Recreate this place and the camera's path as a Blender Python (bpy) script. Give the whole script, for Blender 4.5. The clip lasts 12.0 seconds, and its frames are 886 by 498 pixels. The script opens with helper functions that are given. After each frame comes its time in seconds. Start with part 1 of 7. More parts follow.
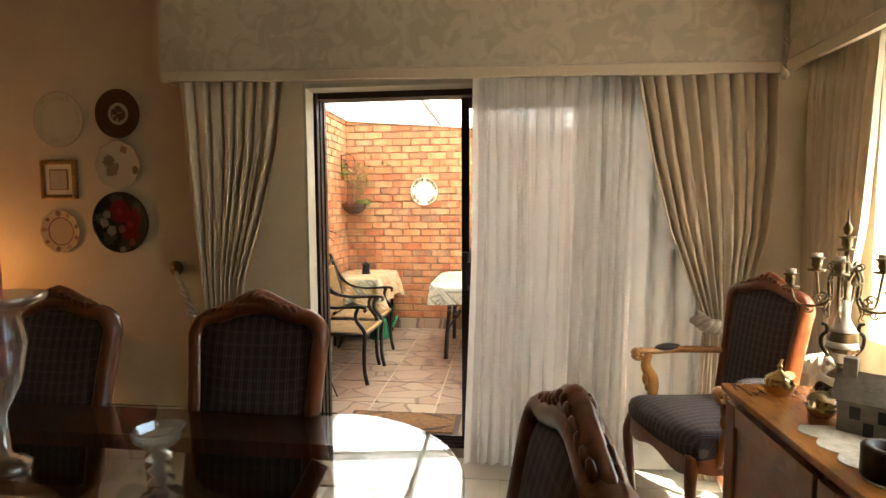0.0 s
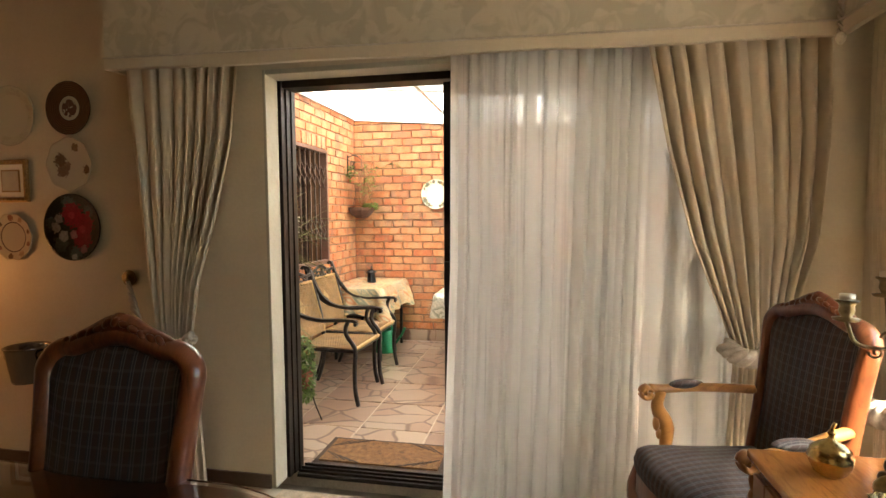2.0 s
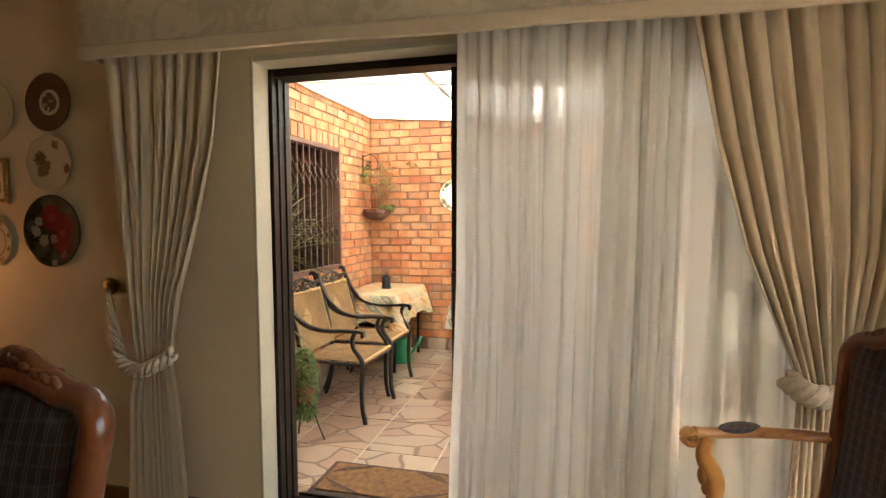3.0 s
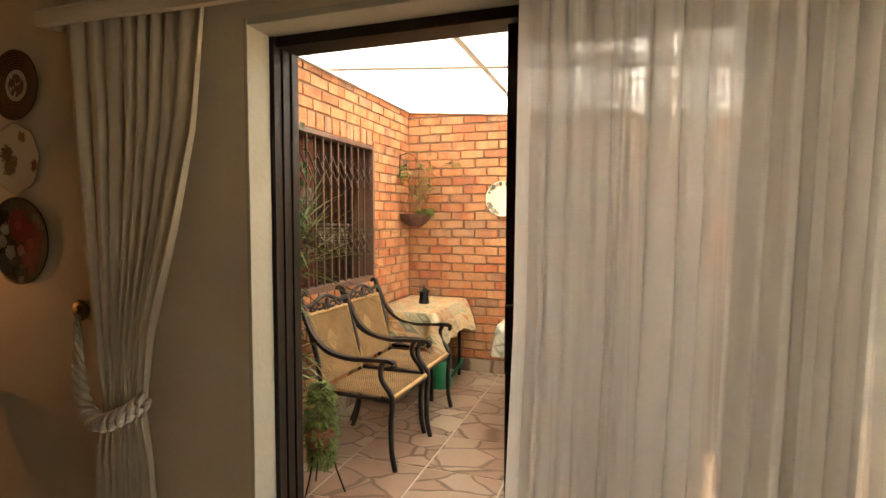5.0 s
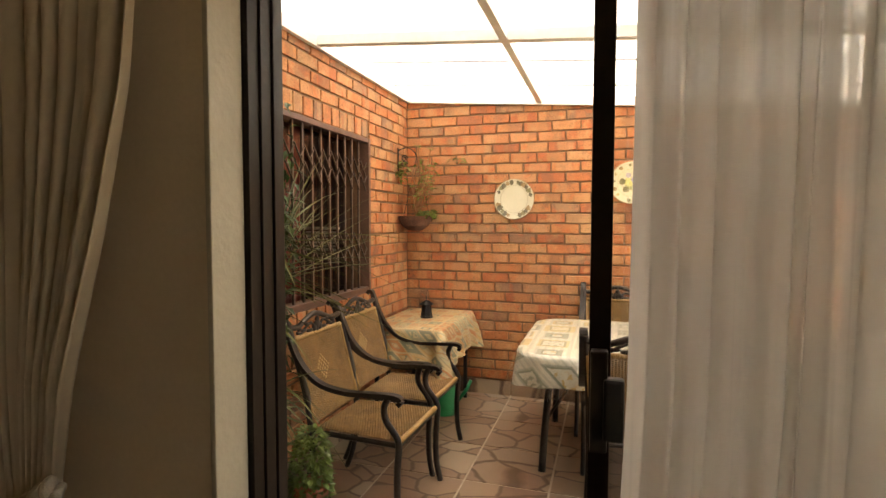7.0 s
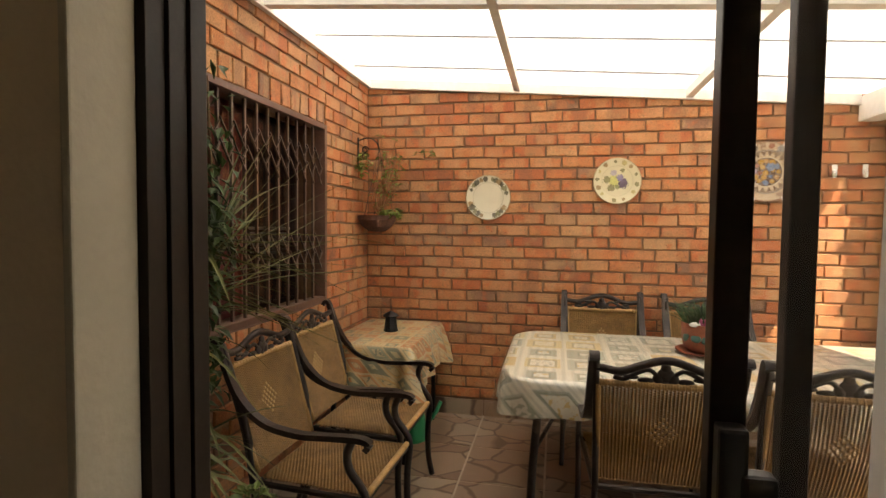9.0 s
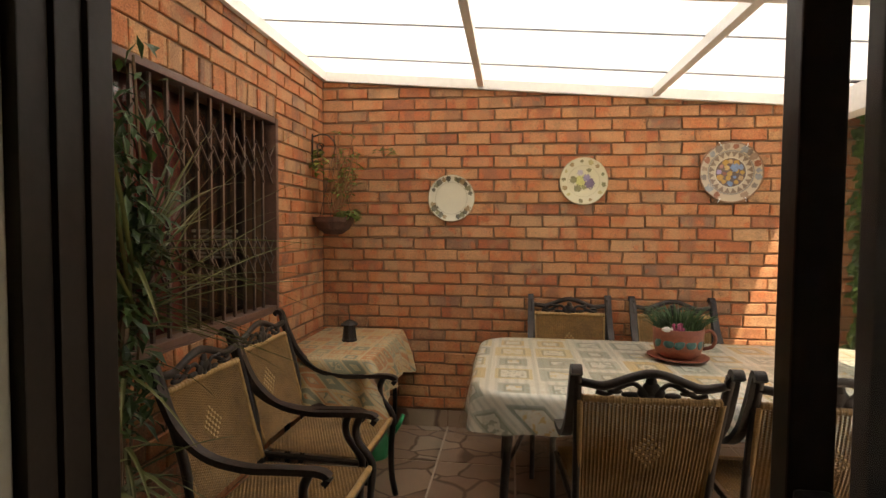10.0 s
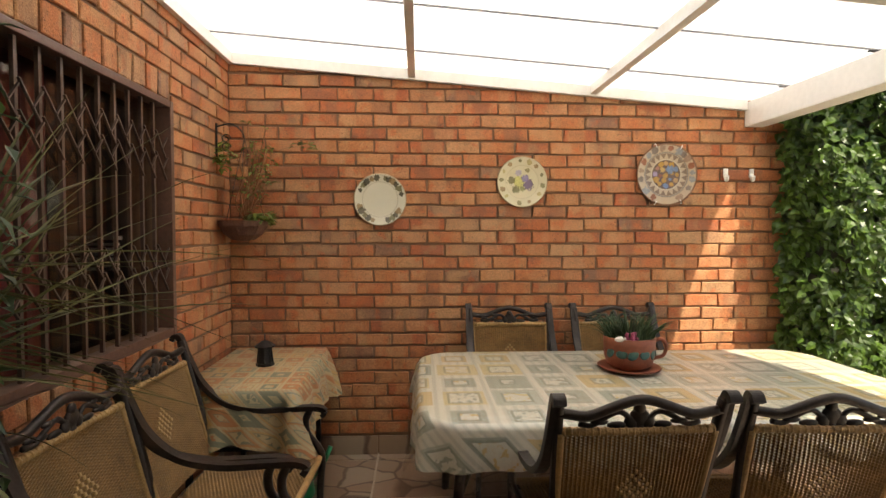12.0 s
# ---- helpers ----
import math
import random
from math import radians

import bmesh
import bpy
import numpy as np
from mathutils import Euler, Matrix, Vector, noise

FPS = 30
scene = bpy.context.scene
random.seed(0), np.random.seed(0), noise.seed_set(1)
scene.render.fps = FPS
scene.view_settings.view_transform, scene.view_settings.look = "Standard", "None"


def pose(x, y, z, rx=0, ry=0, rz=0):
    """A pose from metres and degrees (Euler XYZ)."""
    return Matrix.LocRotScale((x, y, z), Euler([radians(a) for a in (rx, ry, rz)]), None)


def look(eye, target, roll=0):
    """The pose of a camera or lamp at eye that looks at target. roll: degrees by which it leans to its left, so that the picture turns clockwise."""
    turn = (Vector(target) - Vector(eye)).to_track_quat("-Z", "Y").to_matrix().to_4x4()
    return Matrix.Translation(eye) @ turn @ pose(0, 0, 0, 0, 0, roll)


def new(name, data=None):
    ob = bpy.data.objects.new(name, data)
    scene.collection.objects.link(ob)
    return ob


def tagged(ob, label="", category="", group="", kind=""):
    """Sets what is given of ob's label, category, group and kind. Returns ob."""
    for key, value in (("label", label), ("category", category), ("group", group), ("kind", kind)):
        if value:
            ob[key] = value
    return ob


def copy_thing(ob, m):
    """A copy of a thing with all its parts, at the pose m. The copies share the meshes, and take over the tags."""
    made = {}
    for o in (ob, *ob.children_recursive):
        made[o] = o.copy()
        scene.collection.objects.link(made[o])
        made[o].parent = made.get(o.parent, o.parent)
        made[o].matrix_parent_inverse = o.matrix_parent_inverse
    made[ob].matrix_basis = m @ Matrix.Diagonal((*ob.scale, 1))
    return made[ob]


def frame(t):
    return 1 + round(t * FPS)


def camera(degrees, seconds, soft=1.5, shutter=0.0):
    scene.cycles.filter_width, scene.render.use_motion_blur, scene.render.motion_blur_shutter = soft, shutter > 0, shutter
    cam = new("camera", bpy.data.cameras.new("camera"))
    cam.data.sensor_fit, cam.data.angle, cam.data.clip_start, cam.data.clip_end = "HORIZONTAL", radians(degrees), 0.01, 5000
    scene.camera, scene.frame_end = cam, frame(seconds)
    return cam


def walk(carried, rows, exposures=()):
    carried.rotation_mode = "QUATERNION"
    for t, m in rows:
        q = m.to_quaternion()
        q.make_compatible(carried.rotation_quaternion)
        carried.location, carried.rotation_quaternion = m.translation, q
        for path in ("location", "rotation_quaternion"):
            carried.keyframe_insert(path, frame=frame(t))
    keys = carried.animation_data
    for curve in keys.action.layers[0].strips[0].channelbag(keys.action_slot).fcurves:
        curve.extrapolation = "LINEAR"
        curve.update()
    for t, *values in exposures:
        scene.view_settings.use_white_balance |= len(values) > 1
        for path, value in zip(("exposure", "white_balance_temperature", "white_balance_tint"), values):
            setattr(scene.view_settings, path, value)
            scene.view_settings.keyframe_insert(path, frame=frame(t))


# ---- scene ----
cam = camera(80.4, 12.0)
PATH = [
    (0, (0.13, 0.273, 1.471), (-0.106, 2.254, 1.323), -0.3),
    (0.5, (0.181, 0.375, 1.468), (-0.078, 2.353, 1.325), -0.3),
    (1, (0.252, 0.492, 1.461), (-0.036, 2.467, 1.325), -0.4),
    (1.5, (0.34, 0.631, 1.467), (0.006, 2.598, 1.333), -0.4),
    (2, (0.389, 0.766, 1.458), (0.001, 2.724, 1.33), -0.4),
    (2.5, (0.407, 0.944, 1.46), (-0.037, 2.89, 1.335), -0.3),
    (3, (0.418, 1.112, 1.468), (-0.076, 3.047, 1.346), -0.3),
    (5, (0.236, 1.714, 1.501), (-0.413, 3.602, 1.389), 0.1),
    (5.5, (0.147, 1.832, 1.495), (-0.497, 3.722, 1.391), 0.3),
    (6, (0.084, 1.94, 1.493), (-0.552, 3.834, 1.392), 0.5),
    (6.5, (-0.005, 2.074, 1.497), (-0.624, 3.973, 1.397), 0.3),
    (8.5, (-0.304, 2.536, 1.507), (-0.789, 4.473, 1.407), 0.4),
    (9, (-0.347, 2.642, 1.487), (-0.766, 4.596, 1.396), 0.6),
    (9.5, (-0.391, 2.757, 1.495), (-0.729, 4.726, 1.406), 0.5),
    (10, (-0.429, 2.833, 1.496), (-0.682, 4.815, 1.409), 0.4),
    (10.5, (-0.46, 2.929, 1.492), (-0.636, 4.919, 1.409), 0.3),
    (11, (-0.513, 3.029, 1.501), (-0.609, 5.025, 1.422), 0.2),
    (11.5, (-0.564, 3.115, 1.501), (-0.563, 5.114, 1.425), 0.2),
    (12, (-0.605, 3.178, 1.498), (-0.512, 5.175, 1.427), 0.1),
]
EXPOSURES = [(0.0, 3.3, 7200, 5), (3.0, 3.2, 7300, 5), (5.0, 2.76, 8200, 8), (6.5, 2.2, 8700, 9), (8.5, 1.68, 8400, 9), (9.5, 1.19, 8000, 9), (10.5, 0.96, 7700, 8), (12.0, 1.13, 7500, 8)]
walk(cam, [(t, look(eye, target, roll)) for t, eye, target, roll in PATH], EXPOSURES)

# ---- light ----
SUN_DIR = Vector((1.0, -0.86, 1.85)).normalized()
world = bpy.data.worlds.new("world")
scene.world = world
world.use_nodes = True
sky = world.node_tree.nodes.new("ShaderNodeTexSky")
sky.sky_type = "NISHITA"
sky.sun_disc = False
sky.sun_elevation = math.asin(SUN_DIR.z)
sky.sun_rotation = math.atan2(SUN_DIR.x, SUN_DIR.y)
world.node_tree.nodes["Background"].inputs[1].default_value = 0.1
world.node_tree.links.new(sky.outputs[0], world.node_tree.nodes["Background"].inputs[0])
sun = new("sun", bpy.data.lights.new("sun", "SUN"))
sun.data.energy, sun.data.angle, sun.data.color = 5.0, radians(0.5), (1.0, 0.94, 0.85)
sun.matrix_world = look(SUN_DIR * 20, (0, 0, 0))
# a table lamp out of view at the far left of the dining room
glow = new("lamp_glow", bpy.data.lights.new("lamp_glow", "POINT"))
glow.data.energy, glow.data.shadow_soft_size, glow.data.color = 0.95, 0.10, (1.0, 0.42, 0.14)
glow.location = (-3.25, 2.85, 1.12)


# ---- materials ----
def mat(name, base=(0.5, 0.5, 0.5), rough=0.5, metal=0.0, scale=20.0, vary=0.15, bump=0.1, rand=0.0, **extra):
    """A principled material with two scales of noise on colour and relief. vary: strength of the colour noise."""
    m = bpy.data.materials.new(name)
    m.use_nodes = True
    nt = m.node_tree
    p = nt.nodes["Principled BSDF"]
    p.inputs["Roughness"].default_value = rough
    p.inputs["Metallic"].default_value = metal
    for k, v in extra.items():
        p.inputs[k.replace("_", " ")].default_value = v
    geo = nt.nodes.new("ShaderNodeNewGeometry")
    n1, n2 = nt.nodes.new("ShaderNodeTexNoise"), nt.nodes.new("ShaderNodeTexNoise")
    n1.inputs["Scale"].default_value, n2.inputs["Scale"].default_value = scale, scale * 0.12
    n1.inputs["Detail"].default_value = n2.inputs["Detail"].default_value = 4
    for n in (n1, n2):
        nt.links.new(geo.outputs["Position"], n.inputs["Vector"])
    add = math_node(nt, "ADD", n1.outputs["Fac"], n2.outputs["Fac"])
    ramp = nt.nodes.new("ShaderNodeMapRange")
    ramp.inputs["From Min"].default_value, ramp.inputs["From Max"].default_value = 0.7, 1.3
    ramp.inputs["To Min"].default_value, ramp.inputs["To Max"].default_value = 1 - vary, 1 + vary
    nt.links.new(add, ramp.inputs["Value"])
    value = ramp.outputs[0]
    if rand:
        info = nt.nodes.new("ShaderNodeObjectInfo")
        r = nt.nodes.new("ShaderNodeMapRange")
        r.inputs["To Min"].default_value, r.inputs["To Max"].default_value = 1 - rand, 1 + rand
        nt.links.new(info.outputs["Random"], r.inputs["Value"])
        value = math_node(nt, "MULTIPLY", value, r.outputs[0])
    tint = nt.nodes.new("ShaderNodeVectorMath")
    tint.operation = "SCALE"
    tint.inputs[0].default_value = base
    nt.links.new(value, tint.inputs["Scale"])
    nt.links.new(tint.outputs[0], p.inputs["Base Color"])
    if bump:
        b = nt.nodes.new("ShaderNodeBump")
        b.inputs["Strength"].default_value, b.inputs["Distance"].default_value = bump, 0.01
        nt.links.new(n1.outputs["Fac"], b.inputs["Height"])
        nt.links.new(b.outputs[0], p.inputs["Normal"])
    return m


def math_node(nt, op, a, b=None, c=None):
    n = nt.nodes.new("ShaderNodeMath")
    n.operation = op
    for i, v in enumerate((a, b, c)):
        if v is None:
            continue
        if isinstance(v, (int, float)):
            n.inputs[i].default_value = v
        else:
            nt.links.new(v, n.inputs[i])
    return n.outputs[0]


def mix_node(nt, fac, a, b):
    n = nt.nodes.new("ShaderNodeMix")
    n.data_type = "RGBA"
    for sock, v in ((n.inputs[0], fac), (n.inputs[6], a), (n.inputs[7], b)):
        if isinstance(v, (int, float)):
            sock.default_value = v
        elif isinstance(v, tuple):
            sock.default_value = (*v, 1)
        else:
            nt.links.new(v, sock)
    return n.outputs[2]


def ramp_node(nt, fac, stops, interp="LINEAR"):
    n = nt.nodes.new("ShaderNodeValToRGB")
    n.color_ramp.interpolation = interp
    while len(n.color_ramp.elements) < len(stops):
        n.color_ramp.elements.new(0.5)
    for e, (pos, col) in zip(n.color_ramp.elements, stops):
        e.position, e.color = pos, (*col, 1)
    nt.links.new(fac, n.inputs[0])
    return n.outputs[0]


def tex(nt, kind, vector, **inputs):
    n = nt.nodes.new(kind)
    for k, v in inputs.items():
        n.inputs[k.replace("_", " ")].default_value = v
    nt.links.new(vector, n.inputs["Vector"])
    return n


def base_tree(name, rough=0.5):
    m = bpy.data.materials.new(name)
    m.use_nodes = True
    nt = m.node_tree
    p = nt.nodes["Principled BSDF"]
    p.inputs["Roughness"].default_value = rough
    return m, nt, p


def bump_to(nt, p, height, strength=0.3, dist=0.005):
    b = nt.nodes.new("ShaderNodeBump")
    b.inputs["Strength"].default_value, b.inputs["Distance"].default_value = strength, dist
    nt.links.new(height, b.inputs["Height"])
    nt.links.new(b.outputs[0], p.inputs["Normal"])


def brick_material(name, island):
    """Face brick: orange-red with buff, flashed dark ends and patches; every brick its own mix."""
    m, nt, p = base_tree(name, 0.85)
    geo = nt.nodes.new("ShaderNodeNewGeometry")
    if island:
        rnd = geo.outputs["Random Per Island"]
    else:
        rnd = nt.nodes.new("ShaderNodeObjectInfo").outputs["Random"]
    tone = ramp_node(nt, rnd, [(0.0, (0.36, 0.100, 0.040)), (0.22, (0.43, 0.160, 0.064)), (0.45, (0.46, 0.205, 0.085)), (0.62, (0.40, 0.120, 0.046)),
                               (0.8, (0.46, 0.245, 0.115)), (0.93, (0.29, 0.145, 0.078)), (1.0, (0.24, 0.125, 0.075))])
    shift = nt.nodes.new("ShaderNodeVectorMath")
    shift.operation = "MULTIPLY_ADD"
    nt.links.new(geo.outputs["Position"], shift.inputs[0])
    shift.inputs[1].default_value = (1, 1, 1)
    comb = nt.nodes.new("ShaderNodeCombineXYZ")
    nt.links.new(math_node(nt, "MULTIPLY", rnd, 37.0), comb.inputs[0])
    nt.links.new(math_node(nt, "MULTIPLY", rnd, 91.0), comb.inputs[2])
    nt.links.new(comb.outputs[0], shift.inputs[2])
    blotch = tex(nt, "ShaderNodeTexNoise", shift.outputs[0], Scale=9.0, Detail=3.0)
    flash = nt.nodes.new("ShaderNodeMapRange")
    flash.inputs["From Min"].default_value, flash.inputs["From Max"].default_value = 0.56, 0.7
    nt.links.new(blotch.outputs["Fac"], flash.inputs["Value"])
    buff = nt.nodes.new("ShaderNodeMapRange")
    buff.inputs["From Min"].default_value, buff.inputs["From Max"].default_value = 0.46, 0.34
    nt.links.new(blotch.outputs["Fac"], buff.inputs["Value"])
    grain = tex(nt, "ShaderNodeTexNoise", geo.outputs["Position"], Scale=140.0, Detail=4.0)
    kiln = tex(nt, "ShaderNodeTexNoise", shift.outputs[0], Scale=15.0, Detail=2.0)
    hot = nt.nodes.new("ShaderNodeMapRange")
    hot.inputs["From Min"].default_value, hot.inputs["From Max"].default_value = 0.55, 0.66
    nt.links.new(kiln.outputs["Fac"], hot.inputs["Value"])
    col = mix_node(nt, math_node(nt, "MULTIPLY", flash.outputs[0], 0.6), tone, (0.14, 0.075, 0.045))
    col = mix_node(nt, math_node(nt, "MULTIPLY", hot.outputs[0], 0.65), col, (0.47, 0.125, 0.042))
    pits = tex(nt, "ShaderNodeTexNoise", geo.outputs["Position"], Scale=75.0, Detail=1.0)
    col = mix_node(nt, math_node(nt, "MULTIPLY", math_node(nt, "GREATER_THAN", pits.outputs["Fac"], 0.70), 0.7), col, (0.07, 0.04, 0.025))
    col = mix_node(nt, math_node(nt, "MULTIPLY", buff.outputs[0], 0.5), col, (0.50, 0.29, 0.14))
    # kiln marks: a paler or redder block between darker ends, where bricks were stacked
    uv = nt.nodes.new("ShaderNodeSeparateXYZ")
    nt.links.new(nt.nodes.new("ShaderNodeTexCoord").outputs["UV"], uv.inputs[0])
    middle = math_node(nt, "MULTIPLY_ADD", math_node(nt, "FRACT", math_node(nt, "MULTIPLY", rnd, 57.0)), 0.5, 0.25)
    reach = math_node(nt, "MULTIPLY_ADD", math_node(nt, "FRACT", math_node(nt, "MULTIPLY", rnd, 131.0)), 0.22, 0.16)
    off = math_node(nt, "ABSOLUTE", math_node(nt, "SUBTRACT", uv.outputs[0], middle))
    off = math_node(nt, "ADD", off, math_node(nt, "MULTIPLY_ADD", kiln.outputs["Fac"], 0.22, -0.11))
    block = nt.nodes.new("ShaderNodeMapRange")
    nt.links.new(math_node(nt, "SUBTRACT", reach, off), block.inputs["Value"])
    block.inputs["From Min"].default_value, block.inputs["From Max"].default_value = -0.03, 0.05
    pick = math_node(nt, "FRACT", math_node(nt, "MULTIPLY", rnd, 211.0))
    stack = ramp_node(nt, pick, [(0.0, (0.48, 0.25, 0.115)), (0.3, (0.46, 0.14, 0.05)), (0.55, (0.50, 0.28, 0.14)), (0.8, (0.20, 0.095, 0.055)), (1.0, (0.44, 0.19, 0.085))], "CONSTANT")
    col = mix_node(nt, math_node(nt, "MULTIPLY", block.outputs[0], 0.42), col, stack)
    g = nt.nodes.new("ShaderNodeMapRange")
    g.inputs["From Min"].default_value, g.inputs["From Max"].default_value = 0.3, 0.7
    g.inputs["To Min"].default_value, g.inputs["To Max"].default_value = 0.70, 1.25
    nt.links.new(grain.outputs["Fac"], g.inputs["Value"])
    s = nt.nodes.new("ShaderNodeVectorMath")
    s.operation = "SCALE"
    nt.links.new(col, s.inputs[0])
    nt.links.new(g.outputs[0], s.inputs["Scale"])
    nt.links.new(s.outputs[0], p.inputs["Base Color"])
    bump_to(nt, p, math_node(nt, "ADD", grain.outputs["Fac"], blotch.outputs["Fac"]), 0.45, 0.006)
    return m


def flagstone_material():
    """Glazed floor tile printed with irregular flagstones."""
    m, nt, p = base_tree("flagstone_tile", 0.32)
    geo = nt.nodes.new("ShaderNodeNewGeometry")
    warp = tex(nt, "ShaderNodeTexNoise", geo.outputs["Position"], Scale=5.0, Detail=2.0)
    wv = nt.nodes.new("ShaderNodeVectorMath")
    wv.operation = "MULTIPLY_ADD"
    nt.links.new(warp.outputs["Color"], wv.inputs[0])
    wv.inputs[1].default_value = (0.10, 0.10, 0.0)
    info = nt.nodes.new("ShaderNodeObjectInfo")
    hop = nt.nodes.new("ShaderNodeVectorMath")
    hop.operation = "MULTIPLY_ADD"
    for i in range(2):
        hop.inputs[i].default_value = (53.0, 53.0, 0.0)
    nt.links.new(info.outputs["Random"], hop.inputs[0])
    nt.links.new(geo.outputs["Position"], hop.inputs[2])
    nt.links.new(hop.outputs[0], wv.inputs[2])
    flat = nt.nodes.new("ShaderNodeVectorMath")
    flat.operation = "MULTIPLY"
    nt.links.new(wv.outputs[0], flat.inputs[0])
    flat.inputs[1].default_value = (0.8, 1.15, 0.0)
    cell = tex(nt, "ShaderNodeTexVoronoi", flat.outputs[0], Scale=4.0)
    edge = nt.nodes.new("ShaderNodeTexVoronoi")
    edge.feature = "DISTANCE_TO_EDGE"
    edge.inputs["Scale"].default_value = 4.0
    nt.links.new(flat.outputs[0], edge.inputs["Vector"])
    sep = nt.nodes.new("ShaderNodeSeparateColor")
    nt.links.new(cell.outputs["Color"], sep.inputs[0])
    tone = ramp_node(nt, sep.outputs[0], [(0.0, (0.19, 0.108, 0.072)), (0.3, (0.30, 0.205, 0.14)), (0.55, (0.25, 0.145, 0.098)), (0.8, (0.30, 0.235, 0.175)), (1.0, (0.38, 0.29, 0.205))])
    cloud = tex(nt, "ShaderNodeTexNoise", geo.outputs["Position"], Scale=11.0, Detail=6.0)
    tone = mix_node(nt, math_node(nt, "MULTIPLY", cloud.outputs["Fac"], 0.30), tone, (0.42, 0.31, 0.21))
    vein = nt.nodes.new("ShaderNodeMapRange")
    vein.inputs["From Min"].default_value, vein.inputs["From Max"].default_value = 0.013, 0.047
    vein.inputs["To Min"].default_value, vein.inputs["To Max"].default_value = 1.0, 0.0
    nt.links.new(edge.outputs["Distance"], vein.inputs["Value"])
    col = mix_node(nt, math_node(nt, "MULTIPLY", vein.outputs[0], 0.85), tone, (0.10, 0.055, 0.036))
    nt.links.new(col, p.inputs["Base Color"])
    bump_to(nt, p, math_node(nt, "SUBTRACT", cloud.outputs["Fac"], vein.outputs[0]), 0.25, 0.003)
    return m


def damask_material():
    """Cream brocade with a slightly shinier leafy pattern."""
    m, nt, p = base_tree("brocade", 0.6)
    geo = nt.nodes.new("ShaderNodeNewGeometry")
    warp = tex(nt, "ShaderNodeTexNoise", geo.outputs["Position"], Scale=9.0, Detail=2.0, Distortion=1.2)
    fine = tex(nt, "ShaderNodeTexNoise", geo.outputs["Position"], Scale=500.0, Detail=2.0)
    mask = nt.nodes.new("ShaderNodeMapRange")
    mask.inputs["From Min"].default_value, mask.inputs["From Max"].default_value = 0.43, 0.57
    nt.links.new(warp.outputs["Fac"], mask.inputs["Value"])
    col = mix_node(nt, mask.outputs[0], (0.44, 0.38, 0.275), (0.53, 0.455, 0.335))
    nt.links.new(col, p.inputs["Base Color"])
    nt.links.new(math_node(nt, "MULTIPLY_ADD", mask.outputs[0], -0.2, 0.68), p.inputs["Roughness"])
    bump_to(nt, p, math_node(nt, "ADD", fine.outputs["Fac"], mask.outputs[0]), 0.12, 0.002)
    return m


def sheer_material():
    """Thin white voile: part of the light goes straight through, the rest is scattered on both sides."""
    m = bpy.data.materials.new("voile")
    m.use_nodes = True
    nt = m.node_tree
    nt.nodes.remove(nt.nodes["Principled BSDF"])
    out = nt.nodes["Material Output"]
    diff, trans, clear = nt.nodes.new("ShaderNodeBsdfDiffuse"), nt.nodes.new("ShaderNodeBsdfTranslucent"), nt.nodes.new("ShaderNodeBsdfTransparent")
    for n in (diff, trans):
        n.inputs["Color"].default_value = (0.84, 0.82, 0.78, 1)
    a, b = nt.nodes.new("ShaderNodeMixShader"), nt.nodes.new("ShaderNodeMixShader")
    a.inputs[0].default_value = 0.66
    nt.links.new(diff.outputs[0], a.inputs[1])
    nt.links.new(trans.outputs[0], a.inputs[2])
    geo = nt.nodes.new("ShaderNodeNewGeometry")
    weave = tex(nt, "ShaderNodeTexNoise", geo.outputs["Position"], Scale=60.0, Detail=2.0)
    run = nt.nodes.new("ShaderNodeMapping")
    run.inputs["Scale"].default_value = (34.0, 34.0, 0.35)
    nt.links.new(geo.outputs["Position"], run.inputs["Vector"])
    streak = tex(nt, "ShaderNodeTexNoise", run.outputs[0], Scale=1.0, Detail=2.0)
    thin = nt.nodes.new("ShaderNodeMapRange")
    thin.inputs["From Min"].default_value, thin.inputs["From Max"].default_value = 0.60, 0.74
    thin.inputs["To Max"].default_value = 0.20
    nt.links.new(streak.outputs["Fac"], thin.inputs["Value"])
    nt.links.new(math_node(nt, "MULTIPLY_ADD", weave.outputs["Fac"], 0.05, thin.outputs[0]), b.inputs[0])
    nt.links.new(a.outputs[0], b.inputs[1])
    nt.links.new(clear.outputs[0], b.inputs[2])
    nt.links.new(b.outputs[0], out.inputs["Surface"])
    return m


def polycarbonate_material(name="polycarbonate", transmit=1.0):
    """Milky roof sheet that scatters daylight through."""
    m = bpy.data.materials.new(name)
    m.use_nodes = True
    nt = m.node_tree
    nt.nodes.remove(nt.nodes["Principled BSDF"])
    out = nt.nodes["Material Output"]
    diff, trans = nt.nodes.new("ShaderNodeBsdfDiffuse"), nt.nodes.new("ShaderNodeBsdfTranslucent")
    geo = nt.nodes.new("ShaderNodeNewGeometry")
    dirt = tex(nt, "ShaderNodeTexNoise", geo.outputs["Position"], Scale=3.0, Detail=5.0)
    col = mix_node(nt, dirt.outputs["Fac"], tuple(0.97 * transmit for _ in range(3)), (0.86 * transmit, 0.865 * transmit, 0.88 * transmit))
    diff.inputs["Color"].default_value = (0.8, 0.8, 0.8, 1)
    nt.links.new(col, trans.inputs["Color"])
    a = nt.nodes.new("ShaderNodeMixShader")
    a.inputs[0].default_value = 0.86
    nt.links.new(diff.outputs[0], a.inputs[1])
    nt.links.new(trans.outputs[0], a.inputs[2])
    nt.links.new(a.outputs[0], out.inputs["Surface"])
    return m


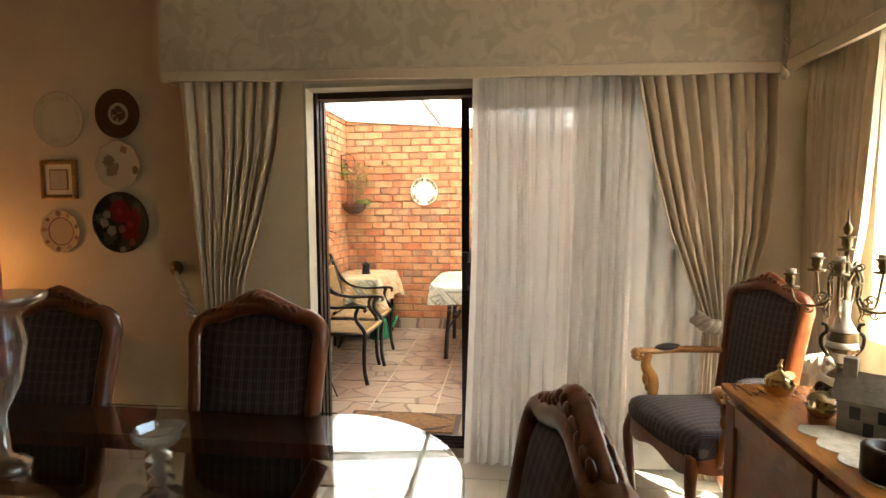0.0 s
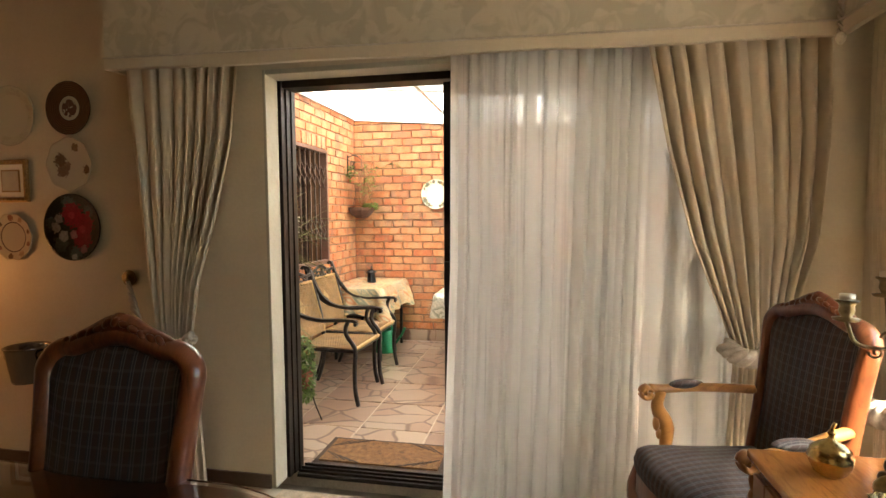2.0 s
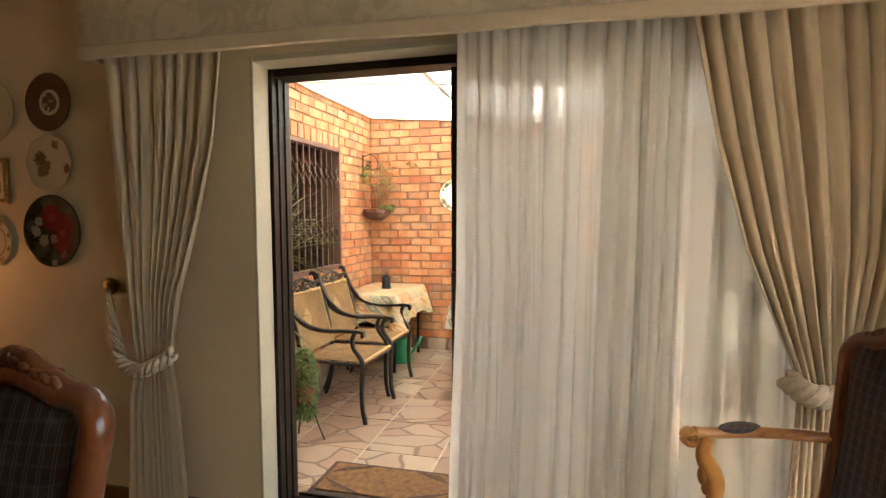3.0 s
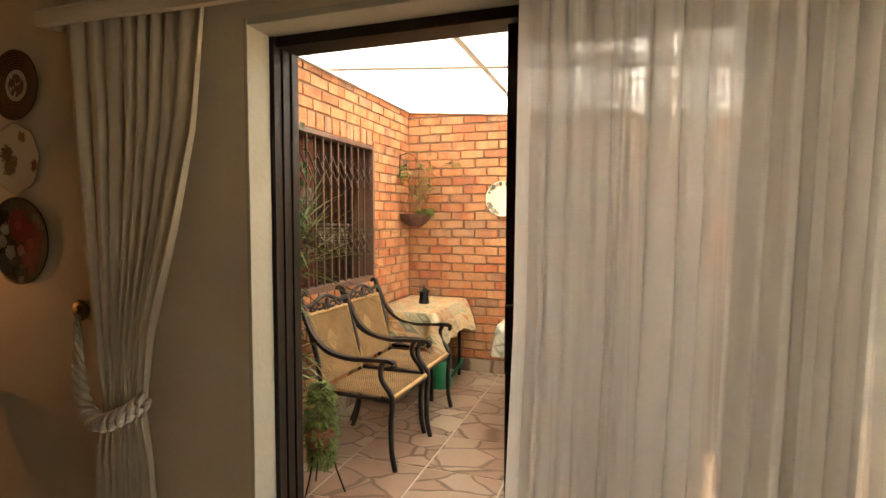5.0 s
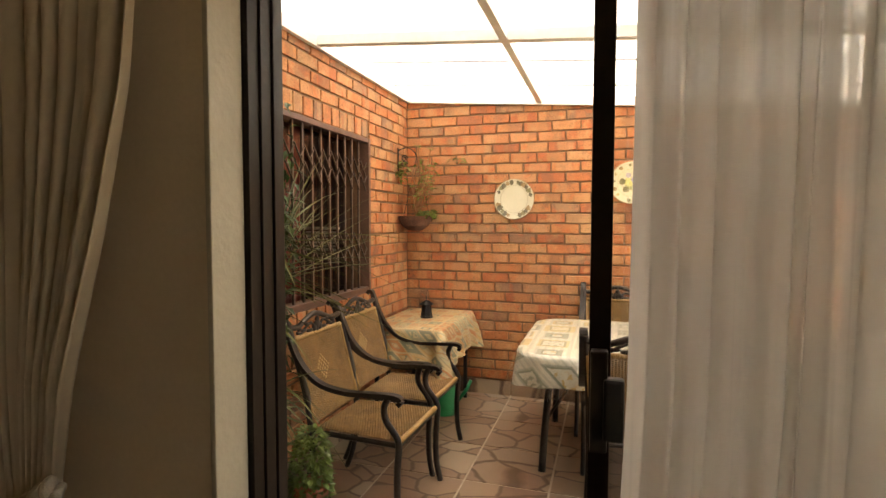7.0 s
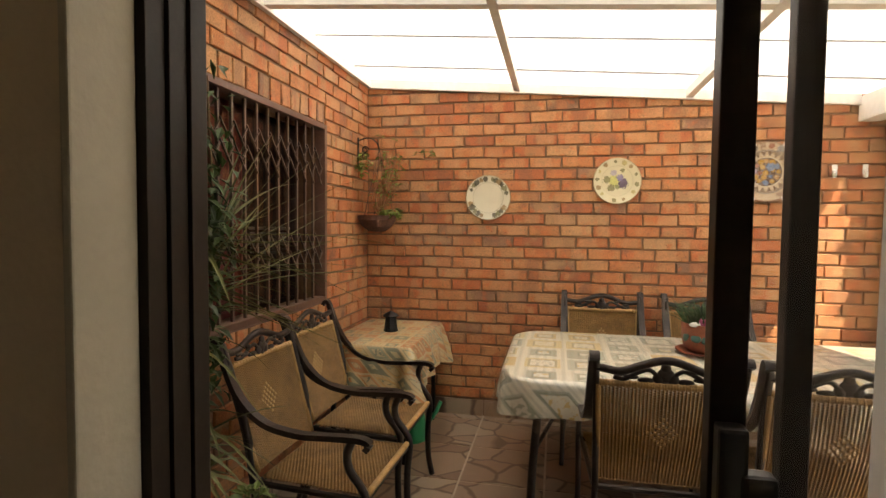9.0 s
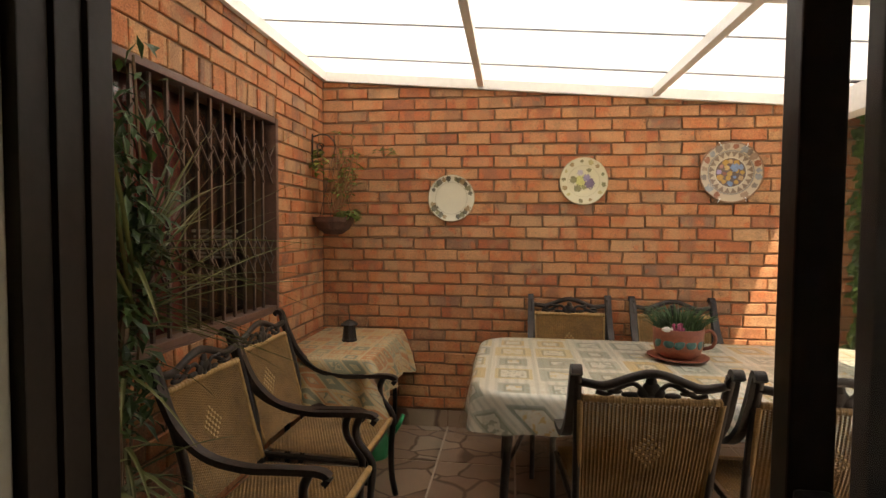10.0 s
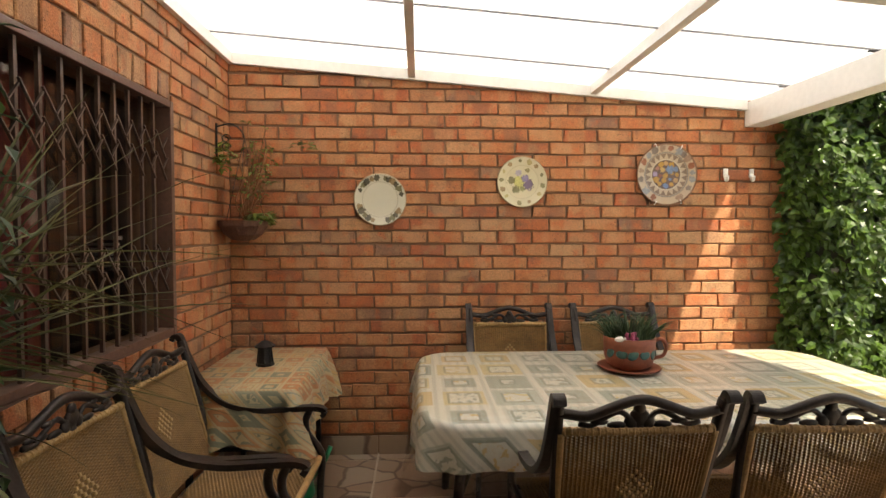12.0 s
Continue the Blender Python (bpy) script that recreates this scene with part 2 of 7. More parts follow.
def plain_glass(name="glass", tint=(1, 1, 1), rough=0.0):
    m, nt, p = base_tree(name, rough)
    p.inputs["Base Color"].default_value = (*tint, 1)
    p.inputs["Transmission Weight"].default_value = 1.0
    p.inputs["IOR"].default_value = 1.48
    return m


def crystal_material():
    """Thin cut crystal: mostly clear, with glancing shine and a faint milky body."""
    m = bpy.data.materials.new("crystal")
    m.use_nodes = True
    nt = m.node_tree
    nt.nodes.remove(nt.nodes["Principled BSDF"])
    clear, shine, body = nt.nodes.new("ShaderNodeBsdfTransparent"), nt.nodes.new("ShaderNodeBsdfGlossy"), nt.nodes.new("ShaderNodeBsdfTranslucent")
    clear.inputs["Color"].default_value = (0.93, 0.94, 0.93, 1)
    body.inputs["Color"].default_value = (0.8, 0.8, 0.78, 1)
    shine.inputs["Roughness"].default_value = 0.04
    rim = nt.nodes.new("ShaderNodeLayerWeight")
    rim.inputs["Blend"].default_value = 0.35
    a, b = nt.nodes.new("ShaderNodeMixShader"), nt.nodes.new("ShaderNodeMixShader")
    a.inputs[0].default_value = 0.22
    nt.links.new(clear.outputs[0], a.inputs[1])
    nt.links.new(body.outputs[0], a.inputs[2])
    nt.links.new(math_node(nt, "MULTIPLY_ADD", rim.outputs["Facing"], 0.6, 0.14), b.inputs[0])
    nt.links.new(a.outputs[0], b.inputs[1])
    nt.links.new(shine.outputs[0], b.inputs[2])
    nt.links.new(b.outputs[0], nt.nodes["Material Output"].inputs["Surface"])
    return m


BRICK = brick_material("face_brick", False)
BRICK_REST = brick_material("face_brick_rest", True)
MORTAR = mat("mortar", (0.20, 0.117, 0.07), 0.95, scale=120, bump=0.4)
FLAG = flagstone_material()
GROUT = mat("grout", (0.50, 0.42, 0.33), 0.9, scale=90)
FLOOR_TILE = mat("cream_floor_tile", (0.43, 0.385, 0.31), 0.24, scale=7, vary=0.07, bump=0.01, rand=0.03)
FLOOR_JOINT = mat("floor_joint", (0.38, 0.33, 0.26), 0.8, scale=80)
PAINT = mat("wall_paint", (0.555, 0.46, 0.322), 0.55, scale=60, vary=0.04, bump=0.12)
REVEAL = mat("reveal_paint", (0.40, 0.362, 0.28), 0.6, scale=50, vary=0.04, bump=0.15)
CEIL = mat("ceiling_paint", (0.72, 0.67, 0.58), 0.8, scale=40, vary=0.03)
WHITE_STEEL = mat("white_painted_steel", (0.80, 0.79, 0.76), 0.45, scale=30, vary=0.05)
BRONZE = mat("bronze_aluminium", (0.018, 0.012, 0.009), 0.42, metal=0.0, scale=60, vary=0.2, bump=0.03, Specular_IOR_Level=0.2)
BLACK = mat("black_plastic", (0.012, 0.012, 0.012), 0.4)
SKIRT = mat("skirting_wood", (0.085, 0.045, 0.024), 0.4, scale=40)
BROCADE = damask_material()
CURTAIN = mat("curtain_cloth", (0.62, 0.515, 0.37), 0.62, scale=300, vary=0.05, bump=0.1, Sheen_Weight=0.25)
# lined cloth lets a little light through
nt = CURTAIN.node_tree
glowthrough, blend = nt.nodes.new("ShaderNodeBsdfTranslucent"), nt.nodes.new("ShaderNodeMixShader")
glowthrough.inputs["Color"].default_value = (0.54, 0.45, 0.33, 1)
blend.inputs[0].default_value = 0.22
nt.links.new(nt.nodes["Principled BSDF"].outputs[0], blend.inputs[1])
nt.links.new(glowthrough.outputs[0], blend.inputs[2])
nt.links.new(blend.outputs[0], nt.nodes["Material Output"].inputs["Surface"])
SHEER = sheer_material()
POLY = polycarbonate_material()
# greyer sheet for the two roof strips nearest the house
POLY_GREY = polycarbonate_material("grey_polycarbonate", 0.8)
GLASS = plain_glass("window_glass")
TABLE_GLASS = plain_glass("table_glass", (0.80, 0.83, 0.81))
CRYSTAL = crystal_material()
ROOM_SHADE = mat("room_shade", (0.03, 0.02, 0.018), 0.8)
SOIL = mat("paving", (0.42, 0.37, 0.30), 0.9, scale=12, vary=0.2)


# ---- mesh helpers ----
def mesh_object(name, bm, material, parent=None, smooth=False):
    me = bpy.data.meshes.new(name)
    bmesh.ops.recalc_face_normals(bm, faces=bm.faces)
    bm.to_mesh(me)
    bm.free()
    for mm in material if isinstance(material, (list, tuple)) else [material]:
        me.materials.append(mm)
    if smooth:
        for poly in me.polygons:
            poly.use_smooth = True
    ob = new(name, me)
    if parent is not None:
        ob.parent = parent
    return ob


def part(name, bm, material, parent, label="", smooth=False):
    ob = mesh_object(name, bm, material, parent, smooth)
    return tagged(ob, label) if label else ob


def thing(name, label, category, group="", kind="", at=None):
    ob = new(name)
    ob.empty_display_size = 0.1
    if at is not None:
        ob.matrix_basis = at
    return tagged(ob, label, category, group, kind)


def box(bm, x0, x1, y0, y1, z0, z1, bevel=0.0, m=None):
    made = bmesh.ops.create_cube(bm, size=1.0)["verts"]
    t = Matrix.Translation(((x0 + x1) / 2, (y0 + y1) / 2, (z0 + z1) / 2)) @ Matrix.Diagonal((x1 - x0, y1 - y0, z1 - z0, 1))
    bmesh.ops.transform(bm, matrix=t, verts=made)
    if bevel:
        edges = list({e for v in made for e in v.link_edges})
        out = bmesh.ops.bevel(bm, geom=edges, offset=bevel, segments=2, affect="EDGES", profile=0.6)
        made = list({v for f in out["faces"] for v in f.verts} | {v for v in made if v.is_valid})
    if m is not None:
        bmesh.ops.transform(bm, matrix=m, verts=made)
    return bm


def boxed(*args, **kw):
    return box(bmesh.new(), *args, **kw)


def smooth_path(pts, n=6):
    """Catmull-Rom through the points."""
    p = [Vector(q) for q in pts]
    p = [p[0] * 2 - p[1]] + p + [p[-1] * 2 - p[-2]]
    out = []
    for i in range(1, len(p) - 2):
        for k in range(n):
            t = k / n
            a, b, c, d = p[i - 1], p[i], p[i + 1], p[i + 2]
            out.append(0.5 * (2 * b + (c - a) * t + (2 * a - 5 * b + 4 * c - d) * t * t + (3 * b - a - 3 * c + d) * t ** 3))
    out.append(p[-2])
    return out


def sweep(bm, pts, rx, ry=None, seg=8, up=(0, 0, 1), closed=False, taper=None):
    """A tube of elliptic section along the points. rx across, ry along up."""
    ry = rx if ry is None else ry
    pts = [Vector(q) for q in pts]
    rings, n = [], len(pts)
    for i, q in enumerate(pts):
        if closed:
            d = pts[(i + 1) % n] - pts[i - 1]
        else:
            d = pts[min(i + 1, n - 1)] - pts[max(i - 1, 0)]
        d.normalize()
        side = d.cross(Vector(up))
        if side.length < 1e-4:
            side = d.cross(Vector((0, 1, 0)))
        side.normalize()
        upv = side.cross(d)
        k = taper(i / max(n - 1, 1)) if taper else 1.0
        rings.append([bm.verts.new(q + side * math.cos(a) * rx * k + upv * math.sin(a) * ry * k) for a in (2 * math.pi * (j + 0.5) / seg for j in range(seg))])
    for i in range(n if closed else n - 1):
        a, b = rings[i], rings[(i + 1) % n]
        for j in range(seg):
            bm.faces.new((a[j], a[(j + 1) % seg], b[(j + 1) % seg], b[j]))
    if not closed:
        bm.faces.new(rings[0][::-1])
        bm.faces.new(rings[-1])
    return bm


def lathe(bm, profile, seg=24, m=None, wobble=0.0, lobes=8):
    """profile: (radius, height) pairs turned round z."""
    rings = []
    for r, z in profile:
        if r < 1e-5:
            rings.append([bm.verts.new((0, 0, z))])
        else:
            rings.append([bm.verts.new((r * (1 + wobble * math.cos(lobes * a)) * math.cos(a), r * (1 + wobble * math.cos(lobes * a)) * math.sin(a), z))
                          for a in (2 * math.pi * j / seg for j in range(seg))])
    for a, b in zip(rings, rings[1:]):
        for j in range(seg):
            q = [a[j % len(a)], a[(j + 1) % len(a)], b[(j + 1) % len(b)], b[j % len(b)]]
            q = list(dict.fromkeys(q))
            if len(q) > 2:
                bm.faces.new(q)
    if m is not None:
        bmesh.ops.transform(bm, matrix=m, verts=[v for r in rings for v in r])
    return bm


def blob(bm, c, r, seg=8, rings=6, m=None):
    vs = bmesh.ops.create_uvsphere(bm, u_segments=seg, v_segments=rings, radius=1)["verts"]
    t = Matrix.Translation(c) @ Matrix.Diagonal((*(r if isinstance(r, tuple) else (r, r, r)), 1))
    bmesh.ops.transform(bm, matrix=t if m is None else m @ t, verts=vs)
    return bm


def slab(bm, outline, z0, z1):
    """A flat plate of that outline (x, y) from z0 to z1."""
    lo = [bm.verts.new((x, y, z0)) for x, y in outline]
    hi = [bm.verts.new((x, y, z1)) for x, y in outline]
    bm.faces.new(lo[::-1])
    bm.faces.new(hi)
    n = len(outline)
    for i in range(n):
        bm.faces.new((lo[i], lo[(i + 1) % n], hi[(i + 1) % n], hi[i]))
    return bm


def setting(name, bm, material, label, category, parent=None):
    return tagged(mesh_object(name, bm, material, parent), label, category, kind="structure")


# ---- the plan ----
WALL_IN, WALL_OUT = 3.27, 3.53            # the wall with the sliding door
DOOR_L, DOOR_TOP = -1.040, 2.195            # its opening
RIGHT_IN, RIGHT_OUT = 1.70, 1.92          # the wall with the side window
BACK, LEFT_IN = -2.6, -4.6                # the dining room behind and to the left
CEILING = 2.78
FAR, SIDE = 6.66, -1.83                   # the two brick walls of the patio
ROOF_L, ROOF_R, EDGE = 2.58, 2.32, 1.60   # roof height at the brick wall and at the beam

# dining room shell; the door opening runs from DOOR_L to DOOR_R
DOOR_R = 1.30
bm = bmesh.new()
box(bm, LEFT_IN - 0.2, DOOR_L, WALL_IN, WALL_OUT, 0, CEILING + 0.2)
box(bm, DOOR_L, DOOR_R, WALL_IN, WALL_OUT, DOOR_TOP, CEILING + 0.2)
box(bm, DOOR_R, RIGHT_OUT, WALL_IN, WALL_OUT, 0, CEILING + 0.2)
setting("wall_north", bm, PAINT, "beige painted plaster wall around the sliding door", "wall")
WY0, WY1, WZ0, WZ1 = 0.95, 2.72, 0.90, 2.12
bm = bmesh.new()
box(bm, RIGHT_IN, RIGHT_OUT, BACK - 0.2, WY0, 0, CEILING + 0.2)
box(bm, RIGHT_IN, RIGHT_OUT, WY1, WALL_IN, 0, CEILING + 0.2)
box(bm, RIGHT_IN, RIGHT_OUT, WY0, WY1, 0, WZ0)
box(bm, RIGHT_IN, RIGHT_OUT, WY0, WY1, WZ1, CEILING + 0.2)
setting("wall_east", bm, PAINT, "beige painted plaster wall with a wide window", "wall")
setting("wall_west", boxed(LEFT_IN - 0.2, LEFT_IN, BACK - 0.2, WALL_IN, 0, CEILING + 0.2), PAINT, "plain beige painted plaster wall", "wall")
setting("wall_south", boxed(LEFT_IN, RIGHT_IN, BACK - 0.2, BACK, 0, CEILING + 0.2), PAINT, "plain beige painted plaster wall", "wall")
setting("ceiling", boxed(LEFT_IN, RIGHT_IN, BACK, WALL_IN, CEILING, CEILING + 0.12), CEIL, "plain cream painted ceiling", "ceiling")
floor = setting("floor", boxed(LEFT_IN, RIGHT_IN, BACK, WALL_IN, -0.10, -0.006), FLOOR_JOINT, "polished cream ceramic tile floor", "floor")

# white plaster lining of the door opening
bm = bmesh.new()
box(bm, DOOR_L - 0.004, DOOR_L + 0.013, WALL_IN - 0.004, 3.390, 0.0, DOOR_TOP + 0.012, 0.004)
box(bm, DOOR_L + 0.0135, DOOR_R, WALL_IN - 0.004, 3.40, DOOR_TOP - 0.015, DOOR_TOP + 0.012, 0.004)
setting("trim", bm, REVEAL, "white painted plaster reveal round the door opening", "trim")
bm = boxed(LEFT_IN, DOOR_L - 0.013, WALL_IN - 0.014, WALL_IN, 0.0, 0.075, 0.003)
setting("baseboard", bm, SKIRT, "dark stained wooden skirting board", "skirting board")

# sliding door: outer frame, fixed leaf, sliding leaf pushed half way
door = thing("door_1", "dark bronze aluminium sliding glass door, pushed open", "sliding door", kind="structure")
fx0, fx1, fz = DOOR_L - 0.004, DOOR_R, DOOR_TOP - 0.006
for k, yy in enumerate((3.392, 3.438, 3.484)):
    x = fx0 + 0.008 * k
    part("jamb", boxed(x, x + 0.034 - 0.001 * k, yy, yy + 0.044, 0, fz - 0.016 * k, 0.002), BRONZE, door)
part("jamb", boxed(fx1 - 0.05, fx1, 3.402, 3.53, 0, fz, 0.003), BRONZE, door)
part("head", boxed(fx0 + 0.036, fx1 - 0.052, 3.404, 3.528, fz - 0.044, fz - 0.001, 0.003), BRONZE, door)
bm = boxed(fx0 + 0.068, fx1 - 0.052, 3.404, 3.54, 0.0, 0.022, 0.002)
for yy in (3.42, 3.46, 3.50):
    box(bm, fx0 + 0.068, fx1 - 0.052, yy, yy + 0.006, 0.022, 0.036)
part("track", bm, BRONZE, door, "grooved aluminium floor track")


def leaf(name, x0, x1, y0, y1, w):
    lf = part(name, boxed(x0, x0 + w, y0, y1, 0.036, fz - 0.054, 0.003), BRONZE, door)
    part("stile", boxed(x1 - w, x1, y0, y1, 0.036, fz - 0.054, 0.003), BRONZE, lf)
    part("rail", boxed(x0 + w + 0.001, x1 - w - 0.001, y0 + 0.002, y1 - 0.002, 0.036, 0.11, 0.003), BRONZE, lf)
    part("rail", boxed(x0 + w + 0.001, x1 - w - 0.001, y0 + 0.002, y1 - 0.002, fz - 0.115, fz - 0.055, 0.003), BRONZE, lf)
    g = part("pane", boxed(x0 + w, x1 - w, (y0 + y1) / 2 - 0.003, (y0 + y1) / 2 + 0.003, 0.109, fz - 0.114), GLASS, lf, "clear glass pane")
    g.visible_shadow = False
    return lf


slide = leaf("sliding_leaf", -0.132, 1.10, 3.425, 3.462, 0.047)
fixed = leaf("fixed_leaf", -0.020, 1.248, 3.482, 3.512, 0.038)
bm = boxed(-0.128, -0.090, 3.392, 3.4245, 0.99, 1.22, 0.006)
part("handle", bm, BLACK, slide, "black lever lock handle")
bm = boxed(-0.100, -0.055, 3.385, 3.42, 1.02, 1.16, 0.008)
part("thumb_grip", bm, BLACK, slide, "black thumb grip of the lock")

# ---- patio shell ----
W0, W1, WB, WT = 4.20, 5.86, 0.98, 2.13      # window in the side wall
wall_far = setting("wall_far", boxed(SIDE - 0.22, 1.95, FAR + 0.013, FAR + 0.24, 0, 2.9), MORTAR, "orange-red face brick wall with recessed joints", "brick wall")
bm = bmesh.new()
box(bm, SIDE - 0.22, SIDE - 0.013, WALL_OUT, W0, 0, 2.9)
box(bm, SIDE - 0.22, SIDE - 0.013, W1, FAR + 0.013, 0, 2.9)
box(bm, SIDE - 0.22, SIDE - 0.013, W0, W1, 0, WB)
box(bm, SIDE - 0.22, SIDE - 0.013, W0, W1, WT, 2.9)
wall_side = setting("wall_side", bm, MORTAR, "face brick wall with a barred window", "brick wall")
patio = setting("pavement", boxed(SIDE - 0.008, 2.6, WALL_OUT, FAR + 0.008, -0.12, -0.005), GROUT, "patio floor of printed flagstone tiles", "patio floor")
bm = bmesh.new()
vs = [bm.verts.new(v) for v in ((-400, -400, -0.13), (400, -400, -0.13), (400, 400, -0.13), (-400, 400, -0.13))]
bm.faces.new(vs)
setting("ground", bm, SOIL, "pale dry paved garden ground", "ground")

roof_z = lambda x: ROOF_L + (x - SIDE) / (EDGE - SIDE) * (ROOF_R - ROOF_L)
roof = thing("patio_roof", "lean-to patio roof of milky plastic sheets on white steel bars", "patio roof", kind="structure")
SLOPE = math.atan2(ROOF_R - ROOF_L, EDGE - SIDE)


def slanted(x0, x1, y0, y1, h0, h1, x1_far=None):
    """A bar or sheet that follows the roof's fall from x0 to x1 (x1_far at y1), h0 to h1 above the roof line."""
    bm = bmesh.new()
    far = x1 if x1_far is None else x1_far
    v = [bm.verts.new((x, y, roof_z(x) + h)) for h in (h0, h1) for y, xe in ((y0, x1), (y1, far)) for x in (x0, xe)]
    for q in ((0, 1, 3, 2), (4, 6, 7, 5), (0, 4, 5, 1), (2, 3, 7, 6), (0, 2, 6, 4), (1, 5, 7, 3)):
        bm.faces.new([v[i] for i in q])
    return bm


bays = [SIDE - 0.1, -0.65, 0.55, 1.72]
# the outermost sheets run past the beam by different lengths, cut askew
# unseen overhang, added to shape the edge of the sun on table and wall
for xa, xb in zip(bays, bays[1:]):
    for k, (ya, yb, near, far) in enumerate(((WALL_OUT, 4.45, 1.74, 1.80), (4.44, 5.07, 2.34, 2.30), (5.06, 5.65, 2.30, 2.13), (5.64, 6.28, 2.13, 1.83), (6.27, 6.80, 1.83, 1.80))):
        out = xb > EDGE
        part("sheet", slanted(xa + 0.004, near if out else xb - 0.004, ya, yb, 0.062 + 0.004 * (k % 2), 0.066 + 0.004 * (k % 2), far if out else None), POLY_GREY if k < 2 else POLY, roof, "grey polycarbonate sheet" if k < 2 else "milky polycarbonate sheet")
SEAM = mat("sheet_seam", (0.30, 0.30, 0.31), 0.6)
for xa, xb in zip(bays, bays[1:]):
    for y in (5.65, 6.28):
        part("seam", slanted(xa + 0.02, xb - 0.02, y - 0.0025, y + 0.0025, 0.052, 0.0612), SEAM, roof)
for x in bays[1:3]:
    part("rafter", slanted(x - 0.022, x + 0.022, WALL_OUT, FAR - 0.036, 0.0, 0.06), WHITE_STEEL, roof)
for xa, xb in zip(bays, bays[1:]):
    part("purlin", slanted(max(xa, SIDE) + 0.024, min(xb, EDGE) - 0.024, 5.06, 5.12, 0.0, 0.058), WHITE_STEEL, roof)
part("wall_plate", slanted(SIDE + 0.036, EDGE, FAR - 0.035, FAR, -0.012, 0.055), WHITE_STEEL, roof)
part("wall_plate", slanted(SIDE, SIDE + 0.035, WALL_OUT, FAR, -0.012, 0.055), WHITE_STEEL, roof)
part("edge_beam", boxed(EDGE, EDGE + 0.13, WALL_OUT, FAR, 2.20, 2.364, 0.006), WHITE_STEEL, roof, "deep white painted edge beam")
for y in (4.45, 5.65, 6.28):
    part("bracket", boxed(EDGE - 0.03, EDGE + 0.02, y - 0.007, y + 0.007, 2.3645, 2.372), BRONZE, roof)

# closed room behind the barred window; its shade is painted on in near-black
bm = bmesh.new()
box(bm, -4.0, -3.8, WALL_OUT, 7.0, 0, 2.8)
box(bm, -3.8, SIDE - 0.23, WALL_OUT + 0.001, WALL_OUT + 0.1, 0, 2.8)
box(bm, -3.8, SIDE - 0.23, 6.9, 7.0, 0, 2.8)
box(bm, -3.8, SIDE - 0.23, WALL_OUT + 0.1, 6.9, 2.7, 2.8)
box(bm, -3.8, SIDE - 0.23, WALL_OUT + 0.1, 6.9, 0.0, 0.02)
setting("inner_room", bm, ROOM_SHADE, "room behind the barred window, its shade painted near-black", "room")

bl = thing("window_blind", "pale slatted blind on the far side of the unlit room", "blind")
for k in range(6):
    part("slat", boxed(-3.02, -2.66, 6.86, 6.88, 1.22 + 0.034 * k, 1.238 + 0.034 * k, 0.002), WHITE_STEEL, bl)
part("head_rail", boxed(-3.03, -2.65, 6.85, 6.898, 1.43, 1.455, 0.002), WHITE_STEEL, bl)

# ---- patio things ----
IRON = mat("dark_cast_metal", (0.030, 0.022, 0.018), 0.42, metal=0.35, scale=70, vary=0.3, bump=0.15)
WICKER = mat("wicker", (0.235, 0.13, 0.042), 0.5, scale=90, vary=0.35, bump=0.2)
WICKER_WRAP = mat("wicker_wrap", (0.36, 0.215, 0.08), 0.5, scale=150, vary=0.3, bump=0.4)
WICKER_PALE = mat("pale_wicker", (0.50, 0.33, 0.145), 0.5, scale=150, vary=0.25, bump=0.3)
WHITE_PLASTIC = mat("white_plastic", (0.8, 0.79, 0.76), 0.35, vary=0.04)
GREEN_PLASTIC = mat("green_plastic", (0.01, 0.22, 0.09), 0.35, scale=25)
TERRACOTTA = mat("terracotta", (0.23, 0.065, 0.032), 0.6, scale=40, vary=0.25, bump=0.15)
COIR = mat("coir", (0.19, 0.092, 0.032), 0.95, scale=260, vary=0.5, bump=0.9)
COIR_EDGE = mat("mat_edge", (0.06, 0.035, 0.022), 0.9, scale=120)
BARS = mat("painted_bars", (0.082, 0.047, 0.033), 0.5, scale=50, vary=0.2)
FRAME_BROWN = mat("brown_painted_frame", (0.125, 0.062, 0.042), 0.5, scale=50, vary=0.2)
DARK_METAL = mat("black_iron", (0.018, 0.016, 0.015), 0.5, metal=0.4, scale=60)


def leaf_material(name, base, vary=0.45, rough=0.45):
    m, nt, p = base_tree(name, rough)
    geo = nt.nodes.new("ShaderNodeNewGeometry")
    dark = tuple(c * (1 - vary) for c in base)
    light = (base[0] * (1 + vary * 1.4), base[1] * (1 + vary), base[2] * (1 + vary * 0.6))
    col = mix_node(nt, geo.outputs["Random Per Island"], dark, light)
    n = tex(nt, "ShaderNodeTexNoise", geo.outputs["Position"], Scale=6.0, Detail=3.0)
    col = mix_node(nt, math_node(nt, "MULTIPLY", n.outputs["Fac"], 0.35), col, (base[0] * 1.6, base[1] * 1.3, base[2]))
    nt.links.new(col, p.inputs["Base Color"])
    tr = nt.nodes.new("ShaderNodeBsdfTranslucent")
    nt.links.new(col, tr.inputs["Color"])
    mx = nt.nodes.new("ShaderNodeMixShader")
    mx.inputs[0].default_value = 0.3
    nt.links.new(p.outputs[0], mx.inputs[1])
    nt.links.new(tr.outputs[0], mx.inputs[2])
    nt.links.new(mx.outputs[0], nt.nodes["Material Output"].inputs["Surface"])
    return m


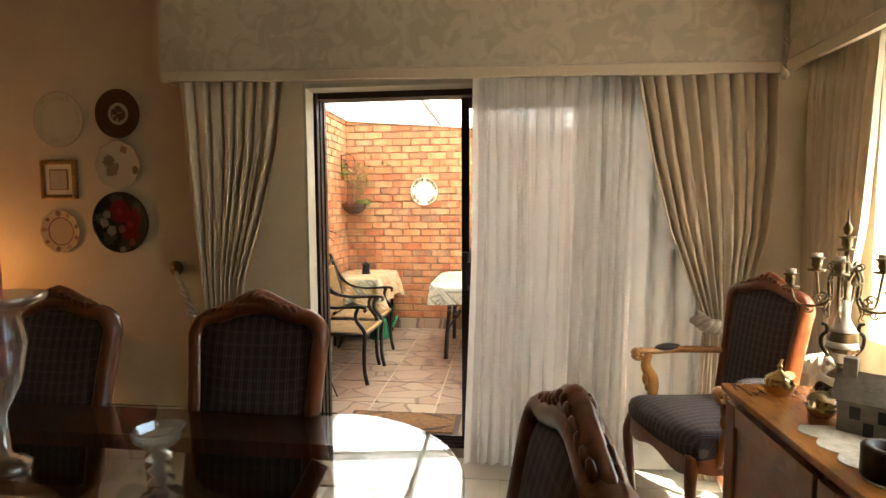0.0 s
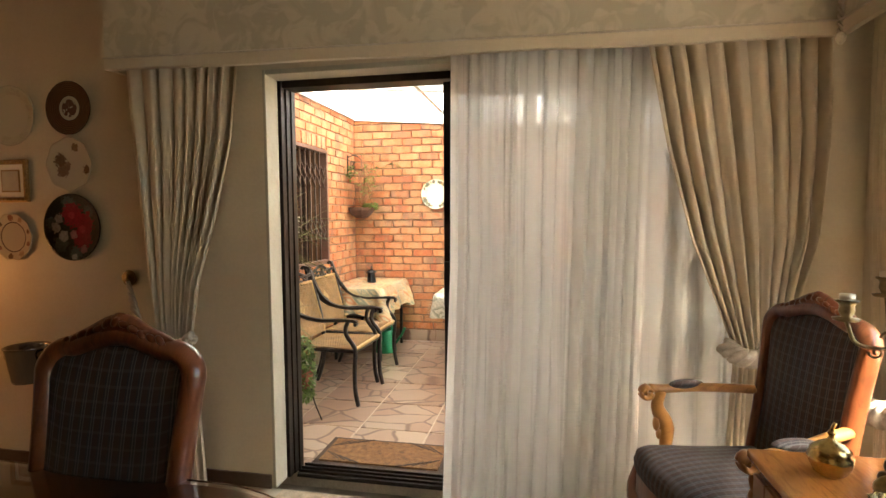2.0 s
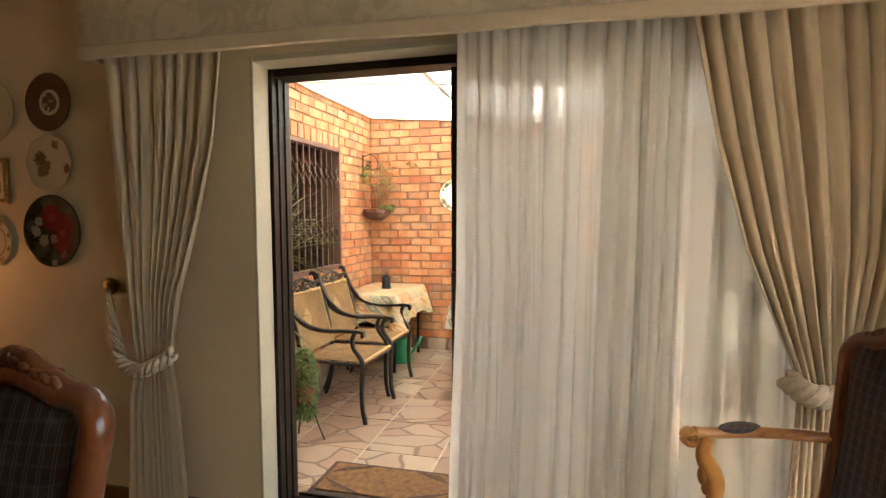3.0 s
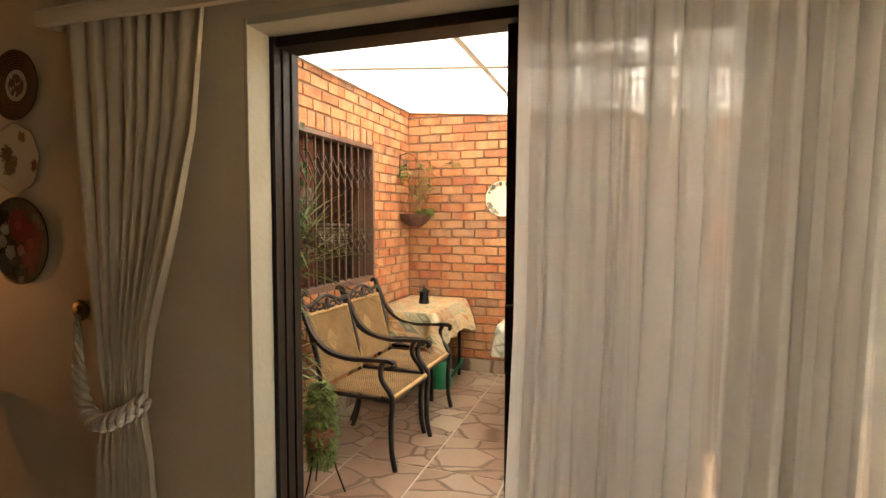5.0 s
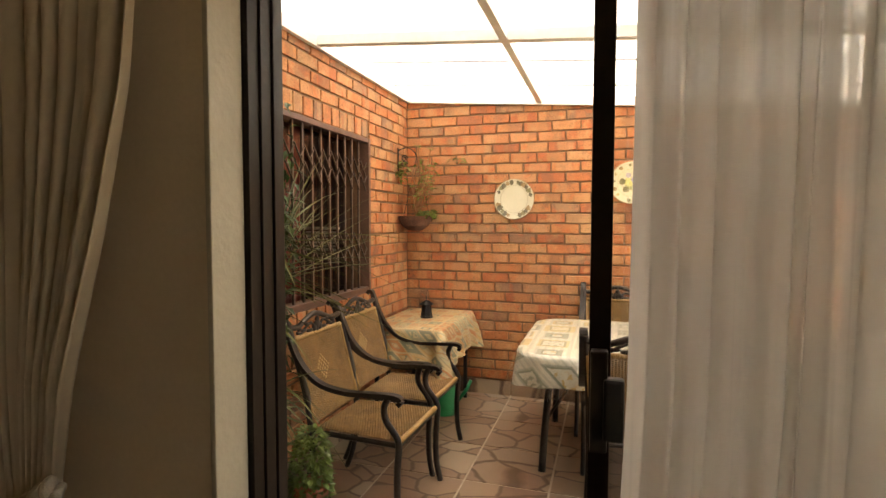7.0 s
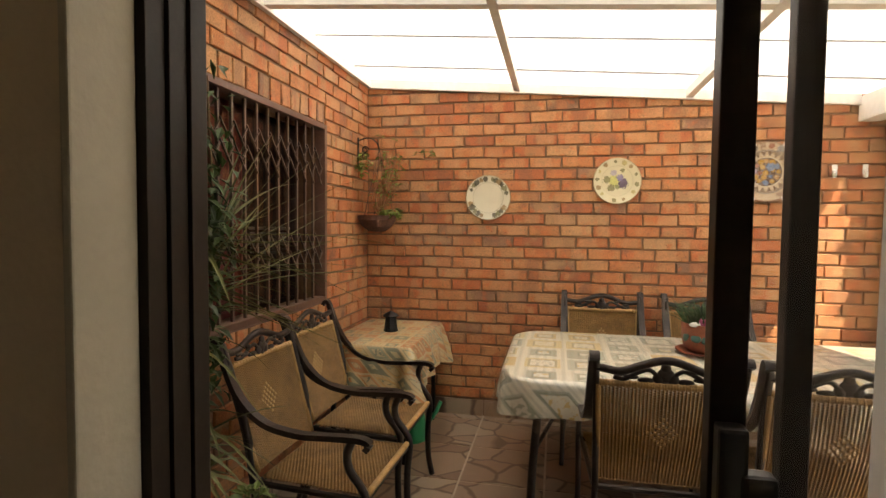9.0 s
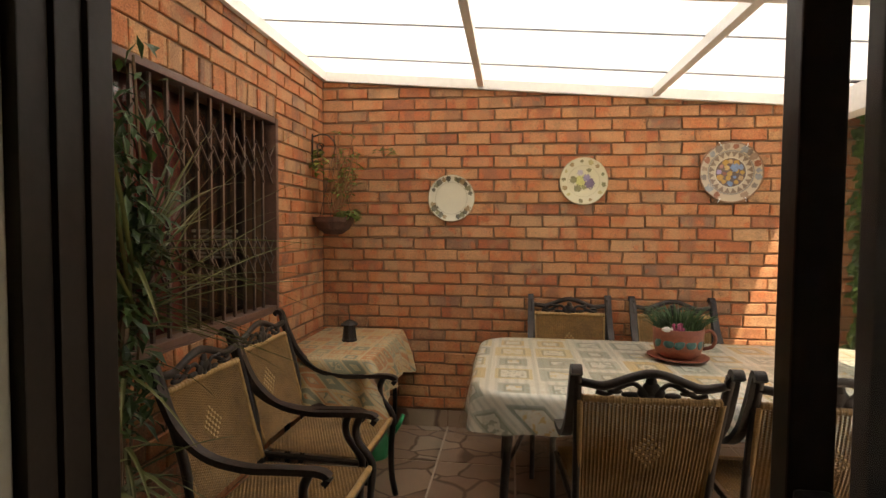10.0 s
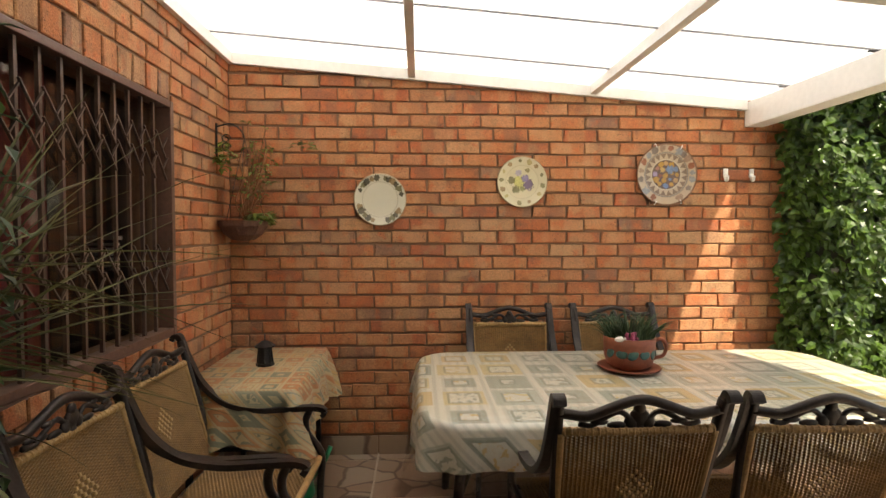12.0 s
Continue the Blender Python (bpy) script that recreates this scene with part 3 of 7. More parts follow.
IVY = leaf_material("ivy_leaf", (0.055, 0.115, 0.020), 0.55, 0.32)
STRAP = leaf_material("strap_leaf", (0.095, 0.11, 0.038), 0.5)
BROAD = leaf_material("broad_leaf", (0.035, 0.07, 0.02), 0.5)
BUSH = leaf_material("small_bush", (0.16, 0.24, 0.06), 0.4)
ALOE = leaf_material("aloe_leaf", (0.05, 0.10, 0.045), 0.35, 0.4)
STEM = mat("stem", (0.13, 0.075, 0.04), 0.8, scale=60)
TWIG = mat("dry_twig", (0.27, 0.13, 0.06), 0.8, scale=60)
FLOWER = mat("flower", (0.32, 0.05, 0.12), 0.6, scale=60)


def cloth_material(name, ground, tones, cell, gloss, veil, force=0.7):
    """Printed tablecloth under clear plastic: patchwork of framed squares and plaid bands."""
    m, nt, p = base_tree(name, 0.5)
    p.inputs["Coat Weight"].default_value = gloss
    p.inputs["Coat Roughness"].default_value = 0.12
    geo = nt.nodes.new("ShaderNodeNewGeometry")
    sep = nt.nodes.new("ShaderNodeSeparateXYZ")
    nt.links.new(geo.outputs["Position"], sep.inputs[0])
    u = math_node(nt, "MULTIPLY", math_node(nt, "ADD", sep.outputs[0], sep.outputs[2]), 1 / cell)
    v = math_node(nt, "MULTIPLY", math_node(nt, "ADD", sep.outputs[1], sep.outputs[2]), 1 / cell)
    fu, fv = math_node(nt, "FRACT", u), math_node(nt, "FRACT", v)
    comb = nt.nodes.new("ShaderNodeCombineXYZ")
    nt.links.new(math_node(nt, "FLOOR", u), comb.inputs[0])
    nt.links.new(math_node(nt, "FLOOR", v), comb.inputs[1])
    wn = nt.nodes.new("ShaderNodeTexWhiteNoise")
    wn.noise_dimensions = "2D"
    nt.links.new(comb.outputs[0], wn.inputs["Vector"])
    wcol = nt.nodes.new("ShaderNodeSeparateColor")
    nt.links.new(wn.outputs["Color"], wcol.inputs[0])
    tone = ramp_node(nt, wn.outputs["Value"], [(i / len(tones), c) for i, c in enumerate(tones)], "CONSTANT")
    tone2 = ramp_node(nt, wcol.outputs[1], [(i / len(tones), c) for i, c in enumerate(tones[::-1])], "CONSTANT")
    du = math_node(nt, "ABSOLUTE", math_node(nt, "SUBTRACT", fu, 0.5))
    dv = math_node(nt, "ABSOLUTE", math_node(nt, "SUBTRACT", fv, 0.5))
    ring = math_node(nt, "MAXIMUM", du, dv)
    reach = math_node(nt, "MULTIPLY_ADD", wcol.outputs[0], 0.20, 0.12)
    outer = math_node(nt, "LESS_THAN", ring, math_node(nt, "MULTIPLY_ADD", wcol.outputs[2], 0.18, 0.30))
    inner = math_node(nt, "LESS_THAN", ring, reach)
    motif = tex(nt, "ShaderNodeTexNoise", geo.outputs["Position"], Scale=38.0, Detail=2.0)
    spot = math_node(nt, "GREATER_THAN", motif.outputs["Fac"], 0.56)
    stripes = math_node(nt, "GREATER_THAN", math_node(nt, "FRACT", math_node(nt, "MULTIPLY", fu, 5.0)), 0.6)
    col = mix_node(nt, math_node(nt, "MULTIPLY", stripes, 0.4 * force), ground, tones[0])
    col = mix_node(nt, math_node(nt, "MULTIPLY", outer, force), col, tone)
    col = mix_node(nt, math_node(nt, "MULTIPLY", inner, 0.85), col, ground)
    col = mix_node(nt, math_node(nt, "MULTIPLY", math_node(nt, "MULTIPLY", spot, inner), 0.8), col, tone2)
    rule = math_node(nt, "MULTIPLY", math_node(nt, "GREATER_THAN", ring, reach), math_node(nt, "LESS_THAN", ring, math_node(nt, "ADD", reach, 0.05)))
    col = mix_node(nt, math_node(nt, "MULTIPLY", rule, 0.6), col, (0.17, 0.19, 0.13))
    soft = tex(nt, "ShaderNodeTexNoise", geo.outputs["Position"], Scale=14.0, Detail=4.0)
    col = mix_node(nt, math_node(nt, "MULTIPLY", soft.outputs["Fac"], veil), col, (0.62, 0.60, 0.54))
    nt.links.new(col, p.inputs["Base Color"])
    crease = tex(nt, "ShaderNodeTexNoise", geo.outputs["Position"], Scale=22.0, Detail=5.0, Distortion=0.8)
    bump_to(nt, p, crease.outputs["Fac"], 0.3, 0.006)
    return m


CLOTH_BIG = cloth_material("tablecloth_print", (0.68, 0.645, 0.53), [(0.24, 0.27, 0.20), (0.56, 0.36, 0.07), (0.36, 0.39, 0.30), (0.60, 0.46, 0.16), (0.20, 0.24, 0.19)], 0.235, 0.25, 0.16)
CLOTH_SMALL = cloth_material("tablecloth_plaid", (0.45, 0.36, 0.20), [(0.40, 0.14, 0.035), (0.12, 0.15, 0.10), (0.50, 0.31, 0.10), (0.24, 0.25, 0.16), (0.44, 0.18, 0.05)], 0.105, 0.25, 0.10, 0.85)


def weave(bm, place, normal, nu, nv, radius, amp, gap, rib=0.0):
    """Woven strands over the surface place(u, v); gap(i, j) leaves holes of the pattern."""
    def open_cell(i, j):
        return gap(i, j) and (i + j // 3) % 2 and j % 3 == 1

    def strand(points, r, lift=0.7):
        rings = []
        for i, (q, n) in enumerate(points):
            a = points[min(i + 1, len(points) - 1)][0] - points[max(i - 1, 0)][0]
            side = a.cross(n).normalized() * r
            rings.append([bm.verts.new(q + side), bm.verts.new(q + n * r * lift), bm.verts.new(q - side), bm.verts.new(q - n * r * lift)])
        for a, b in zip(rings, rings[1:]):
            for k in range(4):
                bm.faces.new((a[k], a[(k + 1) % 4], b[(k + 1) % 4], b[k]))
    for i in range(nu):
        run = []
        for j in range(nv + 1):
            u, v = (i + 0.5) / nu, j / nv
            if open_cell(i, j):
                if len(run) > 1:
                    strand(run, radius * 2.3, 1.0)
                run = []
                continue
            n = normal(u, v)
            run.append((place(u, v) + n * (amp * (0.6 if (i + j) % 2 else -0.6) - rib), n))
        if len(run) > 1:
            strand(run, radius * 2.3, 1.0)
    for j in range(nv):
        run = []
        for i in range(nu + 1):
            u, v = i / nu, (j + 0.5) / nv
            if open_cell(i, j):
                if len(run) > 1:
                    strand(run, radius)
                run = []
                continue
            n = normal(u, v)
            run.append((place(u, v) + n * amp * (-1 if (i + j) % 2 else 1), n))
        if len(run) > 1:
            strand(run, radius)


def patio_chair():
    """Cast metal garden armchair with woven seat and back; faces +y, stands on z = 0."""
    ch = thing("garden_armchair", "dark cast metal garden armchair with woven wicker seat and back", "chair", "patio armchairs")

    def back(u, v):
        x = (u - 0.5) * (0.44 + 0.03 * v)
        z = 0.455 + 0.425 * v
        return Vector((x, -0.225 - 0.125 * v - 0.02 * math.sin(math.pi * u) * (0.4 + math.sin(math.pi * v)), z))

    def seat(u, v):
        return Vector(((u - 0.5) * (0.45 + 0.05 * v), -0.21 + 0.475 * v, 0.435 - 0.018 * math.sin(math.pi * u) * math.sin(math.pi * v)))

    bm = bmesh.new()
    weave(bm, back, lambda u, v: Vector((0, 0.96, 0.28)), 34, 84, 0.0021, 0.0022, lambda i, j: abs(i - 17) / 4.5 + abs(j - 46) / 14 < 1, 0.0028)
    woven = part("back_weave", bm, WICKER, ch, "woven tan wicker with a pale diamond")
    square = bpy.data.meshes.new("woven_square")
    bm = boxed(-0.0055, 0.0055, -0.0065, 0.0065, -0.0065, 0.0065)
    bmesh.ops.bevel(bm, geom=list(bm.edges), offset=0.002, segments=1, affect="EDGES")
    bm.to_mesh(square)
    bm.free()
    square.materials.append(WICKER_PALE)
    for i in range(-4, 5):
        for j in range(-4, 5):
            if abs(i) + abs(j) < 5 and (i + j) % 2 == 0:
                ob = new("woven_square", square)
                ob.parent = woven
                ob.matrix_basis = Matrix.Translation(back(0.5 + i * 0.0285, 0.555 + j * 0.036)) @ Matrix.Rotation(0.28, 4, "X")
    bm = bmesh.new()
    weave(bm, seat, lambda u, v: Vector((0, 0, 1)), 30, 62, 0.0025, 0.0034, lambda i, j: False)
    part("seat_weave", bm, WICKER, ch)
    bm = bmesh.new()
    sweep(bm, [back(u / 10, 1.0) + Vector((0, 0, 0.006)) for u in range(11)], 0.013, seg=8)
    for k in range(23):
        q = back(k / 22, 1.0) + Vector((0, 0, 0.006))
        blob(bm, q, (0.009, 0.0155, 0.0155), 8, 5)
    part("back_roll", bm, WICKER_WRAP, ch, smooth=True)
    bm = bmesh.new()
    sweep(bm, [seat(u / 10, 1.0) for u in range(11)], 0.014, seg=8)
    part("seat_roll", bm, WICKER_WRAP, ch, smooth=True)
    for s in (-1, 1):
        bm = bmesh.new()
        sweep(bm, [back(0.5 + s * 0.5, v / 8) + Vector((s * 0.008, 0, 0)) for v in range(9)], 0.012, seg=6)
        part("back_edge", bm, WICKER_WRAP, ch, smooth=True)
    for s in (-1, 1):
        bm = bmesh.new()
        sweep(bm, smooth_path([(s * 0.238, -0.235, 0.40), (s * 0.242, -0.27, 0.62), (s * 0.252, -0.335, 0.86), (s * 0.256, -0.375, 0.985)], 4), 0.017, 0.019, seg=4, up=(0, 1, 0))
        part("back_post", bm, IRON, ch, smooth=True)
        bm = bmesh.new()
        sweep(bm, smooth_path([(s * 0.266, -0.415, 0.985), (s * 0.266, -0.402, 1.004), (s * 0.266, -0.380, 0.995), (s * 0.268, -0.345, 0.90), (s * 0.270, -0.28, 0.775), (s * 0.272, -0.17, 0.685),
                               (s * 0.274, -0.02, 0.655), (s * 0.275, 0.12, 0.660), (s * 0.275, 0.245, 0.664), (s * 0.275, 0.285, 0.648), (s * 0.275, 0.272, 0.625)], 5), 0.027, 0.016, seg=4)
        part("arm", bm, IRON, ch)
        bm = bmesh.new()
        sweep(bm, smooth_path([(s * 0.275, 0.215, 0.655), (s * 0.275, 0.195, 0.60), (s * 0.275, 0.205, 0.54), (s * 0.275, 0.255, 0.475), (s * 0.274, 0.272, 0.42), (s * 0.272, 0.262, 0.28),
                               (s * 0.272, 0.265, 0.12), (s * 0.274, 0.288, 0.0)], 5), 0.015, 0.017, seg=8, up=(0, 1, 0))
        part("front_leg", bm, IRON, ch, smooth=True)
        bm = bmesh.new()
        sweep(bm, smooth_path([(s * 0.238, -0.232, 0.43), (s * 0.240, -0.24, 0.25), (s * 0.246, -0.275, 0.1), (s * 0.25, -0.315, 0.0)], 4), 0.013, 0.016, seg=8, up=(0, 1, 0))
        part("rear_leg", bm, IRON, ch, smooth=True)
        bm = bmesh.new()
        sweep(bm, [(s * 0.243, -0.215, 0.418), (s * 0.262, 0.262, 0.418)], 0.010, 0.014, seg=6)
        part("side_rail", bm, IRON, ch)
    bm = bmesh.new()
    sweep(bm, [(-0.262, 0.262, 0.412), (0.262, 0.262, 0.412)], 0.010, 0.013, seg=6)
    part("front_rail", bm, IRON, ch)
    part("rear_rail", sweep(bmesh.new(), [(-0.24, -0.225, 0.412), (0.24, -0.225, 0.412)], 0.010, 0.013, seg=6), IRON, ch)
    top = [(x, -0.362 - 0.012 * math.cos(x * 6), 0.948 + 0.040 * math.exp(-(x / 0.10) ** 2) - 0.012 * math.exp(-((abs(x) - 0.17) / 0.05) ** 2)) for x in (-0.255 + 0.51 * k / 24 for k in range(25))]
    part("crest_rail", sweep(bmesh.new(), top, 0.014, 0.016, seg=8), IRON, ch, smooth=True)
    bm = bmesh.new()
    for s in (-1, 1):
        sweep(bm, smooth_path([(s * 0.02, -0.355, 0.915), (s * 0.06, -0.356, 0.945), (s * 0.105, -0.356, 0.93), (s * 0.15, -0.356, 0.905), (s * 0.19, -0.357, 0.912)], 4), 0.007, 0.009, seg=6)
        for cx, cz, rx, rz in ((0.07, 0.905, 0.034, 0.012), (0.125, 0.915, 0.03, 0.010), (0.165, 0.925, 0.024, 0.009), (0.10, 0.945, 0.022, 0.009)):
            blob(bm, (s * cx, -0.356, cz), (rx, 0.008, rz), 8, 5, m=None)
    for dx, dz, r in ((0, 0.925, 0.034), (-0.026, 0.912, 0.024), (0.026, 0.912, 0.024), (0, 0.955, 0.02), (0, 0.893, 0.018)):
        blob(bm, (dx, -0.355, dz), (r, 0.010, r), 10, 6)
    part("leaf_ornament", bm, IRON, ch, "pierced cast leaf ornament", smooth=True)
    return ch


chair = patio_chair()
chair.matrix_basis = pose(-1.30, 4.785, 0, 0, 0, -92)
for at in (pose(-1.34, 5.372, 0, 0, 0, -92), pose(0.065, 5.09, 0, 0, 0, 1), pose(0.685, 5.08, 0, 0, 0, -2), pose(-0.01, 6.22, 0, 0, 0, 180), pose(0.69, 6.22, 0, 0, 0, 181)):
    copy_thing(chair, at)


def drape(outline, z, drop, wave, flare, seed, corner):
    """A tablecloth: flat top and hanging sides with soft folds, longer at the corners."""
    rng = random.Random(seed)
    bm = bmesh.new()
    n = len(outline)
    cx, cy = sum(p[0] for p in outline) / n, sum(p[1] for p in outline) / n
    rows = 9
    rings = []
    ph = [rng.uniform(0, 6.28) for _ in range(4)]
    length = 0.0
    dist = []
    for i in range(n):
        dist.append(length)
        length += math.dist(outline[i], outline[(i + 1) % n])
    for k in range(rows + 1):
        t = k / rows
        ring = []
        for i, (x, y) in enumerate(outline):
            a, b = Vector(outline[i - 1]), Vector(outline[(i + 1) % n])
            d = (b - a).normalized()
            nrm = Vector((d.y, -d.x))
            s = dist[i]
            cn = corner(x, y)
            f = math.sin(s * 34 + ph[0]) * 0.6 + math.sin(s * 19 + ph[1]) * 0.5 + math.sin(s * 53 + ph[2]) * 0.25
            out = flare * math.sin(t * 1.3) + wave * t * (0.35 + cn) * f + 0.006 * math.sin(min(1, t * 6) * 1.57)
            dz = drop * t * (1 + 0.30 * cn + 0.05 * math.sin(s * 7 + ph[3]))
            ring.append(bm.verts.new((x + nrm.x * out, y + nrm.y * out, z - dz - (0.004 if k == 0 else 0))))
        rings.append(ring)
    inner = [bm.verts.new((cx + (x - cx) * 0.985, cy + (y - cy) * 0.985, z)) for x, y in outline]
    bm.faces.new(inner)
    rings.insert(0, inner)
    for a, b in zip(rings, rings[1:]):
        for i in range(n):
            bm.faces.new((a[i], a[(i + 1) % n], b[(i + 1) % n], b[i]))
    return bm


def rounded(x0, x1, y0, y1, r, step=0.02, arc=10):
    pts = []
    for cx, cy, a0 in ((x1 - r, y1 - r, 0), (x0 + r, y1 - r, 90), (x0 + r, y0 + r, 180), (x1 - r, y0 + r, 270)):
        for k in range(arc + 1):
            a = radians(a0 + 90 * k / arc)
            pts.append((cx + r * math.cos(a), cy + r * math.sin(a)))
    out = []
    for i, p in enumerate(pts):
        q = pts[(i + 1) % len(pts)]
        m = max(1, int(math.dist(p, q) / step))
        out += [(p[0] + (q[0] - p[0]) * k / m, p[1] + (q[1] - p[1]) * k / m) for k in range(m)]
    return out


# the big patio table
BX0, BX1, BY0, BY1, BZ = -0.60, 1.76, 5.15, 6.36, 0.755
tb = thing("patio_table", "long patio table with dark metal legs under a printed cloth", "table")
part("tabletop", slab(bmesh.new(), rounded(BX0 + 0.012, BX1 - 0.012, BY0 + 0.012, BY1 - 0.012, 0.20, 0.2, 6), BZ - 0.03, BZ - 0.006), IRON, tb)
for sx in (-0.42, 1.56):
    for sy, f in ((5.42, -1), (6.10, 1)):
        bm = sweep(bmesh.new(), smooth_path([(sx + 0.02, sy, BZ - 0.032), (sx, sy, 0.5), (sx - 0.02, sy + f * 0.03, 0.25), (sx - 0.03, sy + f * 0.08, 0.0)], 5), 0.023, 0.025, seg=8, up=(0, 1, 0))
        part("leg", bm, IRON, tb, smooth=True)
    part("brace", sweep(bmesh.new(), smooth_path([(sx - 0.01, 5.43, 0.30), (sx + 0.10, 5.76, 0.42), (sx - 0.01, 6.09, 0.30)], 6), 0.011, seg=6), IRON, tb)
part("stretcher", sweep(bmesh.new(), [(-0.36, 5.76, 0.40), (1.62, 5.76, 0.40)], 0.014, seg=6), IRON, tb)
near_corner = lambda x0, x1, y0, y1, r: (lambda x, y: max(0.0, 1 - min(math.hypot(x - a, y - b) for a in (x0, x1) for b in (y0, y1)) / r))
cloth = mesh_object("tablecloth", drape(rounded(BX0, BX1, BY0, BY1, 0.20), BZ, 0.155, 0.022, 0.03, 3, near_corner(BX0, BX1, BY0, BY1, 0.5)), CLOTH_BIG, smooth=True)
tagged(cloth, "printed patchwork tablecloth under clear plastic on the long table", "tablecloth")

# thin clear plastic laid over the cloth
m = bpy.data.materials.new("clear_plastic")
m.use_nodes = True
nt = m.node_tree
nt.nodes.remove(nt.nodes["Principled BSDF"])
clear, shine, mixer = nt.nodes.new("ShaderNodeBsdfTransparent"), nt.nodes.new("ShaderNodeBsdfGlossy"), nt.nodes.new("ShaderNodeMixShader")
shine.inputs["Roughness"].default_value = 0.15
mixer.inputs[0].default_value = 0.14
geo = nt.nodes.new("ShaderNodeNewGeometry")
wr = tex(nt, "ShaderNodeTexNoise", geo.outputs["Position"], Scale=16.0, Detail=3.0, Distortion=0.6)
bp = nt.nodes.new("ShaderNodeBump")
bp.inputs["Strength"].default_value, bp.inputs["Distance"].default_value = 0.5, 0.02
nt.links.new(wr.outputs["Fac"], bp.inputs["Height"])
nt.links.new(bp.outputs[0], shine.inputs["Normal"])
nt.links.new(clear.outputs[0], mixer.inputs[1])
nt.links.new(shine.outputs[0], mixer.inputs[2])
nt.links.new(mixer.outputs[0], nt.nodes["Material Output"].inputs["Surface"])
cover = mesh_object("clear_cover", drape(rounded(BX0 - 0.004, BX1 + 0.004, BY0 - 0.004, BY1 + 0.004, 0.20), BZ + 0.004, 0.20, 0.034, 0.05, 13, near_corner(BX0, BX1, BY0, BY1, 0.5)), m, smooth=True)
tagged(cover, "clear crinkled plastic cover over the printed cloth", "table cover")

# the small table in the corner
SX0, SX1, SY0, SY1, SZ = -1.76, -1.19, 5.66, 6.56, 0.745
ts = thing("side_table", "small corner table with black metal legs under a cloth", "table")
part("tabletop", boxed(SX0 + 0.01, SX1 - 0.01, SY0 + 0.01, SY1 - 0.01, SZ - 0.03, SZ - 0.006, 0.004), IRON, ts)
for x in (SX0 + 0.05, SX1 - 0.05):
    for y in (SY0 + 0.06, SY1 - 0.06):
        part("leg", boxed(x - 0.014, x + 0.014, y - 0.014, y + 0.014, 0, SZ - 0.031, 0.003), DARK_METAL, ts)
part("shelf", boxed(SX0 + 0.07, SX1 - 0.07, SY0 + 0.05, SY1 - 0.05, 0.43, 0.45, 0.003), DARK_METAL, ts)
cl2 = mesh_object("tablecloth", drape(rounded(SX0, SX1, SY0, SY1, 0.02, 0.02, 3), SZ, 0.25, 0.046, 0.05, 8, near_corner(SX0, SX1, SY0, SY1, 0.28)), CLOTH_SMALL, smooth=True)
tagged(cl2, "orange and grey plaid plastic tablecloth on the corner table", "tablecloth")

# little lantern
lan = thing("lantern", "small black metal candle lantern standing on the corner table", "lantern", at=pose(-1.46, 6.12, SZ, 0, 0, 12))
part("base", lathe(bmesh.new(), [(0, 0), (0.05, 0), (0.05, 0.012), (0.042, 0.016), (0, 0.016)], 8), DARK_METAL, lan)
for k in range(8):
    a = k * math.pi / 4
    part("bar", sweep(bmesh.new(), [(0.042 * math.cos(a), 0.042 * math.sin(a), 0.014), (0.032 * math.cos(a), 0.032 * math.sin(a), 0.105)], 0.004, seg=5), DARK_METAL, lan)
part("panel", lathe(bmesh.new(), [(0.038, 0.016), (0.029, 0.103)], 8), DARK_METAL, lan)
part("roof", lathe(bmesh.new(), [(0, 0.103), (0.056, 0.104), (0.057, 0.110), (0.024, 0.132), (0.012, 0.138), (0, 0.140)], 12), DARK_METAL, lan)
part("ring", sweep(bmesh.new(), [(0, 0.020 * math.cos(a), 0.156 + 0.020 * math.sin(a)) for a in (2 * math.pi * k / 14 for k in range(14))], 0.0025, seg=5, closed=True, up=(1, 0, 0)), DARK_METAL, lan)

# teacup planter with aloe
PAINTED = mat("painted_leaves", (0.03, 0.085, 0.075), 0.5, scale=30, vary=0.4)
cup = thing("teacup_planter", "big terracotta teacup planter with painted leaves on its saucer", "plant pot", at=pose(0.515, 5.90, BZ + 0.0045, 0, 0, -8) @ Matrix.Diagonal((0.86, 0.86, 0.9, 1)))
part("saucer", lathe(bmesh.new(), [(0, 0), (0.10, 0), (0.185, 0.016), (0.19, 0.024), (0.18, 0.024), (0.10, 0.010), (0, 0.010)], 36), TERRACOTTA, cup, smooth=True)
part("cup", lathe(bmesh.new(), [(0, 0.011), (0.095, 0.011), (0.135, 0.040), (0.150, 0.09), (0.154, 0.16), (0.156, 0.20), (0.144, 0.20), (0.140, 0.17), (0, 0.168)], 36), TERRACOTTA, cup, smooth=True)
part("handle", sweep(bmesh.new(), smooth_path([(0.150, 0, 0.175), (0.195, 0, 0.185), (0.222, 0, 0.145), (0.205, 0, 0.09), (0.148, 0, 0.07)], 5), 0.011, seg=8, up=(0, 1, 0)), TERRACOTTA, cup, smooth=True)
for a, tilt in ((-150, 20), (-120, -25), (-95, 15), (-68, -20), (-40, 25), (-10, -20)):
    bm = blob(bmesh.new(), (0, 0, 0), (0.005, 0.036, 0.026), 8, 6)
    bmesh.ops.transform(bm, matrix=pose(0, 0, 0.115, 0, 0, a) @ pose(0.150, 0, 0, tilt + 25, -4, 0), verts=bm.verts)
    part("painted_leaf", bm, PAINTED, cup, "blue-green painted leaf", smooth=True)
rng = random.Random(5)
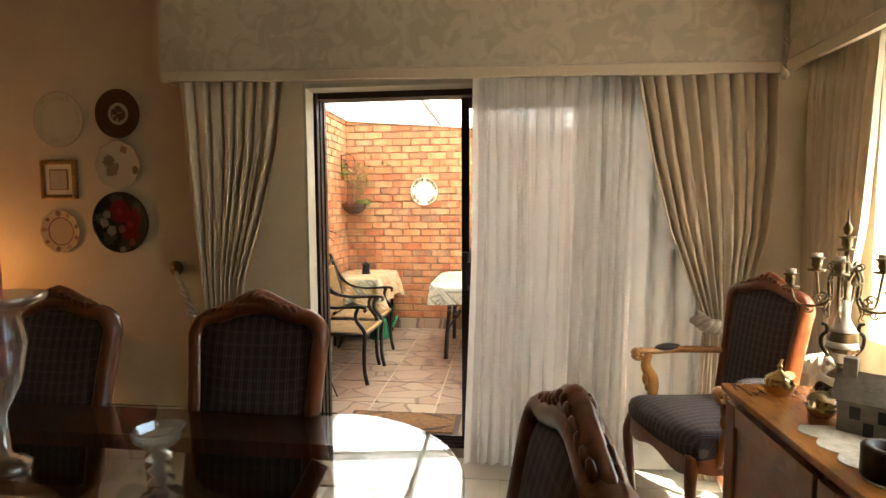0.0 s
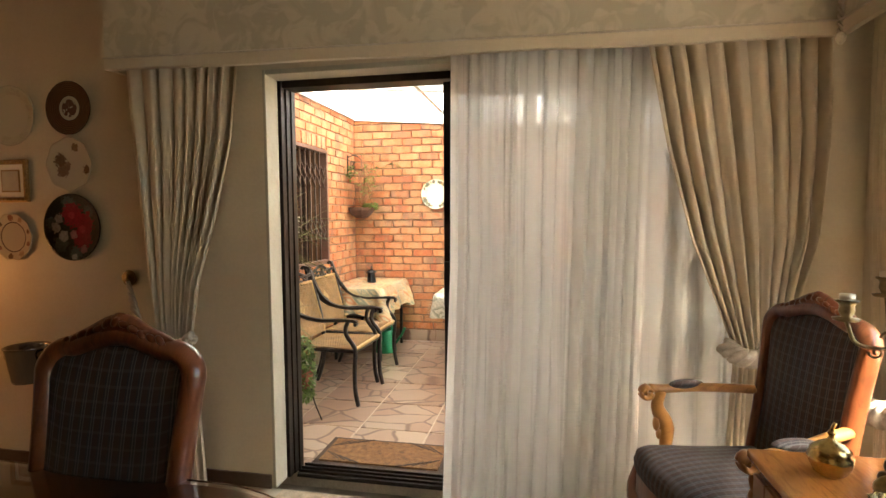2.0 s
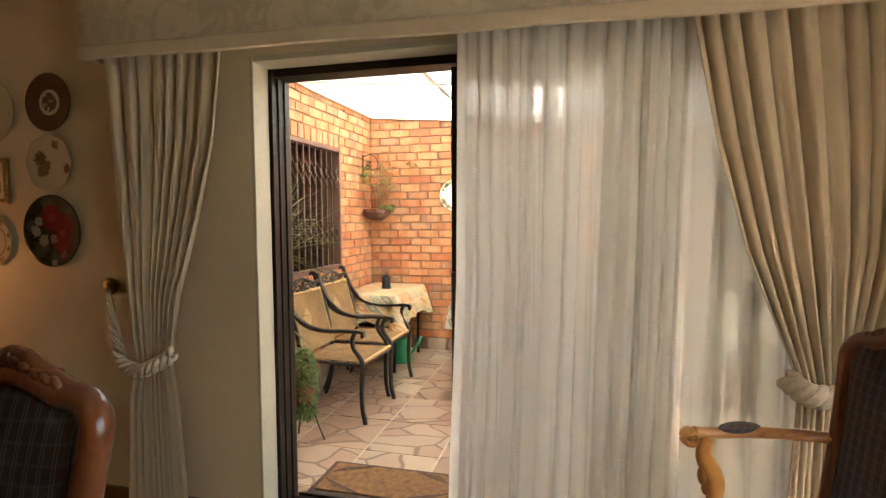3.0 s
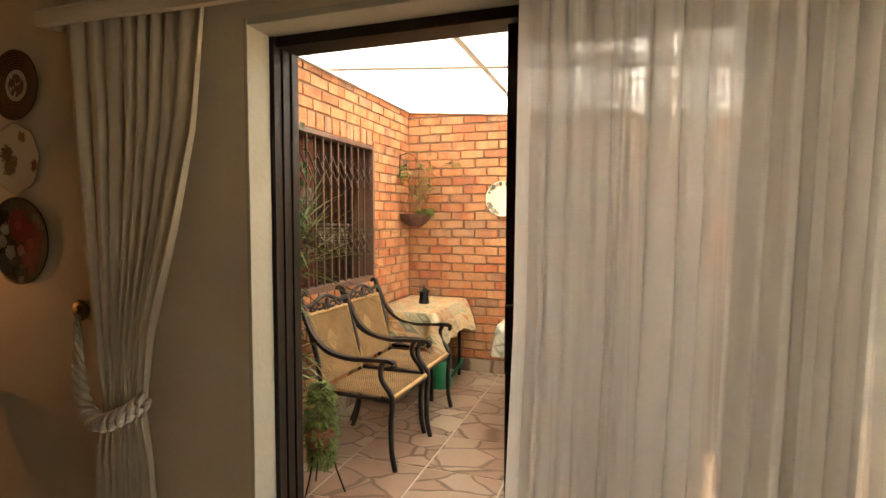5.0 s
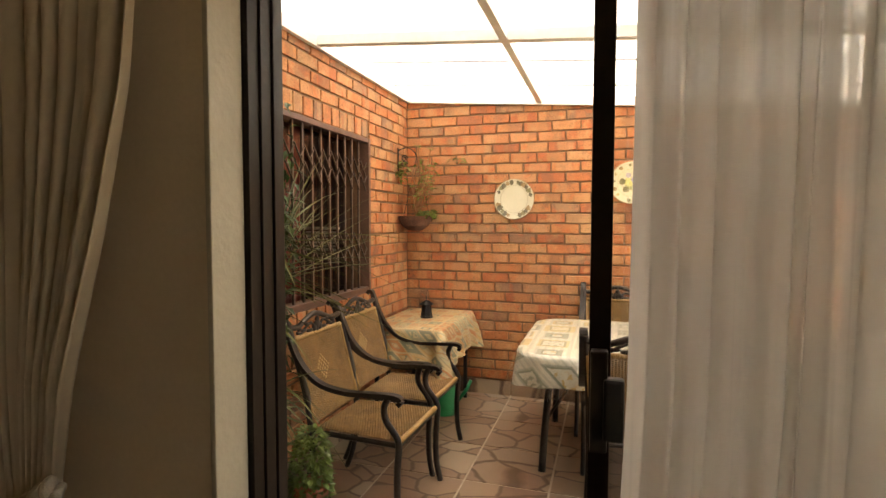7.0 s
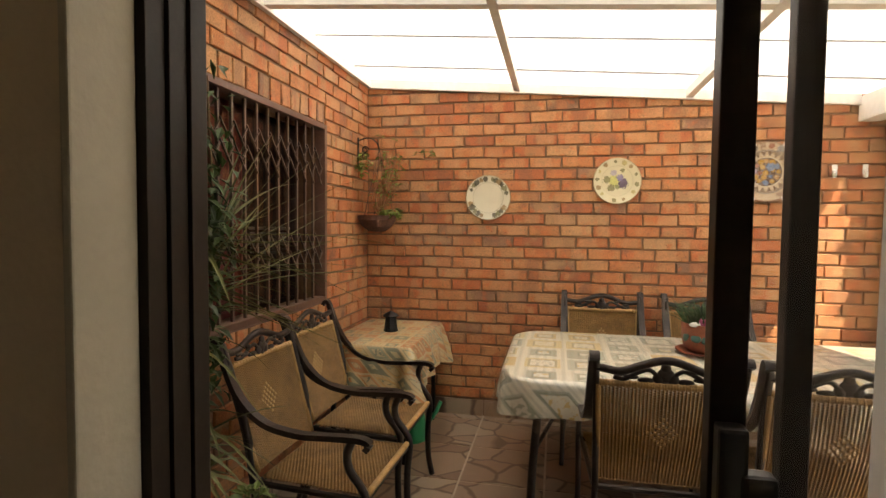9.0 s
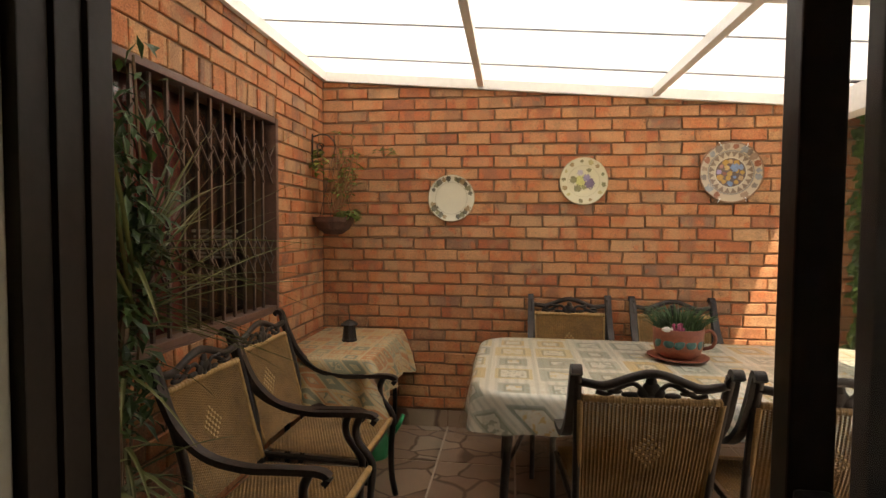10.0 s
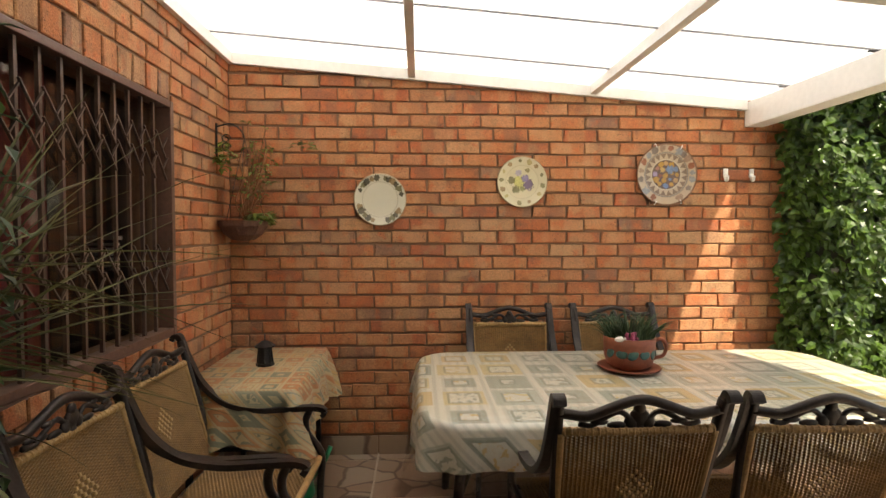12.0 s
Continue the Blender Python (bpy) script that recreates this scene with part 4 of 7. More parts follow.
aloe = thing("aloe_plant", "tufted dark green aloe growing in the teacup planter", "plant", at=pose(0.515, 5.90, BZ + 0.155) @ Matrix.Diagonal((0.94, 0.94, 1.02, 1)))
bm = bmesh.new()
for k in range(210):
    a, r = rng.uniform(0, 6.28), 0.125 * math.sqrt(rng.random())
    lean = rng.uniform(0.15, 0.8) * (0.3 + r / 0.105)
    h = rng.uniform(0.10, 0.175)
    c, s = math.cos(a), math.sin(a)
    pts = [(r * c + lean * h * t * t * c, r * s + lean * h * t * t * s, h * t * (1 - 0.25 * lean * t)) for t in (0, 0.35, 0.7, 1.0)]
    sweep(bm, pts, 0.0075, 0.005, seg=5, taper=lambda t: 1.05 - t)
part("leaves", bm, ALOE, aloe)
bm = bmesh.new()
for k in range(26):
    a, r = rng.uniform(0, 6.28), 0.030 * math.sqrt(rng.random())
    blob(bm, (-0.035 + r * math.cos(a), -0.115 + r * math.sin(a) * 0.5, 0.035 + rng.uniform(0, 0.02)), (0.011, 0.011, 0.016), 6, 4)
part("flower", bm, FLOWER, aloe, "purple-pink flower rosette")
bm = blob(bmesh.new(), (-0.085, -0.10, 0.03), (0.04, 0.02, 0.015), 8, 5)
part("pale_petal", bm, WHITE_PLASTIC, aloe, "white petal")

# hanging wall basket
hb = thing("hanging_basket", "dark wall basket with a straggly vine on an iron bracket", "hanging plant", at=pose(-1.68, 6.46, 1.52))
part("basket", lathe(bmesh.new(), [(0, -0.09), (0.06, -0.085), (0.11, -0.05), (0.14, 0.0), (0.145, 0.035), (0.13, 0.035), (0, 0.02)], 20, wobble=0.03, lobes=9), mat("basket_fibre", (0.10, 0.045, 0.028), 0.95, scale=120, vary=0.4, bump=0.8), hb)
bm = bmesh.new()
sweep(bm, [(-0.142, -0.04, 0.42), (-0.142, -0.04, 0.62)], 0.006, seg=5)
sweep(bm, smooth_path([(-0.142, -0.04, 0.60), (-0.06, -0.03, 0.62), (0.0, -0.02, 0.58), (0.01, 0, 0.54)], 5), 0.005, seg=5)
for c in (0.48, 0.53):
    sweep(bm, [(-0.09 + 0.03 * math.cos(a) * (1 - a / 12), -0.03, c + 0.03 * math.sin(a) * (1 - a / 12)) for a in (0.5 * k for k in range(18))], 0.004, seg=5, up=(0, 1, 0))
for k in range(3):
    a = 2.1 * k
    sweep(bm, [(0.01, 0, 0.54), (0.13 * math.cos(a), 0.13 * math.sin(a), 0.03)], 0.002, seg=4)
part("bracket", bm, DARK_METAL, hb, "scrolled black iron bracket")
bm, bl = bmesh.new(), bmesh.new()


def leaf_quad(bm, q, d, up, ln, w):
    """One folded leaf of four triangles."""
    d = Vector(d).normalized()
    side = d.cross(Vector(up))
    side = side.normalized() if side.length > 1e-3 else Vector((1, 0, 0))
    n = side.cross(d)
    q = Vector(q)
    v = [bm.verts.new(q), bm.verts.new(q + d * ln * 0.45 + side * w + n * w * 0.35), bm.verts.new(q + d * ln - n * ln * 0.12), bm.verts.new(q + d * ln * 0.45 - side * w + n * w * 0.35), bm.verts.new(q + d * ln * 0.5)]
    for a, b in ((0, 1), (1, 2), (2, 3), (3, 0)):
        bm.faces.new((v[a], v[b], v[4]))


rng = random.Random(11)
for k in range(26):
    a = rng.uniform(-1.9, 1.3)
    h = rng.uniform(0.25, 0.62)
    sp = rng.uniform(0.04, 0.20)
    end = Vector((abs(sp * math.cos(a)) + 0.02, sp * math.sin(a) - 0.04, h))
    pts = smooth_path([(0.02, 0, 0.02), end * 0.35 + Vector((rng.uniform(-.03, .03), rng.uniform(-.03, .03), 0)), end * 0.7 + Vector((rng.uniform(-.03, .03), rng.uniform(-.03, .03), 0)), end], 4)
    sweep(bm, pts, 0.0036, seg=4)
    for q in pts[5:]:
        for _ in range(rng.choice((0, 0, 1, 1)) + 2 * (q is pts[-1])):
            leaf_quad(bl, q, (rng.uniform(-1, 1), rng.uniform(-1, 1), rng.uniform(-0.6, 0.6)), (0, 0, 1), rng.uniform(0.03, 0.06), rng.uniform(0.010, 0.018))
sweep(bm, smooth_path([(0.02, 0, 0.02), (0.10, 0.02, 0.3), (0.22, 0.06, 0.48), (0.42, 0.08, 0.5)], 5), 0.0026, seg=4)
for k in range(14):
    leaf_quad(bl, (0.36 + rng.uniform(-0.07, 0.07), 0.08, 0.50 + rng.uniform(-0.02, 0.03)), (rng.uniform(-1, 1), rng.uniform(-1, 1), rng.uniform(-0.3, 0.6)), (0, 0, 1), 0.05, 0.016)
for k in range(46):
    a = rng.uniform(0, 6.28)
    leaf_quad(bl, (-0.10 + rng.uniform(-0.03, 0.05), -0.06 + rng.uniform(-0.04, 0.04), 0.42 + rng.uniform(-0.08, 0.10)), (math.cos(a), math.sin(a), rng.uniform(-0.8, 0.5)), (0, 0, 1), 0.055, 0.016)
for k in range(110):
    a = rng.uniform(0, 6.28)
    leaf_quad(bl, (0.10 + 0.05 * math.cos(a), 0.05 * math.sin(a), 0.03 + rng.uniform(0, 0.05)), (math.cos(a), math.sin(a), rng.uniform(-0.8, 0.5)), (0, 0, 1), 0.06, 0.014)
tagged(part("twig_tangle", bm, TWIG, hb), kind="stuff")
tagged(part("leaves", bl, BUSH, hb), kind="stuff")


# plates on the brick wall
def plate_material(name, base, rim, motif, centre, r_in=0.62, gloss=0.12, scale=22.0, middle=0.0):
    """Glazed plate: rim band with a scattered motif, plain or patterned middle."""
    m, nt, p = base_tree(name, gloss)
    tc = nt.nodes.new("ShaderNodeTexCoord")
    ln = nt.nodes.new("ShaderNodeVectorMath")
    ln.operation = "LENGTH"
    flat = nt.nodes.new("ShaderNodeVectorMath")
    flat.operation = "MULTIPLY"
    flat.inputs[1].default_value = (1, 1, 0)
    nt.links.new(tc.outputs["Object"], flat.inputs[0])
    nt.links.new(flat.outputs[0], ln.inputs[0])
    rad = ln.outputs["Value"]
    n = tex(nt, "ShaderNodeTexVoronoi", tc.outputs["Object"], Scale=scale)
    n2 = tex(nt, "ShaderNodeTexNoise", tc.outputs["Object"], Scale=scale * 1.6, Detail=3.0)
    band = math_node(nt, "MULTIPLY", math_node(nt, "GREATER_THAN", rad, r_in), math_node(nt, "LESS_THAN", rad, 0.93))
    spots = math_node(nt, "MULTIPLY", math_node(nt, "LESS_THAN", n.outputs["Distance"], 0.42), math_node(nt, "GREATER_THAN", n2.outputs["Fac"], 0.45))
    col = mix_node(nt, band, base, rim)
    mix2 = nt.nodes.new("ShaderNodeSeparateColor")
    nt.links.new(n.outputs["Color"], mix2.inputs[0])
    mcol = mix_node(nt, mix2.outputs[0], motif, centre)
    col = mix_node(nt, math_node(nt, "MULTIPLY", math_node(nt, "MULTIPLY", spots, band), 0.85), col, mcol)
    if middle:
        mid = math_node(nt, "MULTIPLY", spots, math_node(nt, "LESS_THAN", rad, middle))
        col = mix_node(nt, math_node(nt, "MULTIPLY", mid, 0.9), col, mcol)
    line = math_node(nt, "MULTIPLY", math_node(nt, "GREATER_THAN", rad, 0.95), 0.6)
    col = mix_node(nt, line, col, motif)
    nt.links.new(col, p.inputs["Base Color"])
    return m


def wall_plate(name, label, material, r, at, lobes=0, group=""):
    """A plate hung upright; its face looks along -y."""
    bm = lathe(bmesh.new(), [(0, 0.012), (0.60, 0.012), (0.66, 0.022), (0.96, 0.075), (1.0, 0.085), (1.0, 0.065), (0.66, 0.0), (0, -0.006)], 48, wobble=0.03 if lobes else 0, lobes=lobes or 8)
    ob = mesh_object(name, bm, material, smooth=True)
    ob.matrix_basis = at @ pose(0, 0, 0, 90, 0, 0) @ Matrix.Diagonal((r, r, r, 1))
    return tagged(ob, label, "plate", group)


def painted_plate(name, base, rings=(), spots=(), zigzag=None, gloss=0.15):
    """Glazed plate with painted rings (r0, r1, colour, strength) and brushed motifs (x, y, radius, colour)."""
    m, nt, p = base_tree(name, gloss)
    tc = nt.nodes.new("ShaderNodeTexCoord")
    sep = nt.nodes.new("ShaderNodeSeparateXYZ")
    nt.links.new(tc.outputs["Object"], sep.inputs[0])
    px, py = sep.outputs[0], sep.outputs[1]
    dist = lambda cx, cy: math_node(nt, "SQRT", math_node(nt, "ADD", math_node(nt, "POWER", math_node(nt, "ABSOLUTE", math_node(nt, "SUBTRACT", px, cx)), 2.0), math_node(nt, "POWER", math_node(nt, "ABSOLUTE", math_node(nt, "SUBTRACT", py, cy)), 2.0)))
    rad = dist(0.0, 0.0)
    brush = tex(nt, "ShaderNodeTexNoise", tc.outputs["Object"], Scale=13.0, Detail=3.0)
    wob = math_node(nt, "MULTIPLY_ADD", brush.outputs["Fac"], 1.6, -0.8)
    aged = tex(nt, "ShaderNodeTexNoise", tc.outputs["Object"], Scale=2.5, Detail=4.0)
    col = mix_node(nt, math_node(nt, "MULTIPLY", aged.outputs["Fac"], 0.35), base, tuple(c * 0.75 for c in base))
    for r0, r1, c, k in rings:
        inside = math_node(nt, "MULTIPLY", math_node(nt, "GREATER_THAN", rad, r0), math_node(nt, "LESS_THAN", rad, r1))
        col = mix_node(nt, math_node(nt, "MULTIPLY", inside, k), col, c)
    if zigzag:
        r0, r1, n, c = zigzag
        ang = math_node(nt, "MULTIPLY", math_node(nt, "ARCTAN2", py, px), n / (2 * math.pi))
        tri = math_node(nt, "MULTIPLY", math_node(nt, "ABSOLUTE", math_node(nt, "SUBTRACT", math_node(nt, "FRACT", math_node(nt, "ADD", ang, 50.0)), 0.5)), 2.0)
        level = math_node(nt, "DIVIDE", math_node(nt, "SUBTRACT", rad, r0), r1 - r0)
        tooth = math_node(nt, "MULTIPLY", math_node(nt, "GREATER_THAN", level, tri), math_node(nt, "LESS_THAN", rad, r1))
        col = mix_node(nt, math_node(nt, "MULTIPLY", tooth, 0.85), col, c)
    for cx, cy, r, c in spots:
        edge = math_node(nt, "DIVIDE", dist(cx, cy), r)
        hit = math_node(nt, "LESS_THAN", math_node(nt, "ADD", edge, wob), 0.95)
        shade = mix_node(nt, brush.outputs["Fac"], tuple(v * 0.5 for v in c), tuple(min(0.8, v * 1.5) for v in c))
        col = mix_node(nt, math_node(nt, "MULTIPLY", hit, 0.9), col, shade)
    nt.links.new(col, p.inputs["Base Color"])
    return m


def round_rim(angles, r, size, colours):
    return [(r * math.cos(radians(a)), r * math.sin(radians(a)), size * (0.8 + 0.4 * ((k * 7) % 5) / 4), colours[k % len(colours)]) for k, a in enumerate(angles)]


CREAM = (0.62, 0.58, 0.45)
INK, OLIVE, TAN = (0.07, 0.06, 0.035), (0.17, 0.15, 0.07), (0.28, 0.18, 0.08)
wp = FAR - 0.012
leafy = painted_plate("plate_leaf", CREAM, [(0.66, 0.685, (0.40, 0.35, 0.25), 0.8), (0.965, 1.2, (0.40, 0.27, 0.14), 0.7)],
                      round_rim((155, 140, 127, 113, 98, 76, 66, 55, 44, 30, 14, 200, 212, 226, 238, 250, 292, 304, 316, 328), 0.83, 0.115, (INK, OLIVE, INK, TAN)))
wall_plate("wall_plate", "cream china plate with a leafy brown rim, hung on brick", leafy, 0.172, pose(-0.857, wp, 1.70), group="plates on the brick wall")
fruit = painted_plate("plate_fruit", (0.62, 0.56, 0.38), [(0.64, 0.665, (0.44, 0.38, 0.24), 0.7), (0.965, 1.2, (0.44, 0.32, 0.18), 0.6)],
                      round_rim((20, 48, 70, 95, 125, 150, 175, 200, 222, 262, 290, 325, 350), 0.83, 0.085, (OLIVE, TAN, (0.40, 0.33, 0.14)))
                      + [(-0.10, 0.0, 0.26, (0.52, 0.50, 0.17)), (0.24, -0.10, 0.22, (0.11, 0.075, 0.15)), (0.12, 0.14, 0.15, (0.24, 0.20, 0.33)), (-0.14, 0.36, 0.13, (0.40, 0.35, 0.42)),
                         (0.22, 0.45, 0.10, OLIVE), (-0.42, 0.05, 0.16, OLIVE), (-0.24, -0.30, 0.15, OLIVE), (0.02, -0.26, 0.10, (0.22, 0.22, 0.09))])
wall_plate("wall_plate", "cream plate painted with blue grapes and fruit, hung on brick", fruit, 0.168, pose(0.081, wp, 1.82), group="plates on the brick wall")
BLUE, GOLD, RUST = (0.13, 0.18, 0.29), (0.40, 0.21, 0.03), (0.22, 0.06, 0.025)
ornate = painted_plate("plate_ornate", (0.43, 0.325, 0.225), [(0.0, 0.47, (0.085, 0.045, 0.03), 0.95), (0.47, 0.50, (0.5, 0.42, 0.3), 0.9), (0.69, 0.725, (0.13, 0.12, 0.11), 0.85), (0.735, 0.75, (0.3, 0.2, 0.12), 0.6), (0.95, 1.2, (0.20, 0.09, 0.045), 0.85)],
                       round_rim((5, 20, 38, 50, 62, 82, 100, 118, 135, 152, 172, 190, 218, 240, 300, 330, 350), 0.85, 0.11, ((0.20, 0.20, 0.21), RUST, (0.24, 0.15, 0.10), (0.13, 0.10, 0.08)))
                       + round_rim((12, 70, 128, 190, 250, 310), 0.20, 0.075, (GOLD, BLUE, (0.45, 0.28, 0.10), RUST))
                       + round_rim((0, 30, 60, 92, 118, 145, 178, 205, 235, 268, 300, 330), 0.36, 0.085, (GOLD, BLUE, GOLD, (0.42, 0.24, 0.10), GOLD, (0.34, 0.14, 0.10), (0.30, 0.22, 0.36), GOLD))
                       + [(0.12, 0.16, 0.14, BLUE), (-0.02, -0.03, 0.09, GOLD)], zigzag=(0.50, 0.68, 20, (0.12, 0.075, 0.05)))
big_plate = wall_plate("wall_plate", "large ornate multicoloured ceramic plate in a wire hanger", ornate, 0.208, pose(1.058, wp, 1.875), group="plates on the brick wall")
for a in (62, 112, 248, 298):
    c, s = math.cos(radians(a)), math.sin(radians(a))
    part("hanger_hook", sweep(bmesh.new(), [(0.93 * c, 0.93 * s, 0.085), (1.0 * c, 1.0 * s, 0.105), (1.06 * c, 1.06 * s, 0.06), (1.04 * c, 1.04 * s, 0.01)], 0.012, seg=5), WHITE_PLASTIC, big_plate)
for hx in (1.474, 1.654):
    hk = thing("wall_hook", "white plastic hook screwed to the brick wall", "hook", "white wall hooks", at=pose(hx, FAR, 1.87))
    part("plate", boxed(-0.016, 0.016, -0.010, 0, -0.01, 0.05, 0.004), WHITE_PLASTIC, hk)
    part("prong", sweep(bmesh.new(), smooth_path([(0, -0.008, 0.01), (-0.012, -0.03, -0.025), (-0.02, -0.055, -0.03), (-0.024, -0.065, -0.005)], 4), 0.012, 0.012, seg=8), WHITE_PLASTIC, hk, smooth=True)

# window frame and security bars in the side wall
win = thing("window_1", "brown framed window behind dark metal security bars", "window", kind="structure")
fr = 0.034
for a in ((W0, W0 + fr, WB, WT), (W1 - fr, W1, WB, WT)):
    part("window_frame", boxed(SIDE - 0.06, SIDE + 0.012, a[0], a[1], a[2], a[3], 0.004), FRAME_BROWN, win)
for a in ((WB, WB + fr), (WT - fr, WT)):
    part("window_frame", boxed(SIDE - 0.06, SIDE + 0.011, W0 + fr + 0.001, W1 - fr - 0.001, a[0], a[1], 0.004), FRAME_BROWN, win)
nb = 15
step = (W1 - W0 - 2 * fr) / nb
for k in range(1, nb):
    y = W0 + fr + k * step
    part("bar", boxed(SIDE - 0.03, SIDE - 0.016, y - 0.007, y + 0.007, WB + fr, WT - fr), BARS, win)
for k in range(nb):
    y = W0 + fr + (k + 0.5) * step
    for zc in (1.26, 1.36, 1.80, 1.90):
        bm = bmesh.new()
        sweep(bm, [(SIDE - 0.012, y - step * 0.46, zc + 0.070), (SIDE - 0.012, y + step * 0.46, zc - 0.058)], 0.004, 0.007, seg=4, up=(1, 0, 0))
        sweep(bm, [(SIDE - 0.005, y + step * 0.46, zc + 0.050), (SIDE - 0.008, y + step * 0.08, zc - 0.008)], 0.004, 0.006, seg=4, up=(1, 0, 0))
        part("chevron", bm, BARS, win)
g = part("pane", boxed(SIDE - 0.13, SIDE - 0.126, W0, W1, WB, WT), GLASS, win, "dark glass pane")
g.visible_shadow = False
part("sill", boxed(SIDE - 0.12, SIDE + 0.006, W0, W1, WB - 0.014, WB - 0.001, 0.003), FRAME_BROWN, win)

# door mat outside, rug inside
dm = thing("door_mat", "brown coir door mat lying outside the sliding door", "door mat")
part("coir_mat", boxed(-0.93, -0.21, 3.585, 3.885, 0.002, 0.022, 0.004), COIR, dm)
part("border", boxed(-0.965, -0.175, 3.55, 3.92, 0.001, 0.012, 0.003), COIR_EDGE, dm)
for side_x, lean in ((-0.92, 1), (-0.22, -1)):
    for k in range(4):
        x = side_x + lean * 0.045 * k
        for y, run in ((3.60, 0.11), (3.87, -0.11)):
            part("groove", sweep(bmesh.new(), [(x, y + run * 0.9 - run * 0.2 * k, 0.022), (x + lean * 0.10, y + run * 0.1 - run * 0.1 * k + 0.004, 0.022)], 0.005, 0.003, seg=4), COIR_EDGE, dm)

# watering can under the corner table
wc = thing("watering_can", "green plastic watering can on the patio floor", "watering can", at=pose(-1.31, 6.12, 0, 0, 0, 20))
part("body", lathe(bmesh.new(), [(0, 0), (0.115, 0), (0.12, 0.01), (0.10, 0.15), (0.085, 0.21), (0.075, 0.235), (0.065, 0.235), (0.06, 0.2), (0, 0.19)], 24), GREEN_PLASTIC, wc, smooth=True)
part("handle", sweep(bmesh.new(), smooth_path([(0.075, 0, 0.22), (0.05, 0, 0.30), (-0.04, 0, 0.30), (-0.10, 0, 0.14)], 5), 0.010, seg=8, up=(0, 1, 0)), GREEN_PLASTIC, wc, smooth=True)
part("spout", sweep(bmesh.new(), [(0.09, 0, 0.06), (0.18, 0, 0.18), (0.21, 0, 0.25)], 0.014, seg=8), GREEN_PLASTIC, wc, smooth=True)


# strappy plant beside the window
def strap_leaf(bm, q, az, up, ln, w, droop):
    q = Vector(q)
    pts = []
    for k in range(7):
        t = k / 6
        r = ln * t * math.cos(up)
        pts.append(q + Vector((math.cos(az) * r, math.sin(az) * r, ln * t * math.sin(up) - droop * ln * t * t)))
    side = Vector((-math.sin(az), math.cos(az), 0))
    prev = None
    for k, pt in enumerate(pts):
        ww = w * (1 - (k / 6) ** 2) + 0.0008
        row = [bm.verts.new(pt + side * ww), bm.verts.new(pt - Vector((0, 0, ww * 0.5))), bm.verts.new(pt - side * ww)]
        if prev:
            bm.faces.new((prev[0], prev[1], row[1], row[0]))
            bm.faces.new((prev[1], prev[2], row[2], row[1]))
        prev = row


rng = random.Random(21)
pot = thing("potted_dracaena", "tall dracaena with thin arching leaves in a dark pot", "plant", at=pose(-1.60, 4.18, 0))
part("pot", lathe(bmesh.new(), [(0, 0), (0.11, 0), (0.14, 0.24), (0.15, 0.26), (0.135, 0.26), (0.13, 0.22), (0, 0.22)], 24), TERRACOTTA, pot, smooth=True)
part("trunk", sweep(bmesh.new(), smooth_path([(0, 0, 0.2), (0.02, 0.04, 0.6), (-0.01, 0.10, 1.0), (0.0, 0.16, 1.46)], 5), 0.018, seg=7, taper=lambda t: 1 - 0.4 * t), STEM, pot)
bm = bmesh.new()
for k in range(52):
    az = rng.uniform(0.75, 1.85) if k % 4 else rng.uniform(0, 6.28)
    up = rng.uniform(-0.45, 1.15)
    ln = rng.uniform(0.40, 0.85)
    if -1.56 + math.cos(az) * ln * math.cos(up) < SIDE + 0.05:
        ln = 0.22 / max(0.25, abs(math.cos(az) * math.cos(up)))
        ln = min(ln, 0.4)
    strap_leaf(bm, (0.0, 0.16, 1.34 + rng.uniform(-0.18, 0.1)), az, up, ln, rng.uniform(0.004, 0.009), rng.uniform(0.02, 0.28))
for k in range(26):
    strap_leaf(bm, (0.03, -0.05, 0.55 + rng.uniform(-0.25, 0.25)), rng.uniform(-1.2, 1.6), rng.uniform(-0.1, 0.9), rng.uniform(0.2, 0.36), rng.uniform(0.010, 0.020), rng.uniform(0.3, 0.9))
for k in range(14):
    strap_leaf(bm, (0.01, 0.10, 0.95 + rng.uniform(-0.25, 0.25)), rng.uniform(-1.0, 2.4), rng.uniform(-0.6, 0.6), rng.uniform(0.2, 0.42), rng.uniform(0.005, 0.010), rng.uniform(0.2, 0.7))
part("leaves", bm, STRAP, pot, "thin yellow-green strap leaves")

vine = thing("climbing_plant", "leafy climbing plant on a cane in front of the bars", "plant", at=pose(-1.70, 4.35, 0))
part("pot", lathe(bmesh.new(), [(0, 0), (0.09, 0), (0.12, 0.2), (0.125, 0.22), (0.11, 0.22), (0, 0.19)], 20), TERRACOTTA, vine, smooth=True)
bm, bl = bmesh.new(), bmesh.new()
for c in range(11):
    x, y = rng.uniform(-0.05, 0.10), rng.uniform(-0.34, 0.09)
    top = rng.uniform(1.5, 2.2)
    pts = smooth_path([(0, 0, 0.18), (x * 0.6, y * 0.4, 0.8), (x, y * 0.8, 1.4), (x + rng.uniform(-.04, .08), y + rng.uniform(-0.05, 0.05), top)], 8)
    sweep(bm, pts, 0.005, seg=5)
    for q in pts[9:]:
        for _ in range(6):
            off = Vector((rng.uniform(-0.05, 0.08), rng.uniform(-0.08, 0.06), rng.uniform(-0.05, 0.05)))
            leaf_quad(bl, q + off, (rng.uniform(-0.6, 1), rng.uniform(-1, 1), rng.uniform(-1, 0.2)), (0.3, 0, 1), rng.uniform(0.045, 0.10), rng.uniform(0.010, 0.019))
part("stem", bm, STEM, vine)
part("foliage", bl, BROAD, vine, "dark green pointed leaves")

